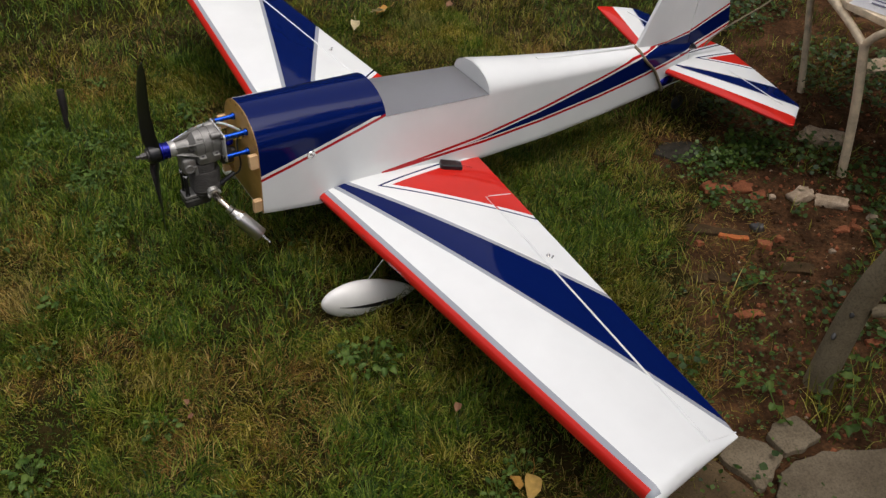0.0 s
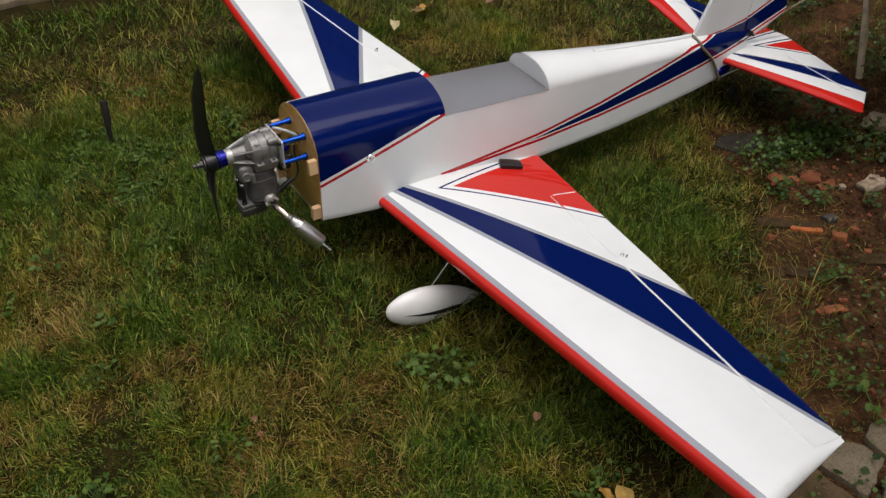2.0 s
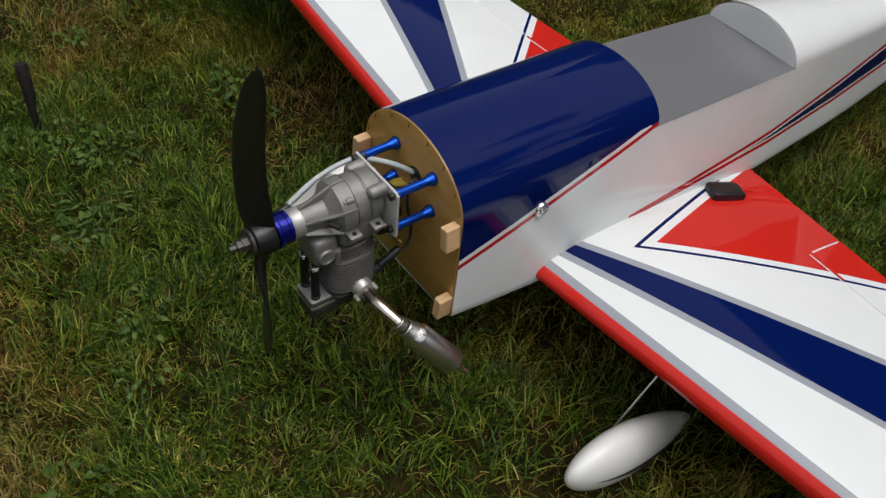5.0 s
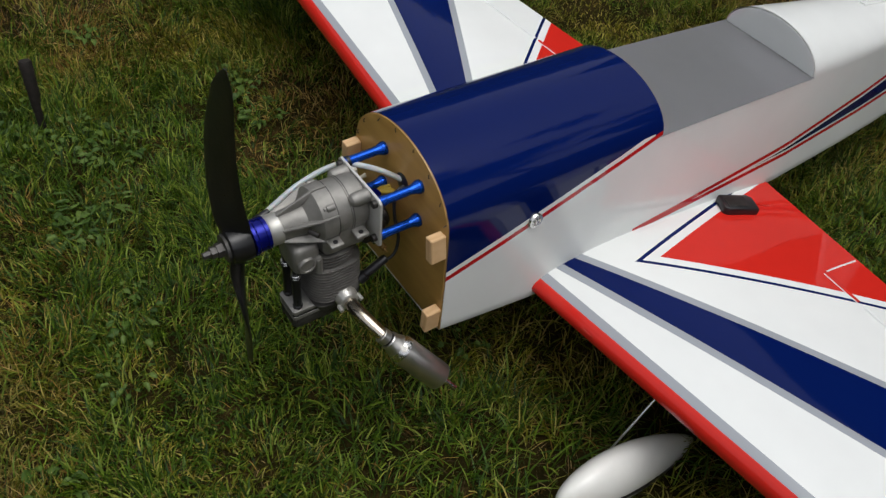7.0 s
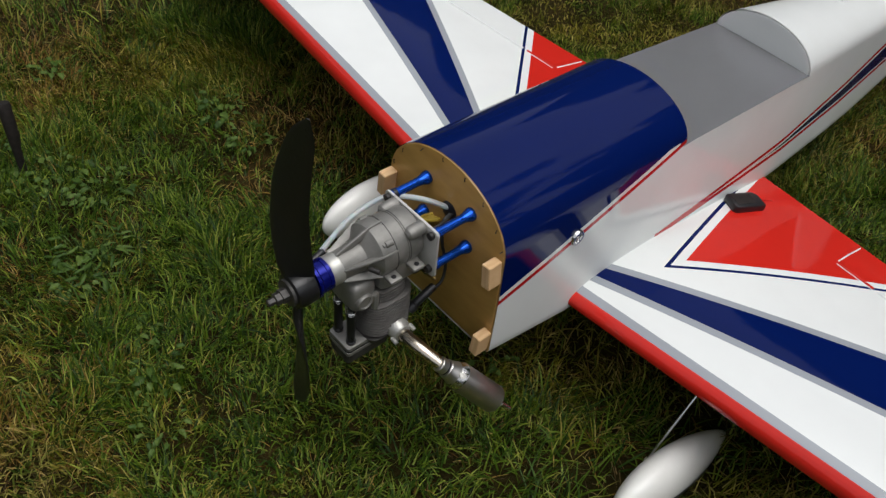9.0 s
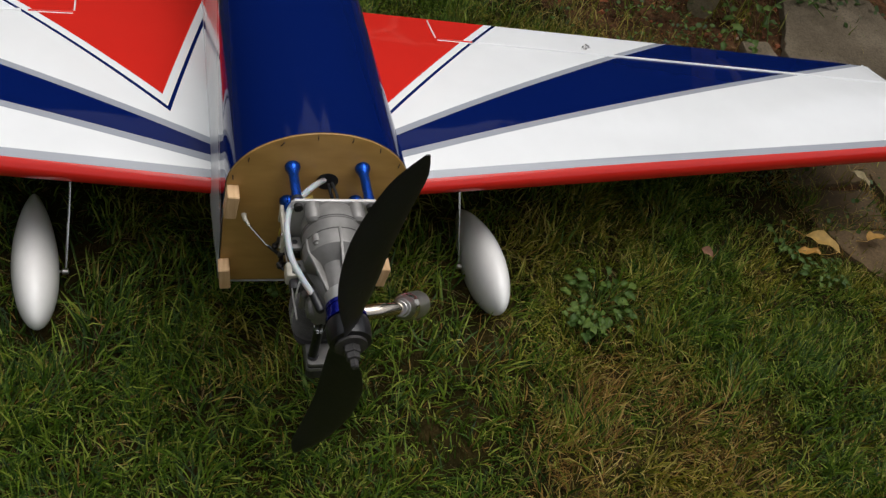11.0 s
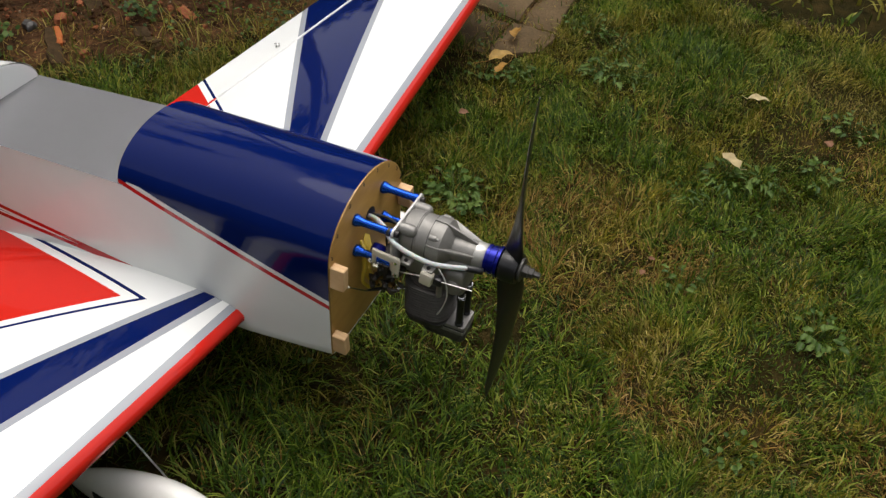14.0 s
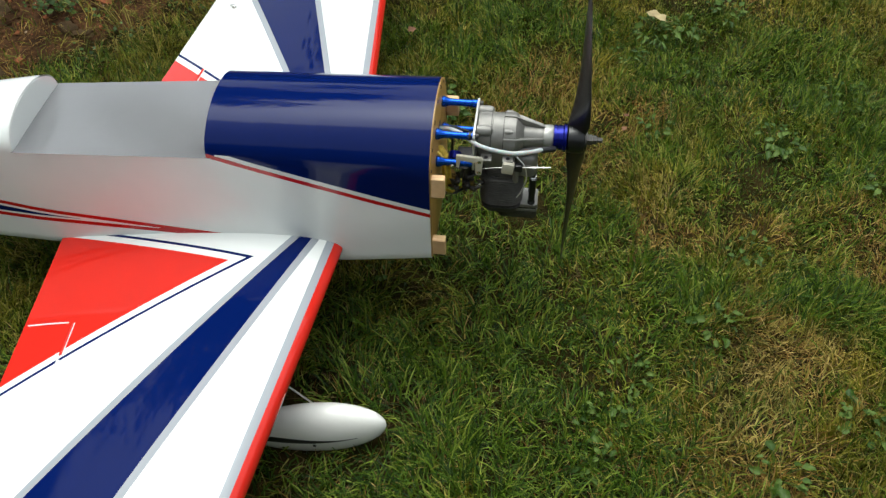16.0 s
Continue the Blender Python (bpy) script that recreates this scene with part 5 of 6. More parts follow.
def lush(x, y):
    """How thick and green the lawn is, 0 to 1."""
    w = np.zeros(len(x))
    xx, yy = x + 0.2 * (value_noise(x, y, 6.0, 36) - 0.5), y + 0.2 * (value_noise(x, y, 6.0, 37) - 0.5)
    for px, py, pr in LUSH:
        w = np.maximum(w, np.exp(-((xx - px) ** 2 + (yy - py) ** 2) / (pr * pr)))
    w = np.maximum(w, np.where(y < -0.25, np.clip((value_noise(x, y, 2.8, 61) - 0.51) * 4.5, 0, 0.95), 0))
    return np.clip(w * (0.75 + 0.7 * value_noise(x, y, 17.0, 38)), 0, 1)


def lush_keep(x, y, r):
    return lawn_keep(x, y, r) & (r.random(len(x)) < lush(x, y))


def plain_keep(x, y, r):
    return lawn_keep(x, y, r) & (r.random(len(x)) < 1 - 0.85 * lush(x, y))


def hole(x, y):
    """The dark bare spot behind the wing."""
    return (x + 1.39) ** 2 / 0.012 + (y - 0.225) ** 2 / 0.006 < 1 - 0.6 * value_noise(x, y, 20.0, 39)


def thatch_keep(x, y, r):
    return lawn_keep(x, y, r) & ~hole(x, y)


def dry_keep(x, y, r):
    d = bed_edge(x) - y
    return (r.random(len(x)) < (0.62 * worn(x, y) + 0.05) * (1 - 0.8 * pressed(x, y))) & (d > -0.1 + 0.2 * value_noise(x, y, 6.0, 11)) & ~hole(x, y)


def pressed(x, y):
    """Where the grass lies flat round the wheel pants, 0 to 1."""
    w = np.zeros(len(x))
    for py in (0.348, -0.345):
        w = np.maximum(w, np.exp(-((x + 0.19) / 0.17) ** 4 - ((y - py) / 0.075) ** 2))
    return w


def lawn_keep(x, y, r):
    d = bed_edge(x) - y
    frontier = value_noise(x, y, 6.0, 11) * 0.22 - 0.06
    bare = value_noise(x, y, 2.6, 12) * 0.65 + value_noise(x, y, 8.0, 13) * 0.35
    thin = np.where(bare > 0.66, 0.65, 1.0)
    chance = np.clip((d - frontier) / 0.22, 0.03, 1) * thin * (1 - 0.74 * worn(x, y)) * (1 - 0.80 * sparse(x, y))
    chance = np.where(hole(x, y), 0.10, chance)
    chance = chance * (1 - 0.90 * pressed(x, y))
    chance = np.where((y < -2.02 + 0.10 * value_noise(x, y, 5, 3)) & (x > -0.15), 0.02, chance)
    return r.random(len(x)) < chance


def near(x, y):
    return (x > -1.35) & (x < 1.15) & (y > -1.2) & (y < 1.7)


blades("lush_grass", 360000, (-1.35, 1.15, -1.2, 1.7), (0.028, 0.058), (0.0017, 0.0037), (0.66, 0.38), 27, lush_keep, M_LUSH, "thick fresh green grass in patches of the lawn")
blades("lawn_grass", 500000, (-1.35, 1.15, -1.2, 1.7), (0.018, 0.046), (0.0014, 0.0031), (0.70, 0.40), 21, plain_keep, M_GRASS, "short uneven lawn, green with dry straw-coloured patches")
blades("outer_lawn_grass", 130000, (-2.8, 1.5, -2.4, 1.75), (0.026, 0.058), (0.0020, 0.0040), (0.62, 0.36), 25, lambda x, y, r: plain_keep(x, y, r) & ~near(x, y), M_GRASS, "short uneven green lawn round the airplane")
blades("outer_lush_grass", 120000, (-2.8, 1.5, -2.4, 1.75), (0.026, 0.058), (0.0020, 0.0040), (0.62, 0.36), 29, lambda x, y, r: lush_keep(x, y, r) & ~near(x, y), M_LUSH, "thick fresh green grass round the airplane")
blades("far_lawn_grass", 45000, (-5.0, -2.8, -4.5, 0.2), (0.03, 0.06), (0.003, 0.006), (0.7, 0.35), 22, lawn_keep, M_GRASS, "rough green grass farther off")
blades("side_lawn_grass", 30000, (-2.8, 2.2, -4.2, -2.4), (0.03, 0.06), (0.003, 0.006), (0.7, 0.35), 23, lawn_keep, M_GRASS, "rough green grass farther off")
def field_keep(x, y, r):
    """The wider garden: grass past the nearer lawn, none in the bed or on the edging."""
    inner = (x > -2.8) & (x < 1.5) & (y > -2.4) & (y < 1.75)
    bed = (x < 0.0) & (y > bed_edge(x) - 0.1 + 0.5 * value_noise(x, y, 2.0, 17))
    edging = (y < -2.0) & (y > -2.65) & (x > -0.4) & (x < 2.9)
    return ~inner & ~bed & ~edging & (r.random(len(x)) < 0.35 + 0.65 * value_noise(x, y, 1.1, 18))


blades("field_grass", 130000, (-6.8, 5.8, -5.0, 6.0), (0.04, 0.085), (0.006, 0.014), (0.75, 0.35), 28, field_keep, M_GRASS, "rough green grass of the wider garden")
blades("dry_grass", 330000, (-1.7, 1.15, -1.5, 1.35), (0.022, 0.052), (0.0010, 0.0024), (0.85, 0.35), 26, dry_keep, M_DRY, "dry yellow-brown grass in the worn patches")
blades("dead_thatch", 150000, (-1.9, 1.2, -1.6, 1.75), (0.016, 0.040), (0.0010, 0.0022), (1.30, 0.20), 24, thatch_keep, M_STRAW, "matted dry straw between the grass")


# ---- leaves and plants ----
def leaf_mesh(name, length, width, lobes, mat, curl=0.25, stem=0.0):
    """One leaf lying along +x from its stalk, cupped and curled."""
    bm = bmesh.new()
    n = 9
    rows = []
    for i in range(n):
        t = i / (n - 1)
        w = width * 0.5 * (2.4 * (t ** 0.55) * ((1 - t) ** 0.8)) * (1 + lobes * math.cos(t * 19)) + 0.0004
        z = curl * length * (t - t * t) - curl * 0.35 * length * t * t + 0.03 * length * math.sin(t * 8 + 1)
        side = 0.07 * length * math.sin(t * 3.0)
        wave = 0.22 * math.sin(t * 11 + 2 * curl)
        rows.append([(length * t, side - w, z + (0.55 + wave) * w), (length * t, side - w * 0.5, z + 0.2 * w), (length * t, side, z - 0.06 * w), (length * t, side + w * 0.5, z + 0.12 * w), (length * t, side + w * 0.92, z + (0.30 - wave) * w)])
    loft(bm, rows)
    if stem:
        add_tube(bm, [(0, 0, 0), (-stem * 0.5, stem * 0.06, 0.004), (-stem, -stem * 0.05, 0.012)], 0.0009, 5)
    me = bpy.data.meshes.new(name)
    bm.to_mesh(me)
    bm.free()
    me.materials.append(mat)
    me.shade_smooth()
    return me


def fallen(me, x, y, z, turn, roll, label, scale=1.0, pitch=0.0):
    ob = new("fallen_leaf", me)
    ob.matrix_world = pose(x, y, z, roll, pitch, turn) @ Matrix.Diagonal((scale, scale, scale, 1))
    return tagged(ob, label, "leaf", "fallen leaves")


PALE_LEAF = leaf_mesh("pale_leaf", 0.066, 0.034, 0.04, M_FALLEN, 0.18, 0.02)
CURL_LEAF = leaf_mesh("curled_leaf", 0.085, 0.046, 0.03, M_FALLEN2, 0.32, 0.05)
SMALL_LEAF = leaf_mesh("russet_leaf", 0.034, 0.026, 0.08, M_FALLEN3, 0.3, 0.0)
fallen(PALE_LEAF, -0.90, -1.105, 0.024, 60, 8, "pale yellow fallen leaf lying on the grass", 1.15)
fallen(PALE_LEAF, -1.00, -1.14, 0.026, 110, -14, "pale fallen leaf standing half upright in the grass", 1.1, -25)
fallen(CURL_LEAF, -1.08, -1.155, 0.024, 20, 10, "brown curled fallen leaf on the grass", 0.9)
fallen(SMALL_LEAF, -1.34, -1.07, 0.024, 20, 0, "small brown fallen leaf", 1.2)
fallen(SMALL_LEAF, -0.178, 0.783, 0.020, 40, 15, "small russet fallen leaf on the lawn", 0.75)
fallen(CURL_LEAF, -0.205, 1.03, 0.018, 48, 6, "curled orange fallen leaf beside the paving", 0.85, -8)
fallen(CURL_LEAF, -0.160, 1.045, 0.016, 250, 25, "tan crumpled fallen leaf beside the paving", 0.6, 12)
fallen(CURL_LEAF, -0.185, 1.165, 0.022, 100, -20, "mottled yellow and brown fallen leaf on the paving", 0.72)
fallen(PALE_LEAF, -0.385, 1.245, 0.018, 30, 0, "pale green fallen leaf on the paving", 0.75)
fallen(PALE_LEAF, 0.425, 1.185, 0.022, 20, 0, "pale dry fallen leaf on the grass", 0.85)
fallen(PALE_LEAF, 0.462, 0.878, 0.034, 138, 10, "pale dry fallen leaf among weeds", 0.95)
fallen(SMALL_LEAF, 0.355, 0.462, 0.022, 80, 0, "tiny pale brown leaf on the lawn", 0.5)
fallen(SMALL_LEAF, 0.355, 0.513, 0.022, 10, 0, "tiny brown leaf on the lawn", 0.45)
fallen(SMALL_LEAF, 0.64, 1.08, 0.022, 120, 0, "small brown fallen leaf on the lawn", 0.8)
fallen(PALE_LEAF, -0.43, -0.93, 0.02, 120, 0, "pale fallen leaf under the wing tip", 0.7)

WEED_LEAVES = [leaf_mesh("weed_leaf", 0.048, 0.030, 0.10, M_WEED, 0.35), leaf_mesh("weed_leaf_long", 0.062, 0.016, 0.04, M_WEED, 0.35), leaf_mesh("weed_leaf_round", 0.034, 0.032, 0.06, M_WEED, 0.3)]


def weed(x, y, spread, count, kind, label, seed, size=1.0):
    r = random.Random(seed)
    root = thing("weed", pose(x, y, -0.012), label, "weed", "weeds in the lawn")
    bm = bmesh.new()
    places = []
    for k in range(int(count * 1.9)):
        a, d = r.uniform(0, 6.283), 0.85 * spread * math.sqrt(r.random())
        z = 0.018 + r.uniform(0, 0.014) * (1 - 0.5 * d / spread) * size
        p = Vector((d * math.cos(a), d * math.sin(a), z))
        places.append((p, a))
        add_tube(bm, [(p.x * 0.35, p.y * 0.35, 0), (p.x * 0.75, p.y * 0.75, z * 0.7), tuple(p)], 0.0009, 4)
    tagged(part("stalk", bm, M_WEED, root), "thin green stalks", "", "", "stuff")
    for p, a in places:
        ob = new("leaf", WEED_LEAVES[kind if r.random() < 0.8 else 0])
        ob.parent = root
        s = r.uniform(0.26, 0.56) * size
        ob.matrix_local = Matrix.Translation(p) @ pose(0, 0, 0, r.uniform(-24, 24), r.uniform(-12, 22), math.degrees(a) + r.uniform(-50, 50)) @ Matrix.Diagonal((s, s, s, 1))
    return root


WEEDS = [(-0.076, 0.545, 0.075, 26, 0, 1.0), (-0.03, 0.50, 0.04, 10, 2, 0.9), (0.25, -0.80, 0.075, 20, 2, 0.9), (0.20, -0.70, 0.07, 18, 0, 0.8), (0.33, -0.90, 0.07, 16, 0, 0.9),
         (0.29, -0.58, 0.06, 14, 1, 0.8), (-0.12, -0.81, 0.05, 12, 2, 0.8), (0.44, 0.87, 0.06, 18, 1, 1.1), (0.13, 1.17, 0.06, 14, 1, 0.8), (0.05, 1.15, 0.05, 8, 0, 0.6), (-0.03, 1.36, 0.09, 14, 0, 0.7),
         (0.06, 1.30, 0.08, 12, 2, 0.7), (0.307, -0.355, 0.045, 10, 0, 0.7), (-0.10, -0.67, 0.05, 12, 0, 0.8), (0.62, 0.98, 0.06, 14, 0, 0.9), (0.60, 0.15, 0.05, 10, 2, 0.7), (-0.12, 1.07, 0.05, 8, 2, 0.55),
         (0.42, -0.72, 0.06, 14, 2, 0.8), (0.10, -1.1, 0.06, 12, 0, 0.8), (0.32, -0.28, 0.06, 12, 0, 0.8), (0.33, -0.52, 0.05, 12, 0, 0.8), (0.36, -0.18, 0.05, 10, 0, 0.7), (0.55, 0.72, 0.05, 6, 1, 0.7), (0.261, -0.567, 0.05, 14, 1, 1.0), (0.36, -0.84, 0.06, 14, 0, 1.0),
         (0.432, 0.50, 0.045, 9, 0, 0.8), (0.085, 1.154, 0.08, 18, 1, 1.1), (0.37, 0.765, 0.05, 10, 1, 0.9), (0.70, 0.485, 0.06, 14, 0, 0.9), (0.877, 0.66, 0.07, 16, 0, 0.9), (0.522, -0.044, 0.05, 9, 0, 1.0),
         (-0.115, 0.021, 0.05, 8, 2, 0.7), (0.514, 0.904, 0.06, 12, 1, 1.0), (0.754, -0.222, 0.06, 12, 2, 1.0), (0.599, -0.336, 0.05, 8, 0, 1.0), (0.679, 1.216, 0.07, 16, 0, 0.9), (0.968, 1.277, 0.07, 14, 0, 0.9),
         (0.927, 0.355, 0.06, 12, 0, 0.9), (-0.098, -0.77, 0.05, 10, 0, 0.9), (0.296, -0.517, 0.05, 10, 1, 1.0), (-0.205, 1.0, 0.05, 12, 2, 0.8), (-0.12, 1.03, 0.05, 12, 0, 0.7)]
for k, (x, y, spread, count, kind, size) in enumerate(WEEDS):
    words = ["broad-leaved green weed growing in the lawn", "narrow-leaved rosette weed growing in the lawn", "round-leaved clover-like weed in the lawn"][kind]
    weed(x, y, spread, count, kind, words, 100 + k, size)


def leaf_carpet(name, count, place, size, mat, label, seed, height=(0.0, 0.05)):
    """Small lobed leaves strewn over a stretch of ground, joined into one mesh."""
    r = random.Random(seed)
    verts, faces = [], []
    outline = [(0, 0), (0.30, 0.42), (0.62, 0.40), (1.0, 0.0), (0.62, -0.40), (0.30, -0.42)]
    while count > 0:
        p = place(r)
        if p is None:
            continue
        count -= 1
        s = r.uniform(*size)
        m = pose(p[0], p[1], p[2] + r.uniform(*height), r.uniform(-35, 35), r.uniform(-35, 35), r.uniform(0, 360)) @ Matrix.Diagonal((s, s, s, 1))
        o = len(verts)
        verts += [tuple(m @ Vector((u, v, -0.25 * abs(v) + (0.12 if 0.2 < u < 0.7 else 0)))) for u, v in outline]
        faces += [(o, o + 1, o + 2, o + 3), (o, o + 3, o + 4, o + 5)]
    me = bpy.data.meshes.new(name)
    me.from_pydata(verts, [], faces)
    me.materials.append(mat)
    ob = new(name, me)
    return tagged(ob, label, "ground cover", "", "stuff")


def bare_rubble(x, y):
    """The bare stretch of soil and brick rubble at the edge of the bed; below 1 inside."""
    return ((x + 1.38) / 0.34) ** 2 + ((y - 0.63) / 0.24) ** 2


def bed_place(r):
    x, y = r.uniform(-3.4, -0.5), r.uniform(-1.2, 1.7)
    d = inside_bed(x, y)
    n = noise.noise(Vector((x * 2.7, y * 2.7, 9.0)))
    near_lawn = x > -1.55 and d < 0.75
    if d < -0.10 or near_lawn and (n < 0.22 or r.random() < 0.45) or n < -0.05 or x > -1.0 and y > 1.12 and r.random() < 0.8:
        return None
    if bare_rubble(x, y) < 1.0 and r.random() < 0.96:
        return None
    return x, y, -0.010


leaf_carpet("ground_ivy", 11500, bed_place, (0.010, 0.023), M_IVY, "dark green creeping ground ivy over the bare bed", 31)


def edge_place(r):
    x, y = r.uniform(-1.25, -0.22), r.uniform(0.60, 1.35)
    d = inside_bed(x, y)
    if not -0.20 < d < 0.42 or noise.noise(Vector((x * 8, y * 8, 2.0))) < -0.15 + 0.5 * r.random() or y > 1.2 and r.random() < 0.7 or bare_rubble(x, y) < 0.8:
        return None
    return x, y, -0.008


leaf_carpet("edge_clover", 560, edge_place, (0.006, 0.013), M_CLOVER, "low clover along the edge of the bed and paving", 32, (0.0, 0.03))


# clover clumps: x, y, spread along x and y, share
CLUMPS = [(-1.50, 0.33, 0.15, 0.07, 0.50), (-1.64, 0.34, 0.12, 0.07, 0.20), (-1.38, 0.55, 0.05, 0.03, 0.06), (-1.32, 0.47, 0.05, 0.03, 0.05), (-1.11, 0.81, 0.07, 0.03, 0.07), (-1.50, 0.65, 0.02, 0.02, 0.02), (-0.90, 1.05, 0.12, 0.08, 0.06)]


def clump_place(r):
    x0, y0, sx, sy, share = r.choices(CLUMPS, [c[4] for c in CLUMPS])[0]
    return x0 + r.gauss(0, sx * 0.6), y0 + r.gauss(0, sy * 0.6), -0.008


leaf_carpet("bed_clover", 1250, clump_place, (0.008, 0.018), M_CLOVER, "fresh green clover in clumps at the edge of the bed", 33, (0.004, 0.04))


def shoot(x, y, length, turn, count, seed):
    """A trailing stem with paired leaves."""
    r = random.Random(seed)
    root = thing("trailing_shoot", pose(x, y, -0.006, 0, 0, turn), "trailing green shoot with paired leaves at the edge of the bed", "plant", "shoots by the bed")
    line = smooth_line([(0, 0, 0), (length * 0.3, 0.02, 0.05), (length * 0.65, -0.02, 0.07), (length, 0.01, 0.035)], 5)
    bm = bmesh.new()
    add_tube(bm, line, 0.0014, 6)
    part("stem", bm, M_WEED, root, "thin brown-green stem")
    for k in range(count):
        p = line[1 + int((len(line) - 2) * k / count)]
        ob = new("leaf", WEED_LEAVES[0 if k % 3 else 2])
        ob.parent = root
        q = r.uniform(0.4, 0.7)
        ob.matrix_local = Matrix.Translation(p) @ pose(0, 0, 0, r.uniform(-25, 25), r.uniform(-10, 30), (60 if k % 2 else -60) + r.uniform(-30, 30)) @ Matrix.Diagonal((q, q, q, 1))


for k, (x, y, length, turn, count) in enumerate(((-0.90, 1.22, 0.22, 200, 11), (-0.86, 1.28, 0.20, 150, 10), (-1.02, 1.30, 0.18, 120, 10), (-0.94, 1.33, 0.20, 250, 10), (-1.08, 1.24, 0.18, 220, 9), (-0.82, 1.22, 0.16, 290, 8), (-1.10, 1.36, 0.2, 30, 10))):
    shoot(x, y, length, turn, count, 500 + k)


# ---- paving ----
def irregular(cx, cy, pts, r, jag):
    out = []
    for a, b in zip(pts, pts[1:] + pts[:1]):
        for t in (0, 0.33, 0.66):
            out.append((a[0] + (b[0] - a[0]) * t + r.uniform(-jag, jag), a[1] + (b[1] - a[1]) * t + r.uniform(-jag, jag)))
    return out


pavement = new("pavement")
tagged(pavement, "cracked worn concrete garden slabs at the lawn's edge", "paving", "", "structure")
rp = random.Random(4)
SLABS = [[(-0.115, 1.177), (-0.171, 1.136), (-0.232, 1.120), (-0.236, 1.277), (-0.153, 1.276), (-0.108, 1.278)],
         [(-0.244, 1.114), (-0.352, 1.094), (-0.358, 1.294), (-0.336, 1.295), (-0.248, 1.277)], [(-0.112, 1.300), (-0.153, 1.298), (-0.212, 1.298), (-0.218, 1.40), (-0.222, 1.500), (-0.135, 1.505)],
         [(-0.226, 1.300), (-0.338, 1.317), (-0.396, 1.322), (-0.402, 1.474), (-0.32, 1.478), (-0.234, 1.500)]]
SLABS += [[(-0.366, 1.100), (-0.59, 1.185), (-0.598, 1.25), (-0.605, 1.30), (-0.60, 1.44), (-0.41, 1.46)],
         [(-0.605, 1.185), (-0.688, 1.172), (-0.725, 1.215), (-0.73, 1.262), (-0.665, 1.290), (-0.62, 1.305), (-0.612, 1.25)], [(-0.738, 1.266), (-0.745, 1.20), (-0.80, 1.185), (-0.85, 1.195), (-0.848, 1.268), (-0.79, 1.278)],
         [(-0.628, 1.33), (-0.69, 1.297), (-0.757, 1.290), (-0.81, 1.299), (-0.86, 1.324), (-0.95, 1.372), (-1.08, 1.42), (-1.06, 1.70), (-0.76, 1.70), (-0.63, 1.46)],
         [(-0.20, 1.53), (-0.40, 1.49), (-0.61, 1.475), (-0.73, 1.72), (-0.45, 1.86), (-0.24, 1.84)], [(-0.30, 1.87), (-0.46, 1.89), (-0.75, 1.76), (-1.1, 1.8), (-1.1, 2.3), (-0.3, 2.3)]]
for pts in SLABS:
    bm = bmesh.new()
    dirty = max(p[0] for p in pts) > -0.37
    if dirty:
        mid = [sum(p[i] for p in pts) / len(pts) for i in (0, 1)]
        pts = [tuple(mid[i] + 1.045 * (p[i] - mid[i]) for i in (0, 1)) for p in pts]
    pts = irregular(0, 0, pts, rp, 0.005)
    add_prism(bm, pose(0, 0, -0.066 if dirty else -0.055, rp.uniform(-0.4, 0.4), rp.uniform(-0.4, 0.4), 0), pts, 0.052 + rp.uniform(0, 0.005), 0, 0.004)
    part("slab", bm, M_COBBLE if dirty else M_SLAB, pavement, "", 35)
far_pavement = new("far_pavement")
tagged(far_pavement, "pale stone edging at the far side of the lawn", "paving", "", "structure")
for k in range(7):
    x0 = -0.25 + 0.42 * k
    bm = bmesh.new()
    pts = irregular(0, 0, [(x0, -2.12), (x0 + 0.40, -2.11), (x0 + 0.40, -2.40), (x0, -2.42)], rp, 0.012)
    add_prism(bm, pose(0, 0, -0.03, 0, 0, 0), pts[::-1], 0.045, 0, 0.006)
    part("slab", bm, M_SLAB, far_pavement, "", 35)


# ---- rubble in the bed ----
def chunk(name, x, y, z, size, mat, label, category, seed, turn=0.0):
    r = random.Random(seed)
    bm = bmesh.new()
    bmesh.ops.create_icosphere(bm, subdivisions=3, radius=1)
    off = Vector((r.random() * 9, r.random() * 9, r.random() * 9))
    for v in bm.verts:
        c = v.co.copy()
        flat = Vector((max(-0.72, min(0.72, c.x)), max(-0.72, min(0.72, c.y)), max(-0.66, min(0.66, c.z))))
        v.co = flat * (1 + 0.30 * noise.noise(c * 1.5 + off) + 0.14 * noise.noise(c * 3.6 + off) + 0.07 * noise.noise(c * 9 + off))
    bm.transform(Matrix.Diagonal((size[0] * 0.7, size[1] * 0.7, size[2] * 0.7, 1)))
    ob = part(name, bm, mat, None, "", 50)
    ob.matrix_world = pose(x, y, z, r.uniform(-12, 12), r.uniform(-12, 12), turn)
    return tagged(ob, label, category, "rubble in the bed")


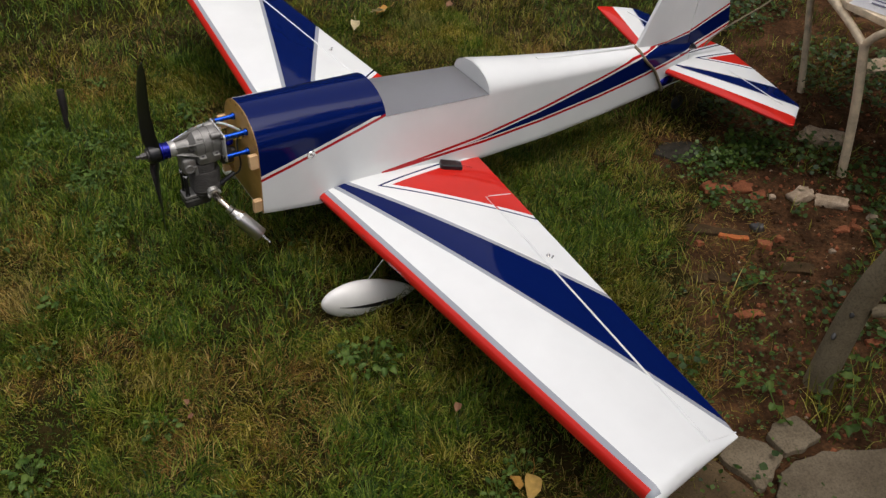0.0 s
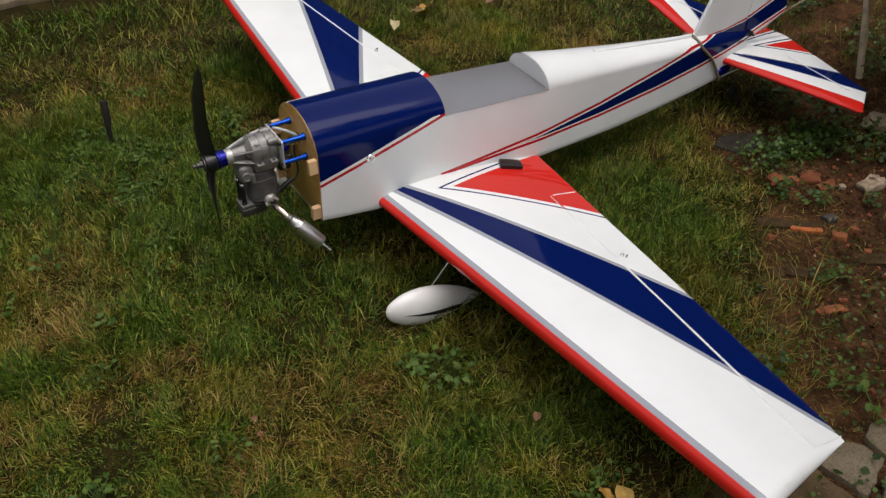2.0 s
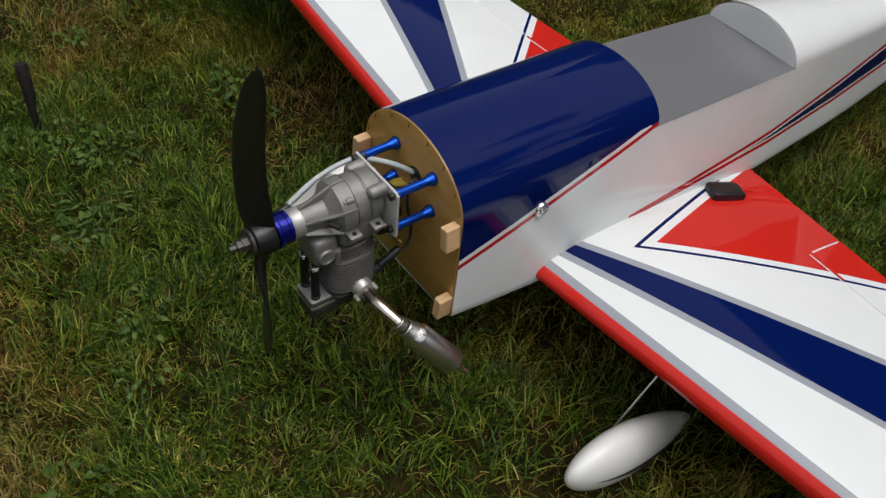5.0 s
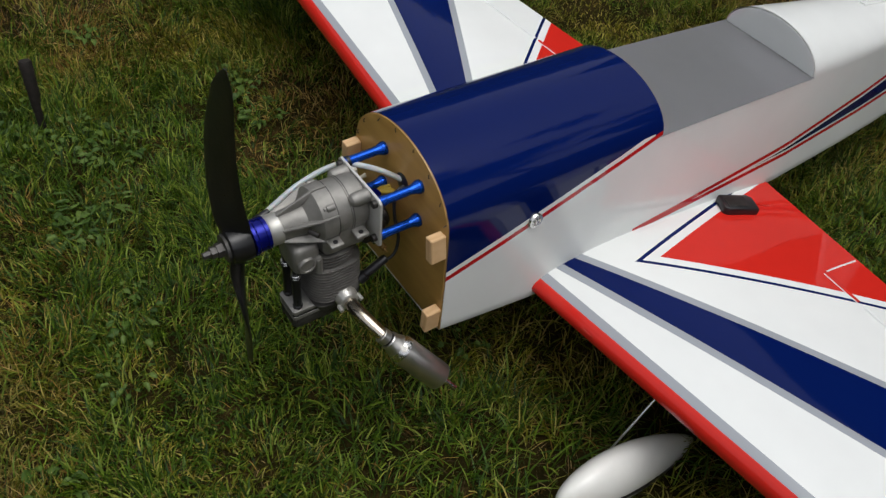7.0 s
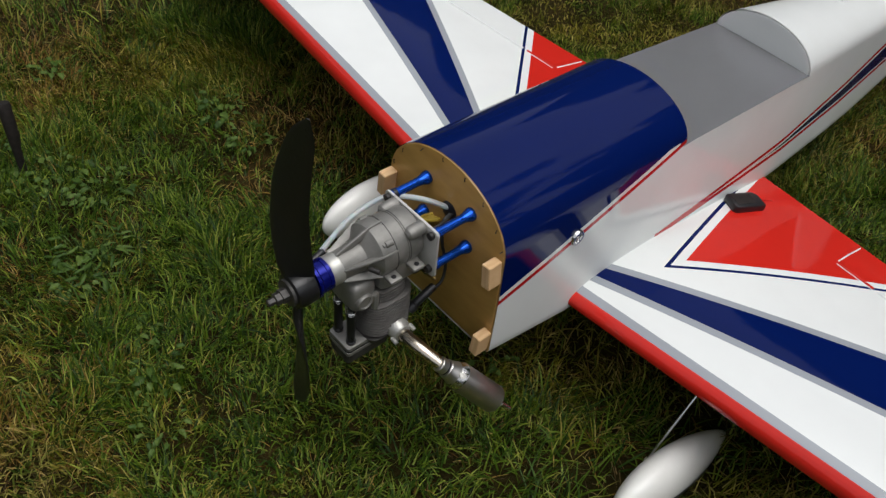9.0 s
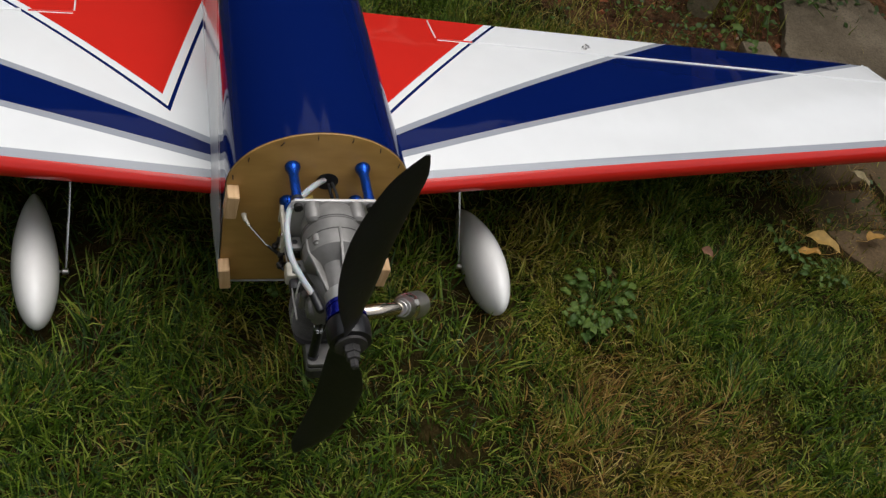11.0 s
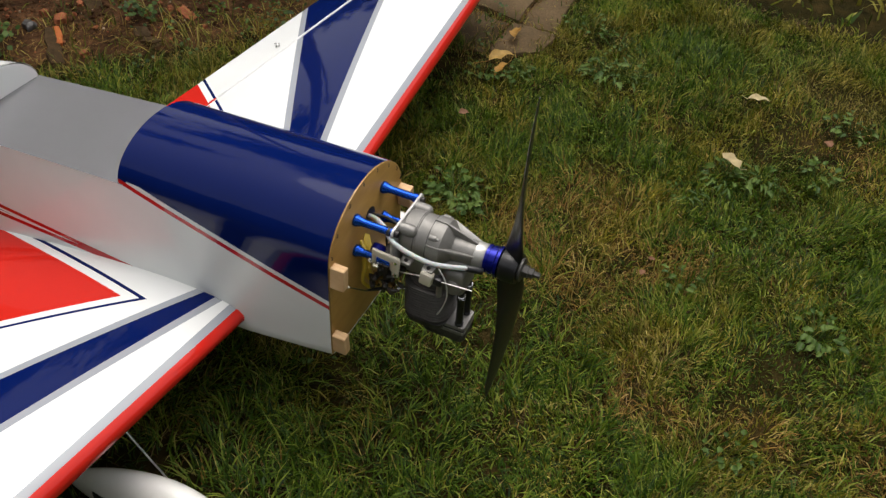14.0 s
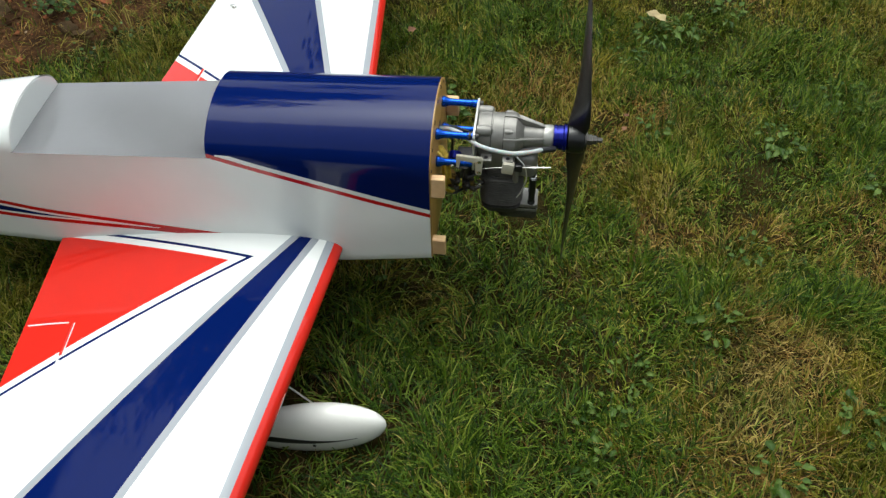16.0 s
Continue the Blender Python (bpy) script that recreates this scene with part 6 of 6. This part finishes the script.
# x, y, half sizes, kind (pale stone, brick, dark pebble, mossy stone)
RUBBLE = [(-1.925, 0.392, 0.15, 0.10, 0.050, 0), (-1.572, 0.592, 0.074, 0.048, 0.040, 0), (-1.632, 0.662, 0.094, 0.044, 0.036, 0), (-1.492, 0.545, 0.022, 0.018, 0.022, 0), (-2.55, 0.16, 0.16, 0.1, 0.04, 0), (-3.0, -0.2, 0.2, 0.15, 0.06, 0),
          (-1.357, 0.412, 0.050, 0.036, 0.034, 1), (-1.400, 0.443, 0.036, 0.030, 0.024, 1), (-1.447, 0.466, 0.056, 0.042, 0.034, 1), (-1.455, 0.521, 0.052, 0.030, 0.026, 1), (-1.292, 0.698, 0.042, 0.030, 0.026, 1), (-1.352, 0.702, 0.024, 0.018, 0.026, 1),
          (-1.132, 0.599, 0.022, 0.018, 0.016, 1), (-1.305, 0.786, 0.020, 0.016, 0.018, 1), (-1.083, 0.886, 0.014, 0.012, 0.016, 1), (-1.560, 0.768, 0.030, 0.022, 0.018, 1), (-1.600, 0.780, 0.034, 0.024, 0.018, 1), (-1.540, 0.762, 0.018, 0.016, 0.014, 1),
          (-1.679, 0.722, 0.032, 0.020, 0.016, 1), (-1.22, 1.128, 0.030, 0.020, 0.018, 1), (-1.275, 1.12, 0.026, 0.020, 0.016, 1), (-1.20, 1.078, 0.022, 0.016, 0.014, 1), (-1.030, 0.888, 0.070, 0.026, 0.011, 1), (-1.337, 0.632, 0.034, 0.026, 0.030, 2), (-1.244, 1.045, 0.026, 0.020, 0.022, 2),
          (-1.450, 0.817, 0.018, 0.014, 0.016, 0), (-1.682, 0.777, 0.030, 0.022, 0.022, 0), (-1.066, 0.745, 0.062, 0.038, 0.018, 3), (-1.015, 0.720, 0.050, 0.030, 0.016, 3), (-1.292, 0.820, 0.090, 0.046, 0.016, 3)]
for k, (x, y, a, b, c, kind) in enumerate(RUBBLE):
    chunk(["stone", "brick_fragment", "pebble", "stone"][kind], x, y, relief(x, y) + c * 0.10, (a, b, c), [M_STONE, M_BRICK, M_HEAD, M_MOSS][kind], ["pale rough stone half sunk in the soil", "broken orange-red brick fragment lying on the soil", "small dark grey pebble on the soil", "brown mossy stone sunk into the soil"][kind], ["stone", "brick", "stone", "stone"][kind], 300 + k, 150 + 23.0 * math.sin(2.3 * k))
# a whole brick sunk into the soil, mossy on top, with one freshly broken orange edge
buried = thing("sunken_brick", pose(-1.232, 0.571, 0.0, 0, 0, 137.8), "mossy brick sunk into the soil with a broken orange edge", "brick", "rubble in the bed")
bm = bmesh.new()
add_prism(bm, pose(0, 0, -0.062, 5, 0, 0), irregular(0, 0, [(-0.095, -0.036), (0.0, -0.034), (0.09, -0.036), (0.092, -0.006), (0.0, 0.0), (-0.09, -0.004)], random.Random(18), 0.007), 0.058, 0, 0.006)
part("body", bm, M_MOSS, buried)
bm = bmesh.new()
add_prism(bm, pose(0.045, -0.034, -0.042, 8, 0, 0), irregular(0, 0, [(-0.045, -0.007), (0.0, -0.010), (0.046, -0.006), (0.044, 0.010), (0.0, 0.006), (-0.042, 0.008)], random.Random(19), 0.002), 0.036, 0, 0.003)
part("broken_edge", bm, M_ORANGE, buried, "bright orange broken brick edge")
bm = bmesh.new()
add_prism(bm, pose(0, 0, -0.038, 0, 0, 0), irregular(0, 0, [(-1.333, 0.168), (-1.372, 0.262), (-1.455, 0.272), (-1.515, 0.246), (-1.522, 0.205), (-1.470, 0.158), (-1.395, 0.143)], random.Random(8), 0.006)[::-1], 0.030, 0, 0.004)
tagged(part("flat_stone", bm, M_DARKSTONE, None, "", 35), "flat dark earthy stone sunk into the lawn", "stone")
# finer grit, past counting
def grit(name, count, size, mat, label, seed):
    rg = random.Random(seed)
    verts, faces = [], []
    for k in range(count):
        x, y = rg.uniform(-2.6, -0.85), rg.uniform(0.0, 1.5)
        if inside_bed(x, y) < 0.02 + rg.random() * 0.2:
            continue
        s = size[0] + (size[1] - size[0]) * rg.random() ** 3
        m = pose(x, y, relief(x, y) + s * 0.3, rg.uniform(0, 360), rg.uniform(0, 360), rg.uniform(0, 360))
        o = len(verts)
        verts += [tuple(m @ (Vector(v) * s)) for v in ((1, 0, 0), (-0.8, 0.2, 0), (0, 1, 0.1), (0.1, -0.9, 0), (0, 0, 0.8), (0, 0, -0.8))]
        faces += [(o + i, o + j, o + h) for i, j, h in ((0, 2, 4), (2, 1, 4), (1, 3, 4), (3, 0, 4), (2, 0, 5), (1, 2, 5), (3, 1, 5), (0, 3, 5))]
    me = bpy.data.meshes.new(name)
    me.from_pydata(verts, [], faces)
    me.materials.append(mat)
    return tagged(new(name, me), label, "grit", "", "stuff")


grit("brick_grit", 2600, (0.0015, 0.011), M_BRICK, "reddish brick grit scattered over the soil", 9)
grit("soil_crumbs", 6500, (0.002, 0.010), M_SOIL, "dark crumbs of loose soil", 10)
grit("stone_chips", 420, (0.0015, 0.007), M_STONE, "pale stone chips scattered over the soil", 11)
blades("bed_litter", 2200, (-2.6, -0.5, -0.2, 1.6), (0.015, 0.055), (0.0008, 0.0018), (1.38, 0.12), 41, lambda x, y, r: y > bed_edge(x) - 0.1, M_STRAW, "dry stalks and litter lying on the bed")
blades("verge_grass", 16000, (-1.5, -0.2, 0.3, 1.25), (0.018, 0.050), (0.0012, 0.0028), (0.75, 0.35), 43, lambda x, y, r: (y > bed_edge(x) - 0.15) & (r.random(len(x)) < np.exp(-np.clip(y - bed_edge(x), 0, 9) / 0.09) * value_noise(x, y, 9.0, 56) * 1.3) & (bare_rubble(x, y) > 0.75), M_GRASS, "thin yellowing grass along the edge of the bed")
blades("verge_litter", 9000, (-1.5, -0.2, 0.3, 1.25), (0.015, 0.045), (0.0008, 0.0018), (1.35, 0.15), 44, lambda x, y, r: (np.abs(y - bed_edge(x)) < 0.22), M_DRY, "dry brown litter along the edge of the bed")
blades("bed_grass", 14000, (-2.8, -0.5, -0.6, 1.5), (0.03, 0.075), (0.0018, 0.0036), (0.6, 0.35), 42, lambda x, y, r: (y > bed_edge(x) - 0.05) & (value_noise(x, y, 4.0, 55) > 0.52 + 0.5 * (y - bed_edge(x) - 0.25)) & (y < 1.3) & (bare_rubble(x, y) > 1.25), M_GRASS, "thin tufts of grass in the bed")

def joint_keep(x, y, r):
    near_joint = np.minimum(np.minimum(np.abs(y - 1.289), np.abs(y - 1.488)), np.where(y < 1.5, np.abs(x + 0.238 - 0.014 * (y > 1.29)), 1))
    front = np.interp(x, [-0.6, -0.39, -0.27, -0.17, -0.10], [1.185, 1.09, 1.105, 1.136, 1.177])
    return (y > front - 0.03) & (r.random(len(x)) < np.exp(-(near_joint / 0.011) ** 2) + np.exp(-((y - front) / 0.022) ** 2) + 0.05)


blades("joint_grass", 9000, (-0.62, -0.06, 1.06, 1.55), (0.014, 0.040), (0.0010, 0.0022), (1.0, 0.3), 47, joint_keep, M_DRY, "dry grass in the joints of the paving")
blades("joint_moss", 5000, (-0.62, -0.06, 1.06, 1.55), (0.012, 0.034), (0.0012, 0.0026), (0.8, 0.3), 48, joint_keep, M_GRASS, "green grass in the joints of the paving")

# ---- iron peg in the lawn ----
bm = bmesh.new()
add_tube(bm, [(0.287, -0.831, -0.02), (0.286, -0.832, 0.06), (0.282, -0.838, 0.085), (0.279, -0.845, 0.148), (0.2785, -0.846, 0.153)], [0.006, 0.0085, 0.0115, 0.0125, 0.0105], 10)
tagged(part("peg", bm, M_STAKE, None, "", 50), "dark rusty peg driven into the lawn", "peg")

# ---- black box on the wing root ----
box = thing("receiver_box", AIR @ pose(-0.552, 0.137, wing_top(-0.552, 0.137, PANELS[1]) + 0.006, -3, 10, 160), "small black plastic box lying on the red wing root", "electronic box")
bm = bmesh.new()
add_prism(bm, pose(0, 0, -0.008), [(-0.032, -0.014), (-0.025, -0.019), (0.032, -0.019), (0.034, 0.011), (0.026, 0.019), (-0.028, 0.019)], 0.015, 0, 0.0035)
part("case", bm, M_BLACK, box, "black plastic case")
bm = bmesh.new()
add_box(bm, pose(-0.004, 0.0, 0.0073), (0.040, 0.024, 0.0012), 0.0004)
part("label_plate", bm, M_DARKMETAL, box, "dull dark marking plate")
bm = bmesh.new()
add_tube(bm, smooth_line([(0.034, 0.004, 0.0), (0.046, 0.002, 0.000), (0.056, 0.006, -0.004), (0.066, 0.002, -0.003)]), 0.0008, 6)
part("lead", bm, M_RED, box, "thin red lead")

# ---- small tree ----
tree = thing("small_tree", pose(-0.993, 1.146, 0), "small garden tree with a smooth grey-brown curved trunk", "tree")
bm = bmesh.new()
trunk_line = smooth_line([(0.0, 0.0, -0.05), (-0.002, 0.004, 0.10), (-0.004, 0.020, 0.30), (-0.02, 0.065, 0.50), (-0.04, 0.12, 0.75), (-0.07, 0.20, 1.2), (-0.08, 0.30, 1.8), (-0.05, 0.42, 2.4)], 5)
add_tube(bm, trunk_line, [0.036 - 0.018 * i / (len(trunk_line) - 1) for i in range(len(trunk_line))], 20)
part("trunk", bm, M_BARK, tree, "", 60)
for pts, r0 in (([(-0.005, 0.045, 0.26), (-0.06, 0.12, 0.30), (-0.15, 0.24, 0.42), (-0.30, 0.45, 0.75), (-0.4, 0.7, 1.3)], 0.016), ([(-0.07, 0.2, 1.2), (-0.2, 0.5, 1.7), (-0.35, 0.9, 2.3)], 0.014), ([(-0.075, 0.25, 1.5), (-0.35, 0.5, 1.95), (-0.75, 0.85, 2.5), (-1.0, 1.05, 2.95)], 0.016), ([(-0.06, 0.38, 2.2), (-0.2, 0.5, 2.6), (-0.5, 0.7, 3.0)], 0.012)):
    bm = bmesh.new()
    line = smooth_line(pts, 5)
    add_tube(bm, line, [r0 * (1 - 0.6 * i / (len(line) - 1)) for i in range(len(line))], 12)
    part("limb", bm, M_BARK, tree, "", 60)
for x, y, z in ((0.026, 0.022, 0.245), (0.033, 0.006, 0.165)):
    bm = bmesh.new()
    bmesh.ops.create_uvsphere(bm, u_segments=12, v_segments=8, radius=1, matrix=pose(x, y, z, 0, 60, 20) @ Matrix.Diagonal((0.010, 0.006, 0.004, 1)))
    part("knot", bm, M_HEAD, tree, "dark knot in the bark")


def crown_mesh(count, centre, radii, size, seed):
    r = random.Random(seed)
    verts, faces = [], []
    clumps = [(r.gauss(0, 0.5), r.gauss(0, 0.5), r.gauss(0, 0.45)) for _ in range(26)]
    for k in range(count):
        c = clumps[k % 26]
        p = [centre[i] + radii[i] * (c[i] + r.gauss(0, 0.17)) for i in range(3)]
        s = r.uniform(*size)
        m = pose(*p, r.uniform(-60, 60), r.uniform(-60, 60), r.uniform(0, 360)) @ Matrix.Diagonal((s, s, s, 1))
        o = len(verts)
        verts += [tuple(m @ Vector(v)) for v in ((0, 0, 0), (0.35, 0.3, 0.08), (1, 0, -0.1), (0.35, -0.3, 0.08))]
        faces.append((o, o + 1, o + 2, o + 3))
    me = bpy.data.meshes.new("crown")
    me.from_pydata(verts, [], faces)
    me.materials.append(M_HEDGE)
    return me


crown = new("crown", crown_mesh(8000, (-1.1, 1.25, 3.05), (1.0, 0.9, 0.7), (0.06, 0.11), 17))
crown.parent = tree
tagged(crown, "loose crown of small green leaves")

# ---- garden table ----
table = thing("garden_table", pose(0, 0, 0), "old cream-painted garden table with round legs, a printed sheet on top", "table")


def table_part(name, points, radius, label=""):
    bm = bmesh.new()
    line = smooth_line(points, 5)
    add_tube(bm, line, radius, 14)
    return part(name, bm, M_TABLE, table, label, 60)


table_part("leg", [(-2.132, 0.118, -0.03), (-2.136, 0.075, 0.16), (-2.142, 0.032, 0.33), (-2.146, 0.02, 0.495)], 0.0125, "worn round cream leg")
table_part("leg", [(-1.797, 0.572, -0.03), (-1.780, 0.545, 0.22), (-1.758, 0.512, 0.44)], 0.0145, "worn round cream leg")
table_part("leg", [(-2.62, 0.62, -0.03), (-2.58, 0.60, 0.25), (-2.54, 0.58, 0.495)], 0.0125, "worn round cream leg")
table_part("leg", [(-2.30, 1.10, -0.03), (-2.27, 1.03, 0.25), (-2.25, 0.96, 0.495)], 0.0125, "worn round cream leg")
table_part("brace", [(-1.758, 0.512, 0.43), (-1.775, 0.43, 0.468), (-1.800, 0.325, 0.503), (-1.83, 0.20, 0.53)], 0.0125, "slanting cream brace")
table_part("brace", [(-1.758, 0.512, 0.43), (-1.754, 0.545, 0.475), (-1.750, 0.60, 0.520)], 0.0125, "short slanting cream brace")
bm = bmesh.new()
add_prism(bm, pose(0, 0, 0.497), [(-1.775, 0.40), (-1.765, 0.86), (-2.28, 1.02), (-2.60, 0.60), (-2.18, -0.02), (-1.98, 0.08)], 0.022, 0, 0.004)
part("tabletop", bm, M_TABLE, table, "cream-painted tabletop", 30)
sheet = thing("paper_sheet", pose(-1.935, 0.485, 0.5205, 0, 0, 12), "printed white paper sheet lying on the table", "paper")
bm = bmesh.new()
loft(bm, [[(x, y, 0.001 + 0.004 * math.sin(x * 20) ** 2) for y in np.linspace(-0.105, 0.105, 7)] for x in np.linspace(-0.148, 0.148, 9)])
bmesh.ops.solidify(bm, geom=bm.faces[:], thickness=0.0004)
part("sheet", bm, M_PAPER, sheet)
for k in range(9):
    bm = bmesh.new()
    add_box(bm, pose(-0.12 + 0.028 * k, 0.0, 0.0068), (0.008, 0.15 - 0.02 * (k % 3), 0.0006))
    part("text_bar", bm, M_INK, sheet, "grey line of print")

# ---- tether rope ----
rope = thing("tether_rope", pose(0, 0, 0), "brown tether rope looped round the tail, tied to a table", "rope")
bm = bmesh.new()
loop = [(-1.330, 0.0, 0.124), (-1.335, 0.030, 0.112), (-1.352, 0.0455, 0.085), (-1.40, 0.044, 0.040), (-1.455, 0.038, -0.040), (-1.462, 0.028, -0.054), (-1.462, -0.028, -0.054), (-1.455, -0.038, -0.040), (-1.40, -0.044, 0.040), (-1.352, -0.0455, 0.085), (-1.335, -0.030, 0.112), (-1.330, 0.0, 0.124)]
add_tube(bm, [AIR @ p for p in smooth_line(loop, 5)], 0.0048, 10)
part("loop", bm, M_RUBBERBAND, rope, "rope loop round the fuselage")
bm = bmesh.new()
add_tube(bm, smooth_line([AIR @ Vector((-1.455, 0.034, -0.050)), AIR @ Vector((-1.50, 0.030, -0.046)), AIR @ Vector((-1.56, 0.01, -0.043)), AIR @ Vector((-1.66, -0.03, -0.03)), (-1.76, -0.03, 0.235), (-1.90, 0.035, 0.345), (-2.02, 0.06, 0.43), (-2.125, 0.03, 0.485)], 6), 0.0032, 8)
part("line", bm, M_RUBBERBAND, rope, "taut line to the table leg")


# ---- unseen hedges, added to hold back low sky light and darken reflections ----
def hedge(name, a, b, height, seed):
    r = random.Random(seed)
    root = thing(name, pose(0, 0, 0), "unseen dense dark green hedge added to block low sky light", "hedge", "hedges round the garden")
    a, b = Vector(a), Vector(b)
    d = (b - a).normalized()
    nrm = Vector((-d.y, d.x, 0))
    # One closed dark green surface, darker than most leaves scattered over it.
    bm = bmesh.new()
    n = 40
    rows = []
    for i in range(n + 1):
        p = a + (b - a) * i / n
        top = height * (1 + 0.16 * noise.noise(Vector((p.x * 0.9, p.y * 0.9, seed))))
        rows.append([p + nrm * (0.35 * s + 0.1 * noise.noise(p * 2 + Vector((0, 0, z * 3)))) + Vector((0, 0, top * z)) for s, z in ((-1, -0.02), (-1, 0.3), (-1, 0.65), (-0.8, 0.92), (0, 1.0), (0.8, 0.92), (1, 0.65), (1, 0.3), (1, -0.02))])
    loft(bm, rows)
    part("hedge_shell", bm, M_HEDGECORE, root, "solid dark green surface under the leaves", 60)
    verts, faces = [], []
    for k in range(2600):
        i = r.randrange(n)
        row = rows[i]
        j = r.randrange(len(row) - 1)
        u, v = r.random(), r.random()
        p = row[j].lerp(row[j + 1], u).lerp(rows[i + 1][j].lerp(rows[i + 1][j + 1], u), v)
        s = r.uniform(0.08, 0.18)
        m = pose(p.x + r.gauss(0, 0.06), p.y + r.gauss(0, 0.06), p.z + r.gauss(0, 0.08), r.uniform(0, 360), r.uniform(0, 360), r.uniform(0, 360)) @ Matrix.Diagonal((s, s, s, 1))
        o = len(verts)
        verts += [tuple(m @ Vector(q)) for q in ((0, 0, 0), (0.4, 0.32, 0.08), (1, 0, -0.1), (0.4, -0.32, 0.08))]
        faces.append((o, o + 1, o + 2, o + 3))
    me = bpy.data.meshes.new("foliage")
    me.from_pydata(verts, [], faces)
    me.materials.append(M_HEDGE)
    ob = new("foliage", me)
    ob.parent = root
    return root


hedge("hedge", (-7, -5.2, 0), (6, -5.2, 0), 3.3, 1)
hedge("hedge", (6, -5.6, 0), (6, 6.5, 0), 2.4, 2)
hedge("hedge", (6.4, 6.2, 0), (-7, 6.2, 0), 2.4, 3)
hedge("hedge", (-7, 6.6, 0), (-7, -5.6, 0), 5.6, 4)
